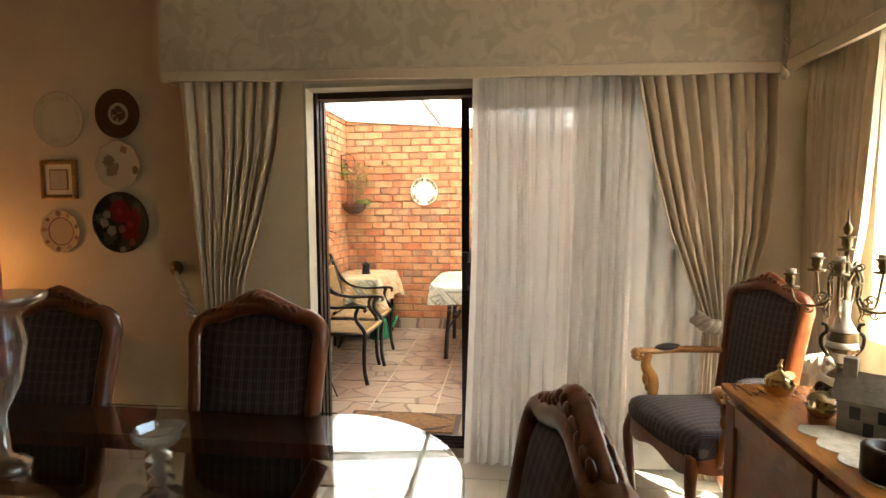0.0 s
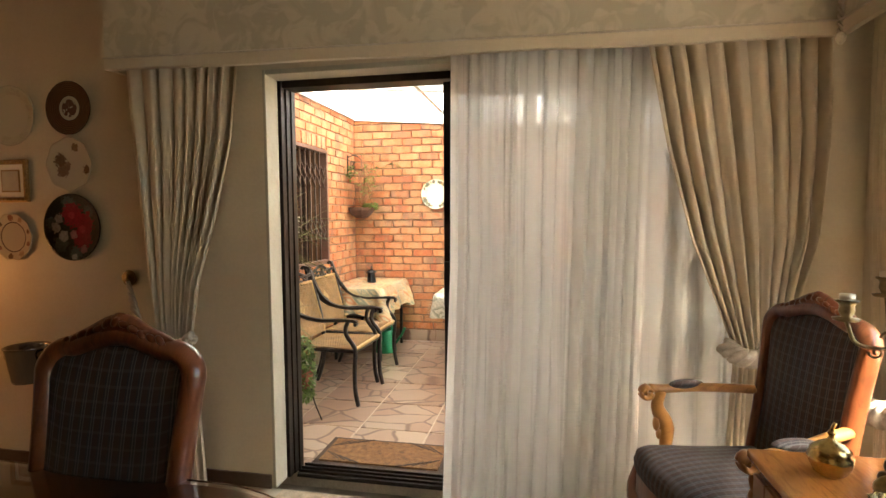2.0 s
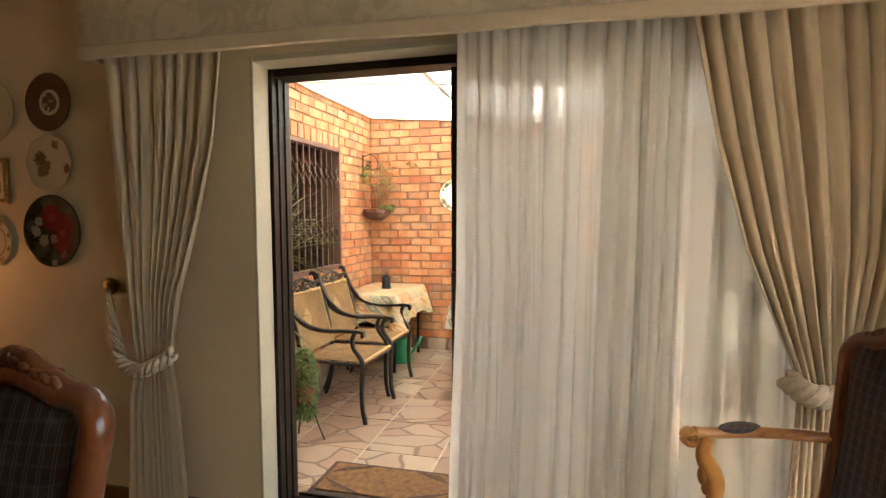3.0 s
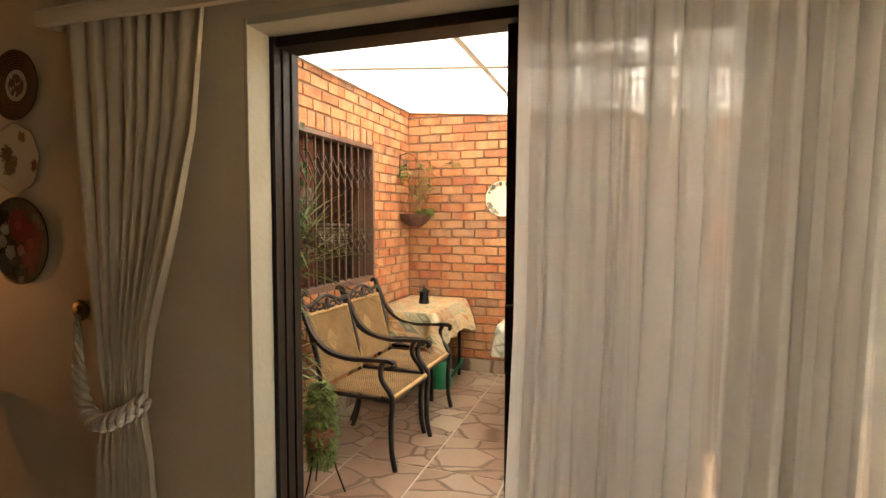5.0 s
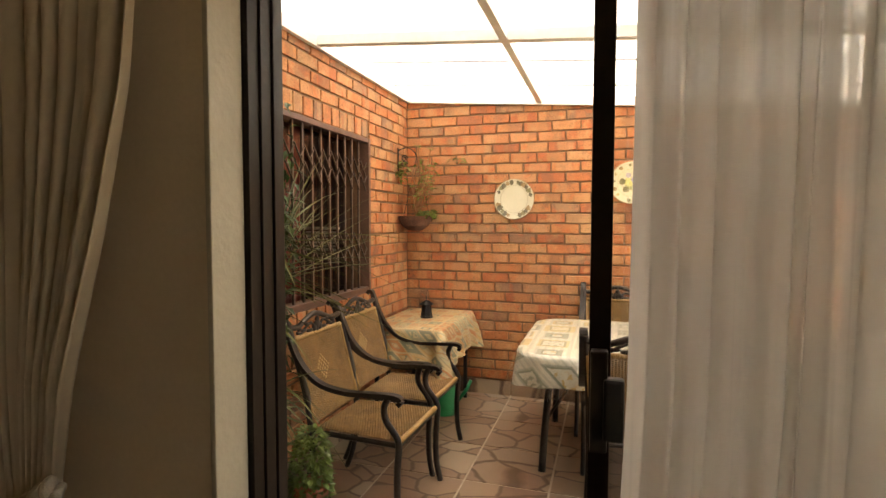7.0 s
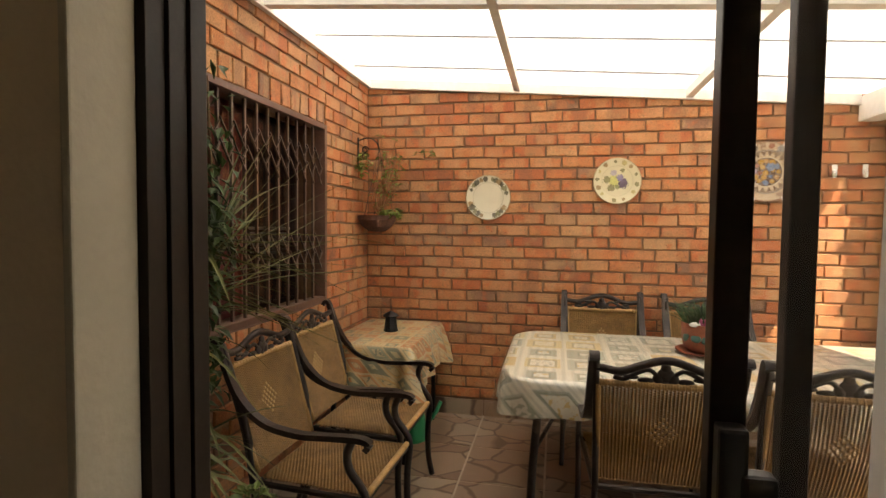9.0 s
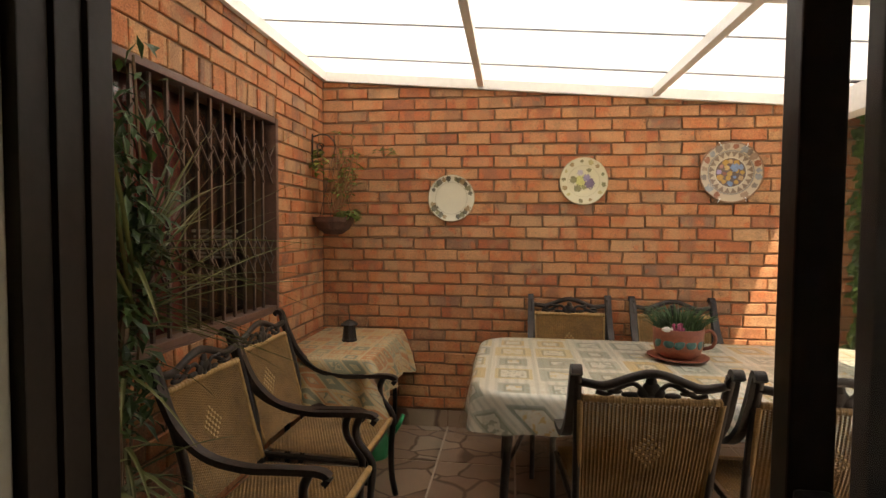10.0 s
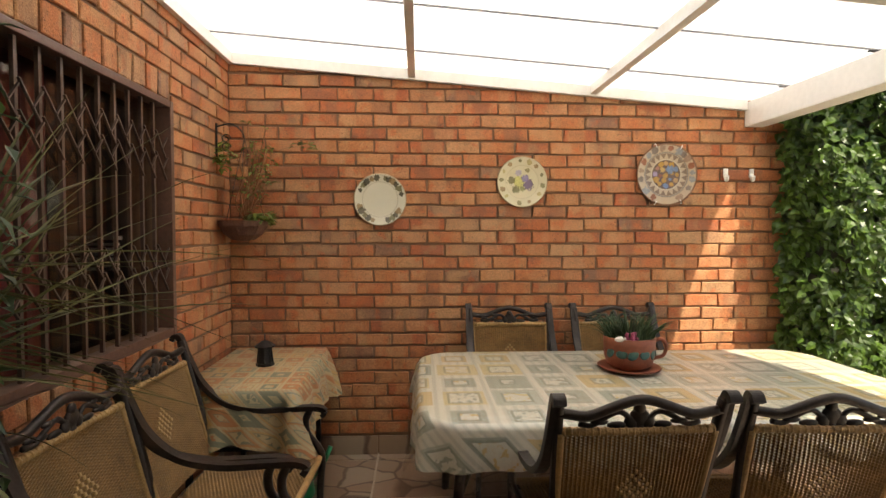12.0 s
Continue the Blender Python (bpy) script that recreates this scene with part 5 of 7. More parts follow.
ps = thing("plant_stand", "wire plant stand with a trailing succulent", "plant", at=pose(-1.31, 4.16, 0))
for k in range(3):
    a = 2.094 * k + 0.3
    part("leg", sweep(bmesh.new(), smooth_path([(0.06 * math.cos(a), 0.06 * math.sin(a), 0.26), (0.08 * math.cos(a), 0.08 * math.sin(a), 0.14), (0.13 * math.cos(a), 0.13 * math.sin(a), 0.0)], 4), 0.005, seg=5), DARK_METAL, ps)
part("pot", lathe(bmesh.new(), [(0, 0.24), (0.06, 0.24), (0.085, 0.36), (0.08, 0.37), (0, 0.35)], 18), TERRACOTTA, ps, smooth=True)
bm = bmesh.new()
for k in range(1000):
    a, t = rng.uniform(0, 6.28), rng.random()
    r = 0.035 + 0.045 * math.sin(min(1, t * 1.2) * 2.6)
    leaf_quad(bm, (r * math.cos(a) * rng.uniform(.6, 1.1), r * math.sin(a) * rng.uniform(.6, 1.1), 0.60 - 0.44 * t), (math.cos(a), math.sin(a), rng.uniform(-0.8, 0.7)), (0, 0, 1), rng.uniform(0.025, 0.048), rng.uniform(0.009, 0.016))
part("leaves", bm, leaf_material("succulent", (0.10, 0.16, 0.045), 0.45), ps, "small pale green leaves")

# ivy on the garden wall
hedge = thing("ivy_hedge", "dense bright green ivy covering the garden wall", "ivy")
# backing wall coloured near-black for the shade in the gaps between leaves
part("backing_wall", boxed(1.96, 5.2, 6.62, 6.84, 0, 3.4), mat("leaf_gap_shade", (0.035, 0.035, 0.022), 0.95), hedge)


def ovate_leaf(bm, q, d, up, ln, w):
    """A broad pointed leaf, folded along its rib."""
    d = Vector(d).normalized()
    side = d.cross(Vector(up))
    side = side.normalized() if side.length > 1e-3 else Vector((1, 0, 0))
    n = side.cross(d)
    q = Vector(q)
    v = [bm.verts.new(q + d * ln * a + side * w * b + n * c * w) for a, b, c in ((0, 0, 0), (0.22, 0.85, 0.25), (0.55, 0.9, 0.3), (1.0, 0, -0.5), (0.55, -0.9, 0.3), (0.22, -0.85, 0.25), (0.42, 0, 0))]
    for k in range(6):
        bm.faces.new((v[k], v[(k + 1) % 6], v[6]))


rng = random.Random(31)
bm = bmesh.new()
for k in range(10500):
    x = 1.80 + 2.0 * rng.random() ** 1.25
    z = rng.uniform(-0.1, 3.35)
    edge = 1.80 + 0.05 * noise.noise((0.0, 7.0, z * 2.5))
    if x < edge:
        x = edge + rng.uniform(0, 0.05)
    lump = noise.noise((x * 2.6, 3.0, z * 2.6)) + 0.6 * noise.noise((x * 6.5, 9.0, z * 6.5))
    bulge = 0.24 + 0.17 * lump
    bulge *= min(1.0, (x - 1.74) / 0.30 + 0.30)
    y = FAR - 0.02 - max(0.03, bulge) * (1 - 0.7 * rng.random() ** 2)
    d = (rng.uniform(-0.9, 0.9), rng.uniform(-0.7, 0.0), rng.uniform(-1.1, 0.25))
    ovate_leaf(bm, (x, y, z), d, (rng.uniform(-.5, .5), -1, rng.uniform(0.1, 1.0)), rng.uniform(0.05, 0.088), rng.uniform(0.020, 0.034))
tagged(part("leaves", bm, IVY, hedge), kind="stuff")

# ---- dining room things ----
def wood_material(name, light, dark, rough=0.28, coat=0.4, scale=5.0):
    """Polished wood with long grain along the object's z and y."""
    m, nt, p = base_tree(name, rough)
    p.inputs["Coat Weight"].default_value = coat
    p.inputs["Coat Roughness"].default_value = 0.15
    tc = nt.nodes.new("ShaderNodeTexCoord")
    mp = nt.nodes.new("ShaderNodeMapping")
    mp.inputs["Scale"].default_value = (scale * 6, scale, scale)
    nt.links.new(tc.outputs["Object"], mp.inputs["Vector"])
    n = tex(nt, "ShaderNodeTexNoise", mp.outputs[0], Scale=2.2, Detail=6.0, Distortion=1.0)
    n2 = tex(nt, "ShaderNodeTexNoise", tc.outputs["Object"], Scale=2.0, Detail=2.0)
    col = ramp_node(nt, n.outputs["Fac"], [(0.3, dark), (0.55, light), (0.75, tuple(c * 0.8 for c in light))])
    col = mix_node(nt, math_node(nt, "MULTIPLY", n2.outputs["Fac"], 0.4), col, dark)
    nt.links.new(col, p.inputs["Base Color"])
    bump_to(nt, p, n.outputs["Fac"], 0.06, 0.003)
    return m


def plaid_material():
    """Dark navy and brown plaid upholstery with fine pale double lines."""
    m, nt, p = base_tree("plaid", 0.75)
    p.inputs["Sheen Weight"].default_value = 0.05
    tc = nt.nodes.new("ShaderNodeTexCoord")
    sep = nt.nodes.new("ShaderNodeSeparateXYZ")
    nt.links.new(tc.outputs["Object"], sep.inputs[0])
    u = math_node(nt, "FRACT", math_node(nt, "MULTIPLY", sep.outputs[0], 33.0))
    v = math_node(nt, "FRACT", math_node(nt, "MULTIPLY", math_node(nt, "ADD", sep.outputs[2], sep.outputs[1]), 38.0))
    lu = math_node(nt, "ADD", math_node(nt, "LESS_THAN", u, 0.10), math_node(nt, "MULTIPLY", math_node(nt, "GREATER_THAN", u, 0.24), math_node(nt, "LESS_THAN", u, 0.34)))
    lv = math_node(nt, "LESS_THAN", v, 0.18)
    band = math_node(nt, "GREATER_THAN", u, 0.5)
    col = mix_node(nt, band, (0.024, 0.022, 0.029), (0.040, 0.020, 0.018))
    col = mix_node(nt, math_node(nt, "MULTIPLY", lv, 0.4), col, (0.085, 0.075, 0.08))
    col = mix_node(nt, math_node(nt, "MULTIPLY", lu, 0.6), col, (0.13, 0.12, 0.125))
    nt.links.new(col, p.inputs["Base Color"])
    n = tex(nt, "ShaderNodeTexNoise", tc.outputs["Object"], Scale=420.0, Detail=2.0)
    bump_to(nt, p, n.outputs["Fac"], 0.3, 0.002)
    return m


CHAIR_WOOD = wood_material("cherry_wood", (0.19, 0.055, 0.019), (0.09, 0.025, 0.010), coat=0.25)
SIDE_WOOD = wood_material("sideboard_wood", (0.235, 0.085, 0.026), (0.14, 0.046, 0.015))
GOLD_WOOD = wood_material("honey_wood", (0.42, 0.19, 0.05), (0.26, 0.10, 0.026))
TOP_WOOD = wood_material("sideboard_top_wood", (0.31, 0.125, 0.034), (0.20, 0.075, 0.022), 0.22)
PLAID = plaid_material()
BRASS = mat("polished_brass", (0.50, 0.37, 0.16), 0.16, metal=1.0, scale=120, vary=0.2, bump=0.15)
OLD_BRASS = mat("antique_brass", (0.20, 0.15, 0.08), 0.35, metal=0.9, scale=90, vary=0.3, bump=0.1)
STEEL = mat("polished_steel", (0.24, 0.22, 0.20), 0.09, metal=1.0, scale=40, vary=0.05, bump=0.01)
MARBLE = mat("white_marble", (0.66, 0.63, 0.57), 0.2, scale=14, vary=0.15, bump=0.02)
WAX = mat("candle_wax", (0.75, 0.70, 0.60), 0.5, vary=0.05)
RED_WAX = mat("red_wax", (0.58, 0.13, 0.085), 0.4, vary=0.08)
BRONZE_DARK = mat("dark_bronze", (0.035, 0.026, 0.02), 0.35, metal=0.7, scale=50)
STONE = mat("grey_figurine", (0.075, 0.06, 0.042), 0.8, scale=70, vary=0.3, bump=0.3)
PALE_STONE = mat("pale_figurine", (0.155, 0.125, 0.092), 0.8, scale=70, vary=0.2, bump=0.2)
LACE = mat("lace", (0.42, 0.39, 0.33), 0.9, scale=300, vary=0.3, bump=0.6)
RUG = mat("beige_rug", (0.36, 0.28, 0.19), 0.95, scale=180, vary=0.35, bump=0.8)
ROPE = mat("braided_cord", (0.52, 0.45, 0.36), 0.75, scale=200, vary=0.12, bump=0.4)


def dining_chair(arms, name, label, group=""):
    """Carved wooden chair with plaid back and seat; faces +y, stands on z = 0."""
    ch = thing(name, label, "chair", group)
    wood = CHAIR_WOOD
    sit, rest = (1.15, 0.072) if arms else (1.0, 0.0)      # the armchair has a higher seat and arms
    foot, tip = (-0.180, 0.105) if arms else (-0.225, 0.14)
    lean = lambda z: foot - tip * max(0.0, z - 0.44) / 0.7

    def half(z):
        t = (z - 0.50) / 0.58
        return 0.195 + 0.022 * t - 0.012 * math.sin(math.pi * t)

    ring = []
    for k in range(17):
        z = 0.56 + 0.46 * k / 16
        ring.append((half(z), z))
    for k in range(1, 7):
        a = radians(90 * k / 7)
        ring.append((half(1.02) - 0.07 * (1 - math.cos(a)), 1.02 + 0.062 * math.sin(a)))
    for k in range(1, 10):
        x = 0.145 * (1 - k / 10)
        ring.append((x, 1.084 + 0.022 * math.cos(x / 0.145 * 2.2) + 0.004))
    right = ring
    bottom = [(half(0.56) - 0.05 * (1 - math.cos(radians(15 * k))), 0.56 - 0.05 * math.sin(radians(15 * k))) for k in range(6, 0, -1)]
    low = [(0.08, 0.508), (0.0, 0.506)]
    halfring = [(x, z) for x, z in [low[1], low[0]] + bottom + right]
    full = halfring + [(0.0, 1.110)] + [(-x, z) for x, z in halfring[:0:-1]]
    pts = [(x, lean(z), z) for x, z in full]
    part("back_frame", sweep(bmesh.new(), pts, 0.026, 0.034, seg=10, up=(0, 1, 0), closed=True), wood, ch, smooth=True)

    def pad(sign, bulge):
        bm = bmesh.new()
        n, cz = 14, 0.80
        rings = []
        for k in range(n + 1):
            s = 1 - k / n
            rings.append([bm.verts.new((x * s * 0.96, lean(cz + (z - cz) * s) + sign * (0.006 + bulge * math.sqrt(max(0.0, 1 - s ** 3))), cz + (z - cz) * s * 0.97)) for x, z in full])
        for a, b in zip(rings, rings[1:]):
            for i in range(len(full)):
                bm.faces.new((a[i], a[(i + 1) % len(full)], b[(i + 1) % len(full)], b[i]))
        return bm

    part("backrest", pad(1, 0.026), PLAID, ch, "dark plaid upholstered backrest", smooth=True)
    part("back_panel", pad(-1, 0.010), PLAID, ch, smooth=True)
    bm = bmesh.new()
    y0 = lean(1.1)
    arch = [(x, y0 + 0.004, 1.112 + 0.030 * math.exp(-(x / 0.06) ** 2) - 0.035 * (abs(x) / 0.165) ** 3) for x in (-0.165 + 0.33 * k / 24 for k in range(25))]
    sweep(bm, arch, 0.017, 0.021, seg=8, taper=lambda t: 0.75 + 0.5 * math.sin(math.pi * t))
    rngc = random.Random(8)
    for k in range(13):
        x = -0.15 + 0.025 * k
        zc = 1.118 + 0.032 * math.exp(-(x / 0.06) ** 2) - 0.035 * (abs(x) / 0.165) ** 3
        for dy in (-0.016, 0.018):
            leaf = blob(bmesh.new(), (0, 0, 0), (0.017, 0.008, 0.009), 8, 6)
            bmesh.ops.transform(leaf, matrix=Matrix.Translation((x, y0 + 0.004 + dy, zc + rngc.uniform(-0.004, 0.004))) @ Matrix.Rotation((-0.7 if x < 0 else 0.7) + rngc.uniform(-0.4, 0.4), 4, "Y"), verts=leaf.verts)
            me = bpy.data.meshes.new("leaf")
            leaf.to_mesh(me)
            leaf.free()
            bm.from_mesh(me)
            bpy.data.meshes.remove(me)
    for dx, dz, rx, rz in ((0, 1.148, 0.026, 0.022), (-0.034, 1.138, 0.022, 0.015), (0.034, 1.138, 0.022, 0.015), (-0.012, 1.118, 0.018, 0.022), (0.012, 1.118, 0.018, 0.022), (-0.075, 1.122, 0.024, 0.011), (0.075, 1.122, 0.024, 0.011), (-0.155, 1.092, 0.017, 0.013), (0.155, 1.092, 0.017, 0.013)):
        blob(bm, (dx, y0 + 0.006, dz), (rx, 0.020, rz), 10, 7)
    part("carved_crest", bm, CHAIR_WOOD, ch, "carved leaf crest", smooth=True)
    out = [(0.205, -0.21), (0.225, 0.0), (0.262, 0.20), (0.245, 0.255), (0.13, 0.275), (0.0, 0.28)]
    out = [(x, y) for x, y, _ in smooth_path([(a, b, 0) for a, b in out], 4)]
    outline = out + [(-x, y) for x, y in out[-2::-1]]
    bm = bmesh.new()
    rings = []
    for s, z in ((0.985, 0.415), (1.0, 0.43), (1.005, 0.45), (0.97, 0.478), (0.88, 0.495), (0.7, 0.507), (0.4, 0.514), (0.1, 0.516)):
        rings.append([bm.verts.new((x * s, 0.02 + (y - 0.02) * s, z * sit)) for x, y in outline])
    for a, b in zip(rings, rings[1:]):
        for i in range(len(outline)):
            bm.faces.new((a[i], a[(i + 1) % len(outline)], b[(i + 1) % len(outline)], b[i]))
    bm.faces.new(rings[-1])
    part("seat", bm, PLAID, ch, "dark plaid upholstered seat", smooth=True)
    bm = bmesh.new()
    lo = []
    for i, (x, y) in enumerate(outline):
        t = i / (len(outline) - 1)
        lo.append((x * 0.99, y * 0.99, (0.375 - 0.03 * math.sin(4 * math.pi * t) ** 2) * sit))
    hi = [bm.verts.new((x * 0.99, y * 0.99, 0.416 * sit)) for x, y in outline]
    l2 = [bm.verts.new(v) for v in lo]
    hi_in = [bm.verts.new((x * 0.90, y * 0.90, 0.416 * sit)) for x, y in outline]
    l2_in = [bm.verts.new((v[0] * 0.9, v[1] * 0.9, v[2])) for v in lo]
    for i in range(len(outline)):
        n = (i + 1) % len(outline)
        bm.faces.new((l2[i], l2[n], hi[n], hi[i]))
        bm.faces.new((hi_in[i], hi_in[n], l2_in[n], l2_in[i]))
        bm.faces.new((l2_in[i], l2_in[n], l2[n], l2[i]))
        bm.faces.new((hi[i], hi[n], hi_in[n], hi_in[i]))
    part("seat_rail", bm, CHAIR_WOOD, ch, smooth=False)
    for s in (-1, 1):
        bm = sweep(bmesh.new(), smooth_path([(s * 0.222, 0.235, 0.42 * sit), (s * 0.240, 0.258, 0.34 * sit), (s * 0.228, 0.245, 0.2), (s * 0.222, 0.235, 0.08), (s * 0.236, 0.262, 0.025), (s * 0.242, 0.275, 0.0)], 5), 0.03, seg=8, up=(0, 1, 0), taper=lambda t: 1.1 - 0.65 * math.sin(min(1, t * 1.15) * math.pi * 0.62) + (0.25 if t > 0.9 else 0))
        part("front_leg", bm, wood, ch, "curved cabriole leg", smooth=True)
        bm = sweep(bmesh.new(), smooth_path([(s * 0.195, lean(0.58), 0.58), (s * 0.195, foot, 0.42), (s * 0.198, foot - 0.015, 0.2), (s * 0.2, -0.30, 0.0)], 4), 0.018, 0.02, seg=8, up=(0, 1, 0))
        part("rear_leg", bm, wood, ch, smooth=True)
        if arms:
            up = lambda x, y, z: (s * x, y, z + rest)
            bm = sweep(bmesh.new(), smooth_path([up(0.205, lean(0.70) + 0.01, 0.70), up(0.235, -0.12, 0.70), up(0.275, 0.0, 0.695), up(0.295, 0.12, 0.688), up(0.299, 0.17, 0.692)], 5), 0.021, 0.017, seg=10)
            arm_rest = part("arm", bm, GOLD_WOOD, ch, "honey-coloured wooden arm with a scroll end", smooth=True)
            coil = [(s * 0.299, 0.180 + 0.028 * (1 - t / 14) * math.sin(t), 0.682 + rest + 0.028 * (1 - t / 14) * (math.cos(t) - 0.35)) for t in (0.45 * q for q in range(20))]
            part("scroll", sweep(bmesh.new(), coil, 0.024, 0.009, seg=8), GOLD_WOOD, arm_rest, smooth=True)
            bm = sweep(bmesh.new(), smooth_path([up(0.292, 0.125, 0.684), up(0.288, 0.142, 0.62), up(0.278, 0.112, 0.555), up(0.262, 0.118, 0.50), (s * 0.240, 0.145, 0.44)], 6), 0.019, 0.026, seg=10, up=(0, 1, 0), taper=lambda t: 0.85 + 0.35 * math.sin(math.pi * t) ** 2)
            post = part("arm_post", bm, GOLD_WOOD, ch, smooth=True)
            bm = blob(bmesh.new(), (s * 0.280, 0.150, 0.56 + rest), (0.016, 0.014, 0.030), 10, 8)
            blob(bm, (s * 0.276, 0.140, 0.52 + rest), (0.015, 0.012, 0.022), 10, 8)
            part("carving", bm, GOLD_WOOD, post, "carved leaf on the arm post", smooth=True)
            bm = blob(bmesh.new(), up(0.281, 0.03, 0.708), (0.027, 0.070, 0.018), 14, 8)
            part("arm_pad", bm, PLAID, ch, "small plaid arm pad", smooth=True)
    return ch


side = dining_chair(False, "dining_chair", "carved cherry wood dining chair with dark plaid upholstery", "dining chairs")
CH = Matrix.Diagonal((1.02, 1.0, 1.04, 1))
side.matrix_basis = pose(-0.68, 1.555, 0, 0, 0, 180) @ CH
copy_thing(side, pose(-1.434, 1.57, 0, 0, 0, 178))
copy_thing(side, pose(-0.115, 0.985, 0, 0, 0, 98.5))
arm = dining_chair(True, "dining_armchair", "carved wooden armchair with plaid upholstery, sunlit in the corner")
arm.matrix_basis = pose(1.035, 2.665, 0, 0, 0, 107) @ Matrix.Diagonal((0.98, 1.0, 1.02, 1))

# glass dining table
TZ = 0.83
dt = thing("dining_table", "dining table with a rounded glass top on wooden pedestals", "table")
top = part("glass_top", slab(bmesh.new(), rounded(-2.3, 0.04, 0.84, 1.845, 0.42, 0.2, 14), TZ - 0.014, TZ), TABLE_GLASS, dt, "thick clear glass top")
top.visible_shadow = False
bm = bmesh.new()
ring_out, ring_in = rounded(-2.29, 0.03, 0.85, 1.835, 0.41, 9, 14), rounded(-2.09, -0.17, 1.05, 1.635, 0.21, 9, 14)
rows = [[bm.verts.new((x, y, z)) for x, y in o] for o, z in ((ring_out, TZ - 0.060), (ring_out, TZ - 0.016), (ring_in, TZ - 0.016), (ring_in, TZ - 0.060))]
for a, b in zip(rows, rows[1:] + rows[:1]):
    for i in range(len(ring_out)):
        bm.faces.new((a[i], a[(i + 1) % len(ring_out)], b[(i + 1) % len(ring_out)], b[i]))
part("table_frame", bm, CHAIR_WOOD, dt, "broad wooden border under the glass")
for px in (-0.60, -1.70):
    part("pedestal", lathe(bmesh.new(), [(0.05, 0.10), (0.075, 0.12), (0.06, 0.2), (0.05, 0.3), (0.075, 0.42), (0.05, 0.52), (0.06, 0.66), (0.09, 0.72), (0.0, 0.72)], 20, Matrix.Translation((px, 1.34, 0))), CHAIR_WOOD, dt, smooth=True)
    for k in range(4):
        a = radians(45 + 90 * k)
        c, s = math.cos(a), math.sin(a)
        f = lambda r, z: (px + r * c, 1.34 + r * s, z)
        part("foot", sweep(bmesh.new(), smooth_path([f(0.03, 0.2), f(0.15, 0.17), f(0.28, 0.07), f(0.38, 0.02)], 5), 0.026, 0.03, seg=8, taper=lambda t: 1.1 - 0.4 * t), CHAIR_WOOD, dt, smooth=True)
        part("bracket", sweep(bmesh.new(), smooth_path([f(0.04, 0.52), f(0.14, 0.60), f(0.26, 0.68), f(0.34, TZ - 0.040)], 5), 0.024, 0.028, seg=8), CHAIR_WOOD, dt, smooth=True)

cs = thing("crystal_candlestick", "short cut crystal candlestick standing on the glass table", "candlestick", at=pose(-0.635, 1.325, TZ) @ Matrix.Diagonal((1.0, 1.0, 0.9, 1)))
part("stem", lathe(bmesh.new(), [(0, 0), (0.045, 0), (0.045, 0.008), (0.02, 0.02), (0.012, 0.03), (0.03, 0.045), (0.012, 0.06), (0.028, 0.075), (0.012, 0.09), (0.032, 0.105), (0.015, 0.12), (0.022, 0.13), (0, 0.13)], 12), CRYSTAL, cs)
part("cup", lathe(bmesh.new(), [(0, 0.131), (0.032, 0.135), (0.050, 0.155), (0.055, 0.178), (0.052, 0.179), (0.044, 0.158), (0.03, 0.148), (0, 0.146)], 16, wobble=0.04, lobes=8), CRYSTAL, cs)
vz = thing("crystal_vase", "fluted crystal candle vase with a red candle on the table", "candle holder", at=pose(-1.115, 1.40, TZ)) 
part("vase", lathe(bmesh.new(), [(0, 0), (0.06, 0), (0.06, 0.012), (0.02, 0.04), (0.015, 0.14), (0.05, 0.22), (0.066, 0.32), (0.056, 0.385), (0.075, 0.405), (0.108, 0.425), (0.110, 0.440), (0.100, 0.440), (0.066, 0.415), (0.048, 0.385), (0.058, 0.32), (0.04, 0.24), (0, 0.22)], 28, wobble=0.03, lobes=14), CRYSTAL, vz, smooth=True)
part("candle", lathe(bmesh.new(), [(0, 0.242), (0.024, 0.242), (0.022, 0.64), (0, 0.645)], 16), RED_WAX, vz, "tall salmon red candle", smooth=True)

bk = thing("steel_bucket", "polished steel bucket hung on a bracket on the wall", "bucket", at=pose(-2.44, 3.135, -0.185))
part("bucket", lathe(bmesh.new(), [(0, 0.735), (0.072, 0.735), (0.08, 0.75), (0.106, 0.925), (0.112, 0.935), (0.106, 0.937), (0.100, 0.92), (0.075, 0.76), (0, 0.755)], 32), STEEL, bk, smooth=True)
for s in (-1, 1):
    part("ring_handle", sweep(bmesh.new(), [(s * 0.118, 0.03 * math.cos(a), 0.875 + 0.03 * math.sin(a)) for a in (2 * math.pi * k / 16 for k in range(16))], 0.006, seg=6, closed=True, up=(1, 0, 0)), STEEL, bk, smooth=True)
part("bracket", boxed(-0.02, 0.02, 0.085, 0.133, 0.86, 0.90, 0.004), OLD_BRASS, bk)

# sideboard under the side window
SBX, SB0, SB1, SBZ = 0.915, 0.50, 2.245, 0.84
sb = thing("sideboard", "honey-coloured wooden sideboard with framed panel doors", "sideboard")
part("body", boxed(SBX + 0.03, 1.45, SB0 + 0.03, SB1 - 0.03, 0.06, SBZ - 0.036, 0.004), SIDE_WOOD, sb)
part("top", boxed(SBX - 0.005, 1.47, SB0, SB1, SBZ - 0.024, SBZ, 0.006), TOP_WOOD, sb)
part("moulding", boxed(SBX + 0.010, 1.46, SB0 + 0.015, SB1 - 0.015, SBZ - 0.035, SBZ - 0.0245, 0.003), CHAIR_WOOD, sb)
part("plinth", boxed(SBX + 0.05, 1.45, SB0 + 0.05, SB1 - 0.05, 0.0, 0.059), CHAIR_WOOD, sb)
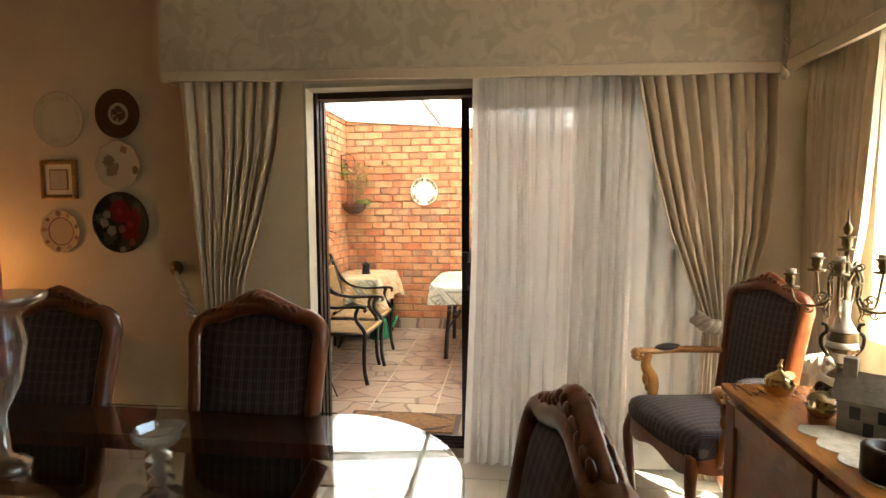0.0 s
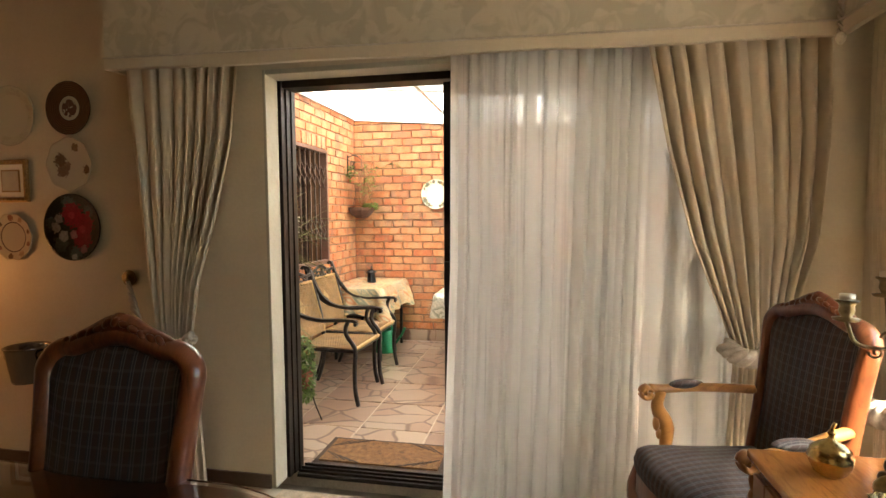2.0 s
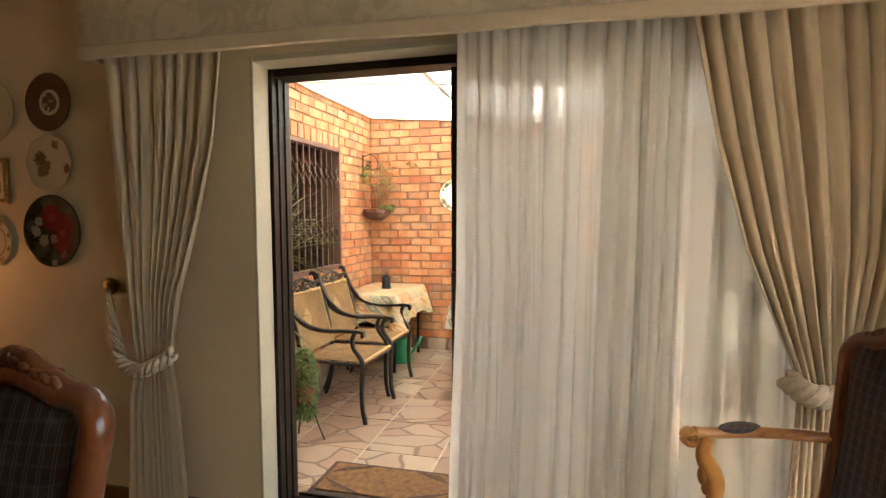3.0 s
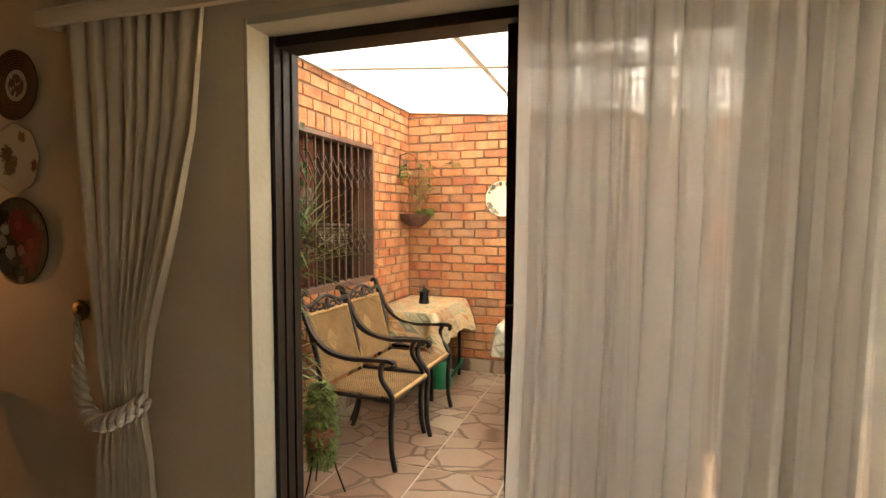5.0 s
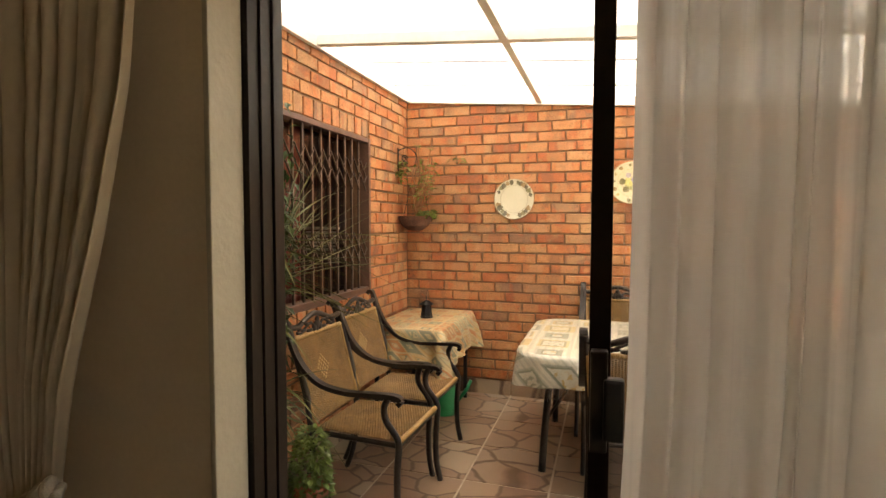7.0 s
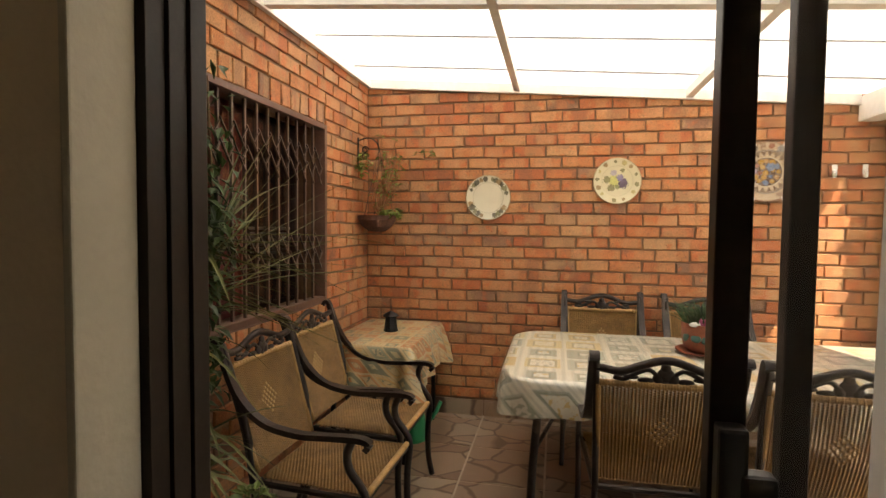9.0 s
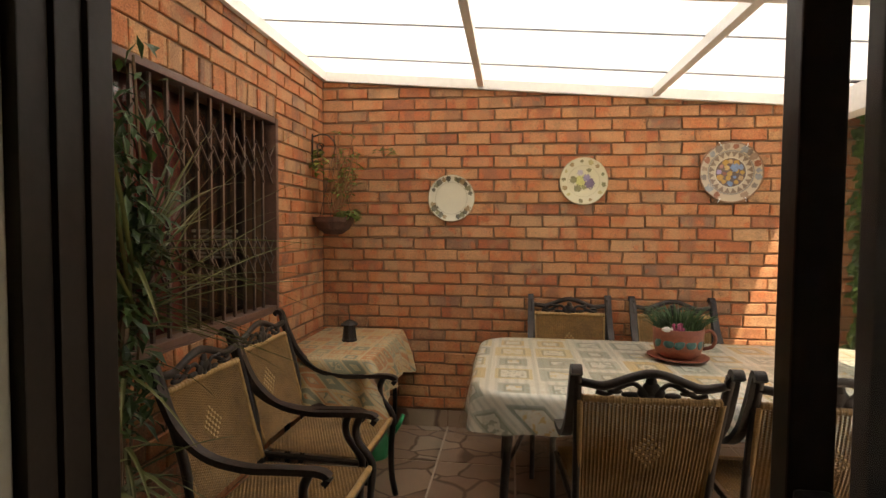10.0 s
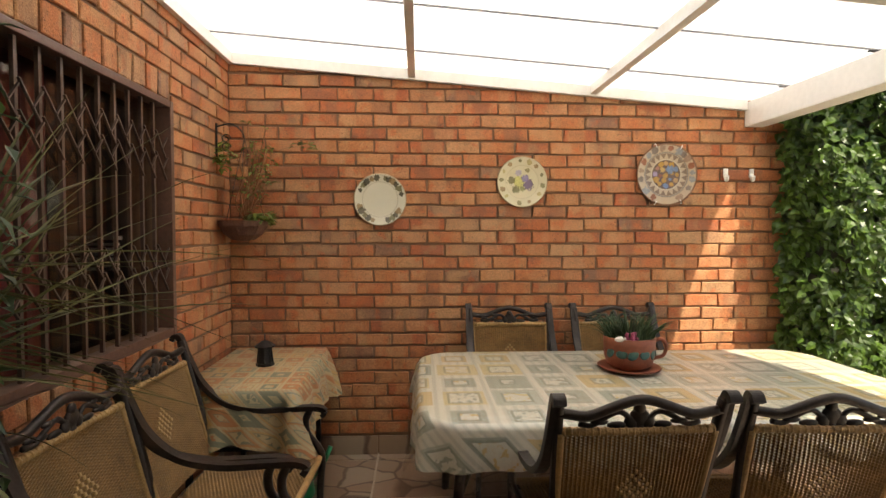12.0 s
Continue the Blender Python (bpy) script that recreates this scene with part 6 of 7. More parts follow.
for k in range(3):
    y0 = SB0 + 0.06 + k * 0.557
    d = part("door", boxed(SBX + 0.012, SBX + 0.029, y0, y0 + 0.535, 0.085, SBZ - 0.05, 0.003), SIDE_WOOD, sb)
    for a, b, c, e in ((0.0, 0.07, 0.085, SBZ - 0.05), (0.465, 0.535, 0.085, SBZ - 0.05)):
        part("stile", boxed(SBX, SBX + 0.0115, y0 + a, y0 + b, c, e, 0.003), SIDE_WOOD, d)
    for c in (0.085, SBZ - 0.12):
        part("rail", boxed(SBX + 0.001, SBX + 0.0115, y0 + 0.071, y0 + 0.464, c, c + 0.07, 0.003), SIDE_WOOD, d)
    part("knob", blob(bmesh.new(), (SBX - 0.012, y0 + 0.03, 0.45), 0.013, 10, 8), BRASS, d, smooth=True)

rn = thing("lace_runner", "cream crochet lace runner with a scalloped edge on the sideboard", "table runner")
edge_pts = []
for k in range(141):
    y = 0.60 + 1.27 * k / 140
    edge_pts.append((0.985 - 0.026 * abs(math.sin(k * math.pi / 10)), y))
part("cloth", slab(bmesh.new(), edge_pts + [(1.36, 1.87), (1.36, 0.60)], SBZ + 0.0005, SBZ + 0.003), LACE, rn)

pear = thing("brass_pear", "engraved polished brass lidded pot on the sideboard", "ornament", at=pose(1.045, 2.115, SBZ) @ Matrix.Diagonal((0.92, 0.92, 0.92, 1)))
part("body", lathe(bmesh.new(), [(0, 0.0), (0.02, 0.0), (0.038, 0.014), (0.050, 0.040), (0.050, 0.056), (0.044, 0.066), (0.046, 0.070), (0.030, 0.084), (0.012, 0.094), (0.006, 0.104), (0.010, 0.112), (0.006, 0.120), (0, 0.122)], 28, wobble=0.015, lobes=12), BRASS, pear, smooth=True)
part("stalk", sweep(bmesh.new(), smooth_path([(0, 0, 0.104), (0.002, 0, 0.125), (0.010, 0.004, 0.138)], 4), 0.005, seg=6), BRASS, pear, smooth=True)

orn = thing("brass_frog", "small dark brass ornament beside the lace runner", "ornament", at=pose(1.115, 2.005, SBZ))
bm = blob(bmesh.new(), (0, 0, 0.03), (0.04, 0.03, 0.03), 12, 8)
blob(bm, (0.03, -0.02, 0.06), (0.022, 0.018, 0.018), 10, 8)
blob(bm, (-0.03, -0.03, 0.014), (0.02, 0.015, 0.014), 8, 6)
part("figure", bm, OLD_BRASS, orn, smooth=True)
sl = thing("brass_shell", "small polished brass shell dish on the sideboard", "ornament", at=pose(1.075, 1.935, SBZ + 0.003))
part("dish", lathe(bmesh.new(), [(0, 0.002), (0.02, 0.0), (0.034, 0.018), (0.042, 0.036), (0.038, 0.036), (0.02, 0.010), (0, 0.008)], 20, wobble=0.08, lobes=10), BRASS, sl, smooth=True)

hs = thing("house_figurine", "grey ceramic cottage figurine with a gabled roof", "ornament", at=pose(1.150, 1.835, SBZ + 0.004, 0, 0, -38) @ Matrix.Diagonal((0.95, 0.95, 0.95, 1)))
part("house_body", boxed(-0.075, 0.075, -0.055, 0.055, 0, 0.105, 0.003), PALE_STONE, hs)
bm = bmesh.new()
v = [bm.verts.new(q) for q in ((-0.09, -0.07, 0.098), (0.09, -0.07, 0.098), (0.09, 0.07, 0.098), (-0.09, 0.07, 0.098), (-0.085, 0, 0.175), (0.085, 0, 0.175))]
for q in ((0, 1, 5, 4), (2, 3, 4, 5), (0, 4, 3), (1, 2, 5), (0, 3, 2, 1)):
    bm.faces.new([v[i] for i in q])
part("roof", bm, STONE, hs, "dark thatched roof")
part("chimney", boxed(-0.07, -0.035, -0.018, 0.018, 0.155, 0.215, 0.002), PALE_STONE, hs)
for x in (-0.045, 0.02):
    part("window", boxed(x, x + 0.026, -0.058, -0.0551, 0.045, 0.082), DARK_METAL, hs)
part("door", boxed(-0.012, 0.012, -0.058, -0.0551, 0.0, 0.04), DARK_METAL, hs)

cd = thing("candle_dish", "dark round tea-light dish on the lace runner", "candle holder", at=pose(1.015, 1.56, SBZ + 0.004))
part("dish", lathe(bmesh.new(), [(0, 0), (0.052, 0), (0.055, 0.006), (0.055, 0.07), (0.050, 0.076), (0.030, 0.074), (0.028, 0.05), (0, 0.05)], 28), BRONZE_DARK, cd, smooth=True)

# candelabra
cn = thing("candelabra", "marble and antique brass six-arm candelabra with white candles", "candelabra", at=pose(1.20, 2.06, SBZ - 0.029) @ Matrix.Diagonal((0.83, 0.83, 0.83, 1)))
bm = boxed(-0.048, 0.048, -0.048, 0.048, 0.052, 0.115, 0.006)
for sx in (-1, 1):
    for sy in (-1, 1):
        blob(bm, (sx * 0.052, sy * 0.052, 0.050), (0.024, 0.024, 0.0149), 10, 8)
        blob(bm, (sx * 0.044, sy * 0.044, 0.085), (0.022, 0.022, 0.026), 10, 8)
for q in range(4):
    for dx in (-0.022, 0.0, 0.022):
        blob(bm, (0, 0, 0), 0.013, 8, 6, pose(0, 0, 0, 0, 0, 90 * q) @ pose(dx, -0.050, 0.082 + 0.010 * (dx == 0)))
part("plinth", bm, BRONZE_DARK, cn, "dark bronze base with leaf relief and paw feet", smooth=True)
part("slab", boxed(-0.056, 0.056, -0.056, 0.056, 0.116, 0.145, 0.006), MARBLE, cn)
part("foot", lathe(bmesh.new(), [(0, 0.146), (0.045, 0.146), (0.04, 0.155), (0.018, 0.175), (0.016, 0.19), (0.024, 0.2), (0, 0.2)], 24), OLD_BRASS, cn, smooth=True)
part("urn", lathe(bmesh.new(), [(0, 0.198), (0.02, 0.2), (0.038, 0.225), (0.052, 0.265), (0.050, 0.285), (0.0, 0.285)], 28), MARBLE, cn, smooth=True)
part("garland", lathe(bmesh.new(), [(0.044, 0.242), (0.054, 0.250), (0.055, 0.262), (0.050, 0.262)], 28, wobble=0.03, lobes=14), OLD_BRASS, cn)
part("band", lathe(bmesh.new(), [(0.0, 0.286), (0.050, 0.286), (0.052, 0.292), (0.048, 0.318), (0.051, 0.322), (0, 0.323)], 28), OLD_BRASS, cn, smooth=True)
part("neck", lathe(bmesh.new(), [(0, 0.323), (0.047, 0.324), (0.038, 0.34), (0.024, 0.365), (0.018, 0.40), (0.016, 0.44), (0, 0.445)], 28), MARBLE, cn, smooth=True)
for s in (-1, 1):
    part("handle", sweep(bmesh.new(), smooth_path([(s * 0.046, 0, 0.225), (s * 0.072, 0, 0.26), (s * 0.076, 0, 0.30), (s * 0.058, 0, 0.322), (s * 0.060, 0, 0.345), (s * 0.075, 0, 0.352)], 5), 0.0065, seg=6, up=(0, 1, 0)), BRONZE_DARK, cn, smooth=True)
part("column", lathe(bmesh.new(), [(0, 0.444), (0.018, 0.446), (0.012, 0.47), (0.018, 0.5), (0.010, 0.54), (0.014, 0.58), (0.008, 0.60), (0.008, 0.63), (0, 0.63)], 14), OLD_BRASS, cn, smooth=True)


def cup_at(parent, x, y, z, candle):
    c = part("candle_cup", lathe(bmesh.new(), [(0, 0), (0.030, 0.003), (0.034, 0.009), (0.012, 0.013), (0.019, 0.028), (0.017, 0.042), (0.020, 0.050), (0.027, 0.054), (0.027, 0.058), (0.0, 0.058)], 16, Matrix.Translation((x, y, z))), OLD_BRASS, parent, smooth=True)
    if candle:
        part("candle", lathe(bmesh.new(), [(0, 0.0585), (0.018, 0.0585), (0.018, 0.075), (0, 0.076)], 14, Matrix.Translation((x, y, z))), WAX, c, "short white candle", smooth=True)


for k in range(6):
    a = radians(60 * k + 170)
    c, s = math.cos(a), math.sin(a)
    hgt = (0.485, 0.545, 0.49, 0.545, 0.48, 0.54)[k]
    reach = (0.182, 0.120)[k % 2]
    f = lambda r, z: (r * c, r * s, z)
    part("branch", sweep(bmesh.new(), smooth_path([f(0.012, 0.52), f(0.035, 0.56), f(0.055, 0.52), f(0.05, 0.45), f(0.075, 0.42), f(reach * 0.85, 0.425), f(reach, hgt)], 5), 0.0055, seg=6), OLD_BRASS, cn, smooth=True)
    part("scroll", sweep(bmesh.new(), [f(0.085 + 0.02 * math.cos(t) * (1 - t / 9), 0.445 + 0.02 * math.sin(t) * (1 - t / 9)) for t in (0.5 * q for q in range(15))], 0.004, seg=5), OLD_BRASS, cn, smooth=True)
    part("scroll", sweep(bmesh.new(), [f(reach * 0.62 + 0.017 * math.cos(t) * (1 - t / 10), 0.405 - 0.017 * math.sin(t) * (1 - t / 10)) for t in (0.5 * q for q in range(17))], 0.0038, seg=5), OLD_BRASS, cn, smooth=True)
    part("scroll", sweep(bmesh.new(), [f(0.048 + 0.022 * math.cos(t + 2) * (1 - t / 10), 0.575 + 0.022 * math.sin(t + 2) * (1 - t / 10)) for t in (0.5 * q for q in range(17))], 0.0038, seg=5), OLD_BRASS, cn, smooth=True)
    part("leaf_tip", sweep(bmesh.new(), smooth_path([f(0.060, 0.425), f(0.066, 0.40), f(0.058, 0.375), f(0.070, 0.365)], 4), 0.005, seg=5, taper=lambda t: 1.2 - t), OLD_BRASS, cn, smooth=True)
    cup_at(cn, reach * c, reach * s, hgt, True)
cup_at(cn, 0, 0, 0.63, False)
part("finial", lathe(bmesh.new(), [(0, 0.689), (0.012, 0.70), (0.016, 0.72), (0.004, 0.745), (0.002, 0.79), (0, 0.792)], 10), OLD_BRASS, cn, smooth=True)

# plates and picture on the door wall
wp = WALL_IN - 0.006
wall_plate("wall_plate", "plain cream china plate hung on the beige wall", plate_material("plate_cream", (0.50, 0.46, 0.34), (0.48, 0.44, 0.32), (0.42, 0.38, 0.28), (0.45, 0.40, 0.3), 0.7, scale=3.0), 0.170, pose(-2.61, wp, 2.04), group="plates on the beige wall")
m, nt, p = base_tree("plate_rings", 0.25)
tc = nt.nodes.new("ShaderNodeTexCoord")
ln = nt.nodes.new("ShaderNodeVectorMath")
ln.operation = "LENGTH"
nt.links.new(tc.outputs["Object"], ln.inputs[0])
ring = math_node(nt, "GREATER_THAN", math_node(nt, "SINE", math_node(nt, "MULTIPLY", ln.outputs["Value"], 88.0)), 0.6)
col = mix_node(nt, math_node(nt, "MULTIPLY", ring, 0.6), (0.055, 0.022, 0.014), (0.22, 0.11, 0.05))
col = mix_node(nt, math_node(nt, "LESS_THAN", ln.outputs["Value"], 0.45), col, (0.36, 0.31, 0.24))
n = tex(nt, "ShaderNodeTexNoise", tc.outputs["Object"], Scale=6.0, Detail=3.0)
col = mix_node(nt, math_node(nt, "MULTIPLY", math_node(nt, "LESS_THAN", ln.outputs["Value"], 0.33), math_node(nt, "GREATER_THAN", n.outputs["Fac"], 0.42)), col, (0.10, 0.05, 0.035))
nt.links.new(col, p.inputs["Base Color"])
wall_plate("wall_plate", "dark brown ringed plate with a pale centre", m, 0.147, pose(-2.215, wp, 2.066), group="plates on the beige wall")
BROWN = (0.13, 0.07, 0.035)
oct_paint = painted_plate("plate_oct", (0.50, 0.43, 0.32), [(0.0, 0.9, (0.52, 0.45, 0.33), 0.3)], [(-0.42, 0.16, 0.26, BROWN), (-0.32, -0.22, 0.26, (0.18, 0.10, 0.06)), (-0.12, -0.05, 0.16, (0.22, 0.13, 0.08)), (0.26, 0.62, 0.16, (0.2, 0.13, 0.07)), (0.74, -0.22, 0.17, BROWN)])
wall_plate("wall_plate", "octagonal cream plate with faded brown flowers", oct_paint, 0.148, pose(-2.228, wp, 1.757), lobes=8, group="plates on the beige wall")
small_paint = painted_plate("plate_small", (0.48, 0.39, 0.27), [(0.60, 0.65, (0.07, 0.03, 0.02), 0.9), (0.0, 0.6, (0.42, 0.33, 0.22), 0.6)], round_rim((15, 60, 95, 140, 175, 215, 260, 300, 340), 0.83, 0.12, (BROWN, (0.3, 0.19, 0.1), (0.2, 0.08, 0.05))))
wall_plate("wall_plate", "small cream plate with a brown ring on its rim", small_paint, 0.136, pose(-2.643, wp, 1.35), lobes=10, group="plates on the beige wall")
RED, PALE, LEAF = (0.17, 0.008, 0.018), (0.22, 0.19, 0.16), (0.05, 0.06, 0.05)
rose_paint = painted_plate("plate_rose", (0.010, 0.011, 0.010), [], [(-0.70, 0.10, 0.22, LEAF), (-0.10, 0.70, 0.25, LEAF), (-0.45, -0.50, 0.26, LEAF), (0.10, -0.75, 0.22, LEAF), (0.55, 0.45, 0.2, LEAF),
                           (-0.04, 0.36, 0.38, RED), (0.36, 0.10, 0.38, RED), (0.30, -0.30, 0.36, RED), (-0.52, 0.26, 0.14, PALE), (-0.62, -0.02, 0.16, PALE), (-0.36, -0.26, 0.17, PALE), (0.0, -0.22, 0.13, (0.24, 0.10, 0.10)),
                           (0.36, -0.66, 0.12, (0.2, 0.07, 0.07)), (0.05, -0.88, 0.10, PALE), (0.30, -0.06, 0.12, (0.24, 0.02, 0.03)), (-0.06, 0.36, 0.12, (0.24, 0.02, 0.03))], gloss=0.2)
wall_plate("wall_plate", "black lacquer plate painted with red roses", rose_paint, 0.188, pose(-2.226, wp, 1.406), group="plates on the beige wall")
pf = thing("picture_frame", "small square picture in a carved gilt frame", "picture", at=pose(-2.634, WALL_IN - 0.001, 1.672))
GILT = mat("gilt", (0.33, 0.20, 0.07), 0.35, metal=0.6, scale=90, vary=0.35, bump=0.4)
for a in range(4):
    bm = boxed(-0.122, 0.122, -0.02, 0, 0.094, 0.122, 0.006)
    for k in range(9):
        blob(bm, (-0.108 + 0.027 * k, -0.02, 0.108), (0.011, 0.006, 0.009), 6, 5)
    bmesh.ops.transform(bm, matrix=pose(0, 0, 0, 0, 90 * a, 0) @ Matrix.Translation((0, -0.001 * (a % 2), 0)), verts=bm.verts)
    part("frame_side", bm, GILT, pf)
part("mount", boxed(-0.094, 0.094, -0.010, -0.003, -0.094, 0.094), WAX, pf)
part("inner_frame", boxed(-0.064, 0.064, -0.013, -0.0101, -0.064, 0.064), GILT, pf)
part("print", boxed(-0.056, 0.056, -0.015, -0.0131, -0.056, 0.056), mat("print_paper", (0.46, 0.40, 0.29), 0.6, scale=14, vary=0.15), pf)

# pelmets
PF = 3.07
pz = lambda x: 2.197 - (x + 1.79) * 0.0195


def pelmet(name, label, x0, x1, face):
    """An upholstered pelmet board; face(a, d, z) gives the point a along the wall, d in front of the board's face."""
    pm = thing(name, label, "pelmet", kind="structure")

    def strip(part_name, d0, d1, h0, h1, material, label=""):
        bm = bmesh.new()
        n = 24
        rows = []
        for k in range(n + 1):
            a = x0 + (x1 - x0) * k / n
            sag = 0.003 * math.sin(k * 0.9)
            rows.append([bm.verts.new(face(a, d, pz(a if name == "pelmet" else 1.49) + sag * (h < 0.05) + h)) for d, h in ((d0, h0), (d1, h0), (d1, h1), (d0, h1))])
        for p, q in zip(rows, rows[1:]):
            for i in range(4):
                bm.faces.new((p[i], p[(i + 1) % 4], q[(i + 1) % 4], q[i]))
        bm.faces.new(rows[0])
        bm.faces.new(rows[-1][::-1])
        part(part_name, bm, material, pm, label)

    strip("board", 0.0, -0.02, 0.03, 0.50, BROCADE, "cream brocade covered board")
    strip("border", 0.006, -0.022, 0.0, 0.052, CURTAIN, "plain cream border")
    bm = bmesh.new()
    pts = []
    for k in range(401):
        a = x0 + (x1 - x0) * k / 400
        pts.append(face(a, 0.009, pz(a if name == "pelmet" else 1.49) + 0.055 + 0.0012 * math.sin(k * 1.5)))
    sweep(bm, pts, 0.0045, seg=6)
    part("piping", bm, ROPE, pm, "twisted cord piping", smooth=True)
    return pm


pm = pelmet("pelmet", "upholstered cream brocade pelmet above the sliding door", -1.79, 1.487, lambda a, d, z: (a, PF - d, z))
part("end_board", boxed(-1.79, -1.77, PF + 0.0225, WALL_IN - 0.002, 2.20, 2.695), BROCADE, pm)
# unseen board, added to block light above the pelmet
part("light_stop_board", boxed(-1.768, 1.69, PF + 0.0225, WALL_IN - 0.002, 2.66, 2.68), CEIL, pm)
pm2 = pelmet("pelmet_side", "upholstered cream brocade pelmet above the side window", 0.2, 3.06, lambda a, d, z: (1.487 - d, a, z))
# same added light block over the side pelmet
part("light_stop_board", boxed(1.512, RIGHT_IN - 0.002, 0.2, 3.06, 2.60, 2.62), CEIL, pm2)
tas = thing("pelmet_cord", "twisted cord hanging at the corner of the pelmets", "cord")
bm = bmesh.new()
for s in (0, math.pi):
    sweep(bm, [(1.478 + 0.007 * math.cos(t + s), 3.058 + 0.007 * math.sin(t + s), 2.60 - 0.0085 * t) for t in (0.5 * k for k in range(118))], 0.006, seg=5)
part("cord", bm, ROPE, tas, smooth=True)
part("knot", blob(bmesh.new(), (1.478, 3.055, 2.12), (0.018, 0.018, 0.026), 10, 8), ROPE, tas, smooth=True)


# curtains
def curtain(name, label, keys, axis, depth, amp, widths, laps, seed, material, rows=40, per=12, solid=0.0):
    """Cloth hung in uneven pleats, some lapped over themselves. keys: (height, start, end, fold depth) from the top down."""
    rng = random.Random(seed)
    pleats, at = [], 0.0
    while at < 1.0:
        w = rng.uniform(*widths)
        pleats.append((at, w, rng.uniform(0.4, 1.1), rng.choice(laps), rng.uniform(-1, 1), rng.uniform(0, 6.28)))
        at += w
    bm = bmesh.new()
    grid = []
    for r in range(rows + 1):
        z = keys[0][0] + (keys[-1][0] - keys[0][0]) * r / rows
        for (za, a0, a1, fa), (zb, b0, b1, fb) in zip(keys, keys[1:]):
            if zb <= z <= za:
                t = (za - z) / (za - zb)
                s0, s1, fd = a0 + (b0 - a0) * t, a1 + (b1 - a1) * t, fa + (fb - fa) * t
                break
        row = []
        for start, w, deep, lap, drift, phase in pleats:
            for k in range(per):
                t = k / per
                u = (start + w * (t + lap * math.sin(2 * math.pi * t) / (2 * math.pi))) / at
                u += 0.010 * drift * math.sin(math.pi * r / rows) * math.sin(math.pi * t)
                d = depth - amp * deep * fd * math.cos(2 * math.pi * t) + 0.16 * amp * math.sin(z * 2.3 + phase) * math.sin(math.pi * t) + 0.10 * amp * math.sin(6 * math.pi * t + 1.7 * z + phase)
                a = s0 + (s1 - s0) * u
                row.append(bm.verts.new((a, d, z) if axis == "x" else (d, a, z)))
        grid.append(row)
    for p, q in zip(grid, grid[1:]):
        for i in range(len(p) - 1):
            bm.faces.new((p[i], p[i + 1], q[i + 1], q[i]))
    ob = mesh_object(name, bm, material, smooth=True)
    if solid:
        md = ob.modifiers.new("thickness", "SOLIDIFY")
        md.thickness = solid
    return tagged(ob, label, "curtain")


HEAVY, THIN = (0.4, 0.7, 0.95, 1.2), (0.3, 0.6, 1.0, 1.4, 2.0, 2.8)
curtain("curtain", "cream lined curtain tied back with a braided cord", [(2.26, -1.72, -1.075, 0.9), (1.83, -1.69, -1.137, 1.0), (1.48, -1.665, -1.237, 1.0), (1.1, -1.635, -1.365, 0.95), (0.79, -1.61, -1.42, 0.7), (0.60, -1.66, -1.385, 0.8), (0.02, -1.68, -1.35, 1.0)], "x", 3.150, 0.027, (0.09, 0.27), HEAVY, 6, CURTAIN, solid=0.003)
curtain("curtain", "cream lined curtain swept aside and tied near the corner", [(2.22, 0.79, 1.49, 1.0), (1.75, 0.88, 1.50, 1.0), (1.35, 0.985, 1.47, 0.95), (0.88, 1.165, 1.35, 0.75), (0.62, 1.15, 1.36, 0.85), (0.02, 1.12, 1.38, 1.0)], "x", 3.145, 0.030, (0.06, 0.13), HEAVY, 9, CURTAIN, solid=0.003)
curtain("curtain", "cream lined curtain tied back beside the side window", [(2.18, 3.03, 2.54, 0.9), (1.74, 3.03, 2.57, 1.0), (1.40, 3.01, 2.60, 0.95), (1.10, 2.98, 2.67, 0.85), (0.78, 2.93, 2.72, 0.7), (0.50, 2.94, 2.69, 0.9), (0.02, 2.95, 2.66, 1.0)], "y", 1.59, 0.032, (0.07, 0.15), HEAVY, 15, CURTAIN, solid=0.003)
curtain("curtain", "dark red curtain hanging in the unlit room", [(2.3, 5.75, 4.55, 1.0), (0.02, 5.75, 4.55, 1.0)], "y", SIDE - 0.52, 0.03, (0.07, 0.15), HEAVY, 41, mat("red_cloth", (0.16, 0.025, 0.02), 0.8, scale=90, vary=0.3), rows=6, solid=0.003)
curtain("net_curtain", "gathered sheer white net curtain over half the door", [(2.24, -0.050, 0.83, 1.0), (1.2, -0.058, 0.80, 1.0), (0.012, -0.105, 0.77, 1.15)], "x", 3.205, 0.020, (0.030, 0.105), THIN, 26, SHEER, rows=30)
curtain("net_curtain", "flat sheer white net curtain behind the tied curtain", [(2.22, 0.53, 1.46, 0.5), (0.012, 0.47, 1.46, 0.5)], "x", 3.245, 0.020, (0.05, 0.15), THIN, 33, SHEER, rows=16)


def tieback(label, path, r=0.019, turns=9):
    tb = thing("tieback", label, "curtain tieback")
    pts = smooth_path(path, 14)
    for s in range(3):
        bm = bmesh.new()
        out = []
        for k, q in enumerate(pts):
            t = k / (len(pts) - 1)
            d = (pts[min(k + 1, len(pts) - 1)] - pts[max(k - 1, 0)]).normalized()
            a = d.cross(Vector((0, 0, 1)))
            a = a.normalized() if a.length > 1e-3 else Vector((1, 0, 0))
            b = a.cross(d)
            w = 2 * math.pi * (turns * t + s / 3)
            out.append(q + (a * math.cos(w) + b * math.sin(w)) * r * (0.35 + 0.65 * min(1, t * 1.7)))
        sweep(bm, out, r * 0.95, seg=8, taper=lambda t: 0.4 + 0.6 * min(1, t * 1.7))
        part("strand", bm, ROPE, tb, smooth=True)
    return tb


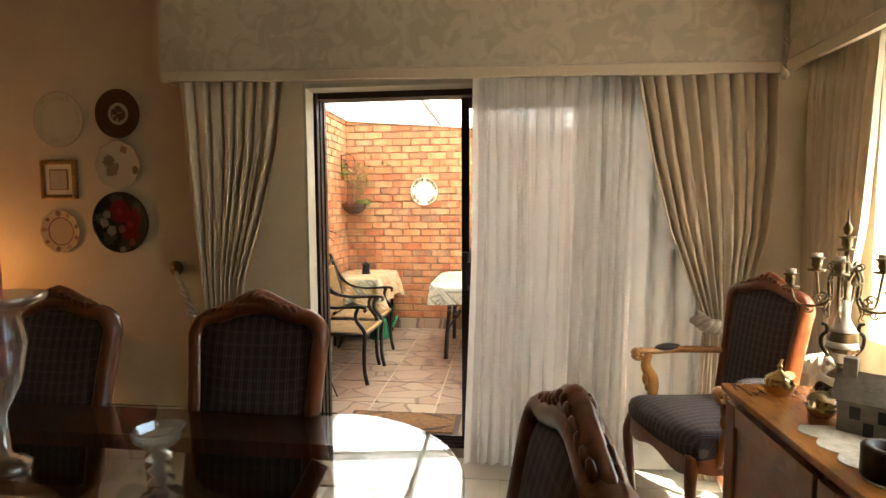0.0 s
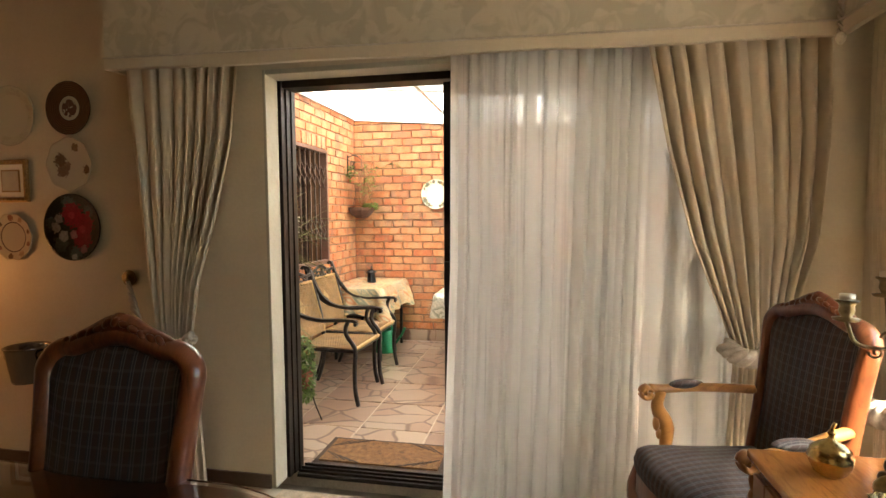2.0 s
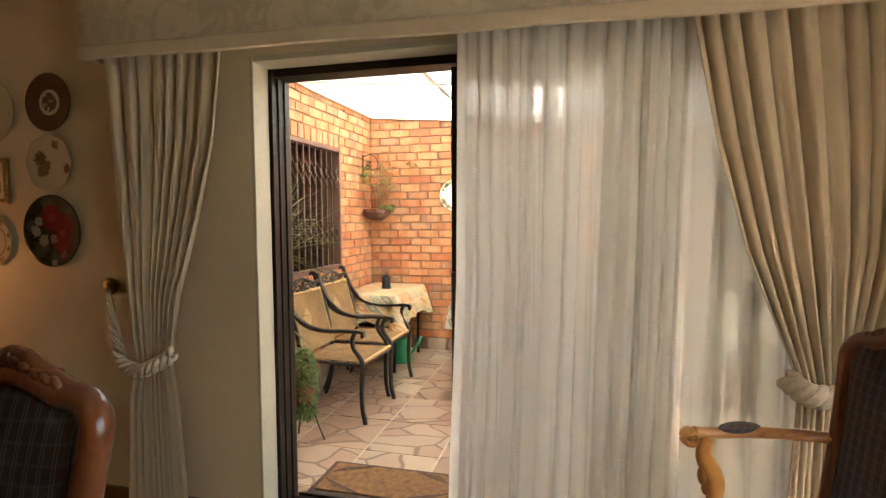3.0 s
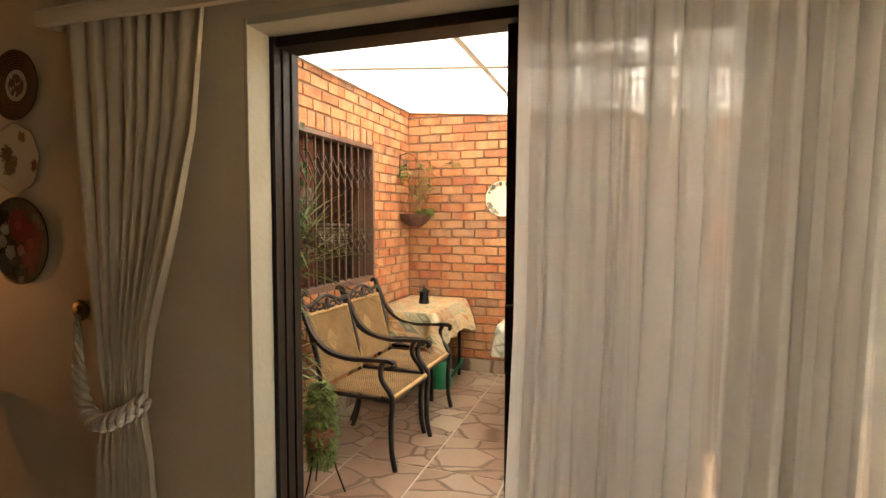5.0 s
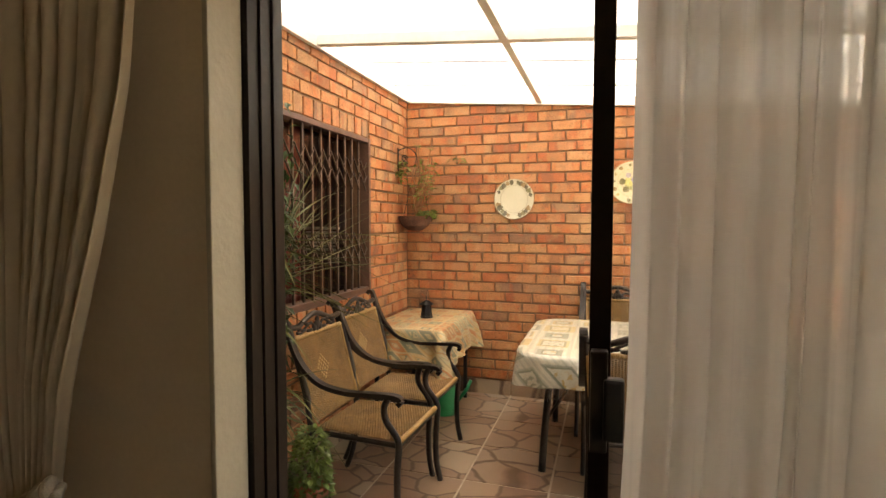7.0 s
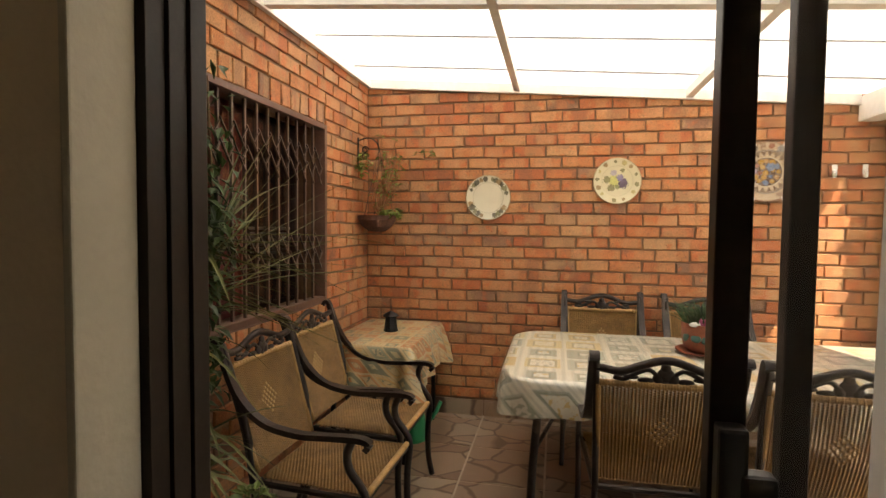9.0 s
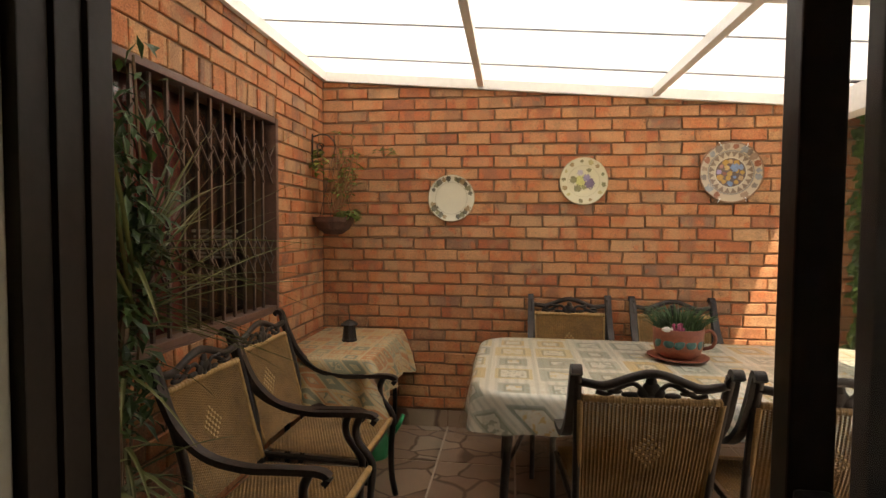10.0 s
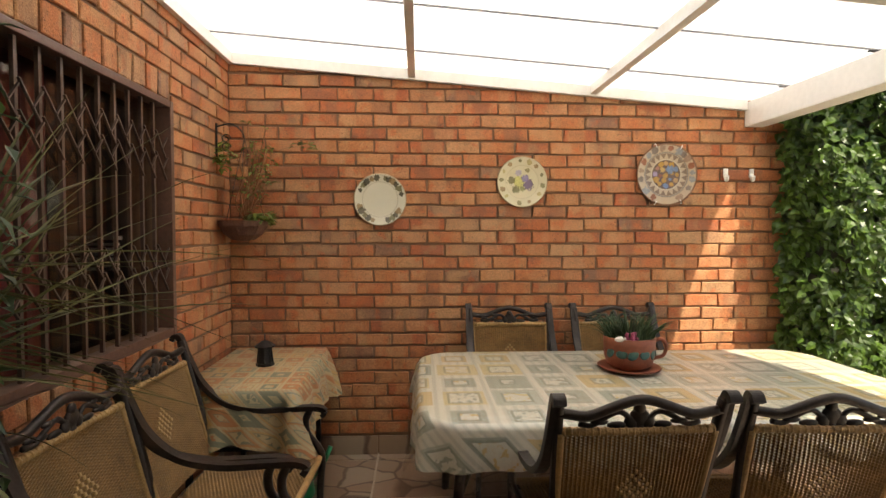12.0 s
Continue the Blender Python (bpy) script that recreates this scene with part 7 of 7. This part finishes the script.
tieback("braided cream cloth tieback from a wall rosette", [(-1.862, 3.232, 1.105), (-1.785, 3.175, 1.015), (-1.71, 3.12, 0.905), (-1.635, 3.085, 0.80), (-1.535, 3.07, 0.765), (-1.44, 3.08, 0.80), (-1.39, 3.13, 0.845)], 0.018, 6)
tieback("braided cream cloth tieback round the corner curtain", [(1.46, 3.18, 1.02), (1.38, 3.10, 0.93), (1.28, 3.09, 0.87), (1.18, 3.085, 0.865), (1.13, 3.14, 0.90)], 0.022, 4)
tieback("braided cream cloth tieback round the window curtain", [(1.64, 3.00, 0.95), (1.52, 2.96, 0.83), (1.50, 2.85, 0.77), (1.51, 2.74, 0.775), (1.56, 2.67, 0.82)], 0.026, 4)
ro = thing("tieback_rosette", "turned wooden rosette holding the curtain cord", "wall hook", at=pose(-1.872, WALL_IN, 1.125, 90, 0, 0))
part("disc", lathe(bmesh.new(), [(0, 0.0), (0.032, 0.0), (0.043, 0.010), (0.045, 0.018), (0.037, 0.024), (0.027, 0.020), (0.018, 0.028), (0, 0.033)], 24), OLD_BRASS, ro, smooth=True)

rug = thing("rug", "beige short-pile rug on the tiles inside the door", "rug")
part("rug_top", boxed(-0.98, -0.20, 2.86, 3.245, 0.001, 0.014, 0.004), RUG, rug)

# window frame of the side window
we = thing("window_2", "white framed window behind the sideboard", "window", kind="structure")
for y in (WY0, (WY0 + WY1) / 2 - 0.02, WY1 - 0.04):
    part("window_frame", boxed(1.80, 1.85, y, y + 0.04, WZ0, WZ1, 0.003), WHITE_STEEL, we)
for z in (WZ0, WZ1 - 0.04):
    part("window_frame", boxed(1.801, 1.849, WY0 + 0.041, WY1 - 0.041, z, z + 0.04, 0.003), WHITE_STEEL, we)
gp = part("pane", boxed(1.823, 1.827, WY0 + 0.03, WY1 - 0.03, WZ0 + 0.03, WZ1 - 0.03), GLASS, we)
gp.visible_shadow = False

# ---- pieces of walls and floors ----
BL, BH, BJ, BD = 0.222, 0.073, 0.012, 0.030     # brick length, height, joint, depth shown


def brick_mesh(w, h, seed, axis):
    """A face brick with worn edges: front at 0, pushed back into the wall. axis: the wall's normal, 'y' or 'x'."""
    rng = random.Random(seed)
    c = 0.004
    j = lambda: rng.uniform(-0.0042, 0.0042)
    outer = [(j(), j()), (w + j(), j()), (w + j(), h + j()), (j(), h + j())]
    vs, fs = [], []
    for a, b in outer:
        vs.append((a, 0.025, b))
    for a, b in outer:
        vs.append((a, c, b))
    for (a, b), (sa, sb) in zip(outer, ((1, 1), (-1, 1), (-1, -1), (1, -1))):
        vs.append((a + sa * c, rng.uniform(-0.0022, 0.0022), b + sb * c))
    for k in range(4):
        n = (k + 1) % 4
        fs.append((k, n, 4 + n, 4 + k))
        fs.append((4 + k, 4 + n, 8 + n, 8 + k))
    fs.append((8, 9, 10, 11))
    if axis == "x":
        vs = [(-b, a, z) for a, b, z in vs]
    return vs, fs


def face_uv(me, coords):
    """Each brick's own (along, up) coordinates, for its kiln marks."""
    layer = me.uv_layers.new(name="UVMap")
    for loop in me.loops:
        layer.data[loop.index].uv = coords[loop.vertex_index]


def own_uv(v, w, h, axis):
    k = 0 if axis == "y" else 1
    return [(q[k] / w, q[2] / h) for q in v]


def brick_places(length, height, holes):
    """Running bond: (start, width, bottom) of each brick, cut at ends and at the holes (a0, a1, z0, z1)."""
    out = []
    for row in range(int(height / (BH + BJ)) + 1):
        z = row * (BH + BJ)
        a = -((row % 2) * (BL + BJ) / 2) - (0.03 if row % 5 == 3 else 0.0)
        while a < length:
            cuts = [(max(a, 0.0), min(a + BL, length))]
            for h0, h1, z0, z1 in holes:
                if z + BH > z0 and z < z1:
                    cuts = [(p, q) for s, e in cuts for p, q in ((s, min(e, h0)), (max(s, h1), e)) if q > p]
            out += [(p, q - p, z) for p, q in cuts if q - p > 0.025]
            a += BL + BJ
    return out


def lay_bricks(wall, origin, axis, places, parts_near, label):
    """The bricks nearest the walk are objects of their own; the rest is one joined part."""
    ranked = sorted(places, key=parts_near)
    shared = {}
    rest_v, rest_f, rest_uv = [], [], []
    for n, (a, w, z) in enumerate(ranked):
        key = (round(w, 2), (n * 7) % 6 if abs(w - BL) < 0.005 else 0)
        if n < 298:
            if key not in shared:
                me = bpy.data.meshes.new("brick")
                v, f = brick_mesh(w, BH, len(shared) + 3, axis)
                me.from_pydata(v, [], f)
                face_uv(me, own_uv(v, w, BH, axis))
                me.materials.append(BRICK)
                shared[key] = me
            ob = new("brick", shared[key])
            ob.parent = wall
            d = random.uniform(-0.002, 0.0015)
            ob.location = (origin[0] + a, origin[1] + d, z) if axis == "y" else (origin[0] + d, origin[1] + a, z)
        else:
            v, f = brick_mesh(w, BH, n, axis)
            base = len(rest_v)
            rest_uv += own_uv(v, w, BH, axis)
            rest_v += [(x + origin[0] + a, y + origin[1], q + z) if axis == "y" else (x + origin[0], y + origin[1] + a, q + z) for x, y, q in v]
            rest_f += [tuple(i + base for i in face) for face in f]
    me = bpy.data.meshes.new("bricks_beyond")
    me.from_pydata(rest_v, [], rest_f)
    face_uv(me, rest_uv)
    me.materials.append(BRICK_REST)
    ob = new("bricks_beyond", me)
    ob.parent = wall
    tagged(ob, label, kind="stuff")


random.seed(4)
z_start = 0.14
lay_bricks(wall_far, (SIDE, FAR, 0), "y", [(a, w, z + z_start) for a, w, z in brick_places(1.95 - SIDE, 2.62, [])],
           lambda b: math.hypot(b[0] - 1.3, (b[2] - 1.55) * 1.15), "face bricks of the far wall")
lay_bricks(wall_side, (SIDE, WALL_OUT, 0), "x", [(a, w, z + 0.055) for a, w, z in brick_places(FAR - WALL_OUT - 0.002, 2.62, [(W0 - WALL_OUT, W1 - WALL_OUT, WB - 0.085, WT + 0.055)])],
           lambda b: math.hypot((b[0] - 2.4) * 0.8, b[2] - 1.7), "face bricks of the side wall")
# header course under and over the window
for z, tall, sunk in ((WB - 0.083, BH, -0.008), (WT + 0.008, 0.115, 0.0)):
    y = W0
    while y < W1 - 0.05:
        v, f = brick_mesh(0.098, tall, int(y * 100), "x")
        me = bpy.data.meshes.new("sill_brick")
        me.from_pydata(v, [], f)
        face_uv(me, own_uv(v, 0.098, tall, "x"))
        me.materials.append(BRICK)
        ob = new("sill_brick", me)
        ob.parent = wall_side
        ob.location = (SIDE - sunk, y, z)
        y += 0.11


def tile_mesh(w, d, h, bevel):
    vs = [(0, 0, -h), (w, 0, -h), (w, d, -h), (0, d, -h), (0, 0, -bevel), (w, 0, -bevel), (w, d, -bevel), (0, d, -bevel),
          (bevel, bevel, 0), (w - bevel, bevel, 0), (w - bevel, d - bevel, 0), (bevel, d - bevel, 0)]
    fs = [(k, (k + 1) % 4, 4 + (k + 1) % 4, 4 + k) for k in range(4)] + [(4 + k, 4 + (k + 1) % 4, 8 + (k + 1) % 4, 8 + k) for k in range(4)] + [(8, 9, 10, 11)]
    me = bpy.data.meshes.new("tile")
    me.from_pydata(vs, [], fs)
    return me


def lay_tiles(parent, x0, x1, y0, y1, px, py, size, joint, material, bevel):
    """Square tiles in a grid that has joints at px and py, cut at the edges of the area."""
    shared = {}
    gx = px - math.ceil((px - x0) / size) * size
    while gx < x1:
        gy = py - math.ceil((py - y0) / size) * size
        while gy < y1:
            a0, a1 = max(gx + joint / 2, x0), min(gx + size - joint / 2, x1)
            b0, b1 = max(gy + joint / 2, y0), min(gy + size - joint / 2, y1)
            if a1 - a0 > 0.02 and b1 - b0 > 0.02:
                key = (round(a1 - a0, 3), round(b1 - b0, 3))
                if key not in shared:
                    shared[key] = tile_mesh(a1 - a0, b1 - b0, 0.004, bevel)
                    shared[key].materials.append(material)
                ob = new("tile", shared[key])
                ob.parent = parent
                ob.location = (a0, b0, random.uniform(-0.0006, 0.0))
            gy += size
        gx += size


lay_tiles(patio, SIDE, 2.6, WALL_OUT + 0.012, FAR - 0.001, -0.872, 6.08, 0.49, 0.012, FLAG, 0.0015)
lay_tiles(floor, LEFT_IN, RIGHT_IN, BACK, WALL_IN - 0.002, 0.10, 3.05, 0.45, 0.005, FLOOR_TILE, 0.001)
# tile skirting along the brick walls
x = SIDE + 0.010
for k in range(8):
    x1 = min(-0.872 + 0.49 * (k - 1) - 0.004, 2.0)
    if x1 - x > 0.03:
        ob = mesh_object("skirting_tile", boxed(x, x1, FAR - 0.009, FAR, 0.0, 0.125, 0.002), FLAG, wall_far)
    x = max(x, x1 + 0.008)
y = WALL_OUT + 0.02
while y < FAR - 0.05:
    mesh_object("skirting_tile", boxed(SIDE, SIDE + 0.009, y, min(y + 0.482, FAR - 0.010), 0.0, 0.125, 0.002), FLAG, wall_side)
    y += 0.49
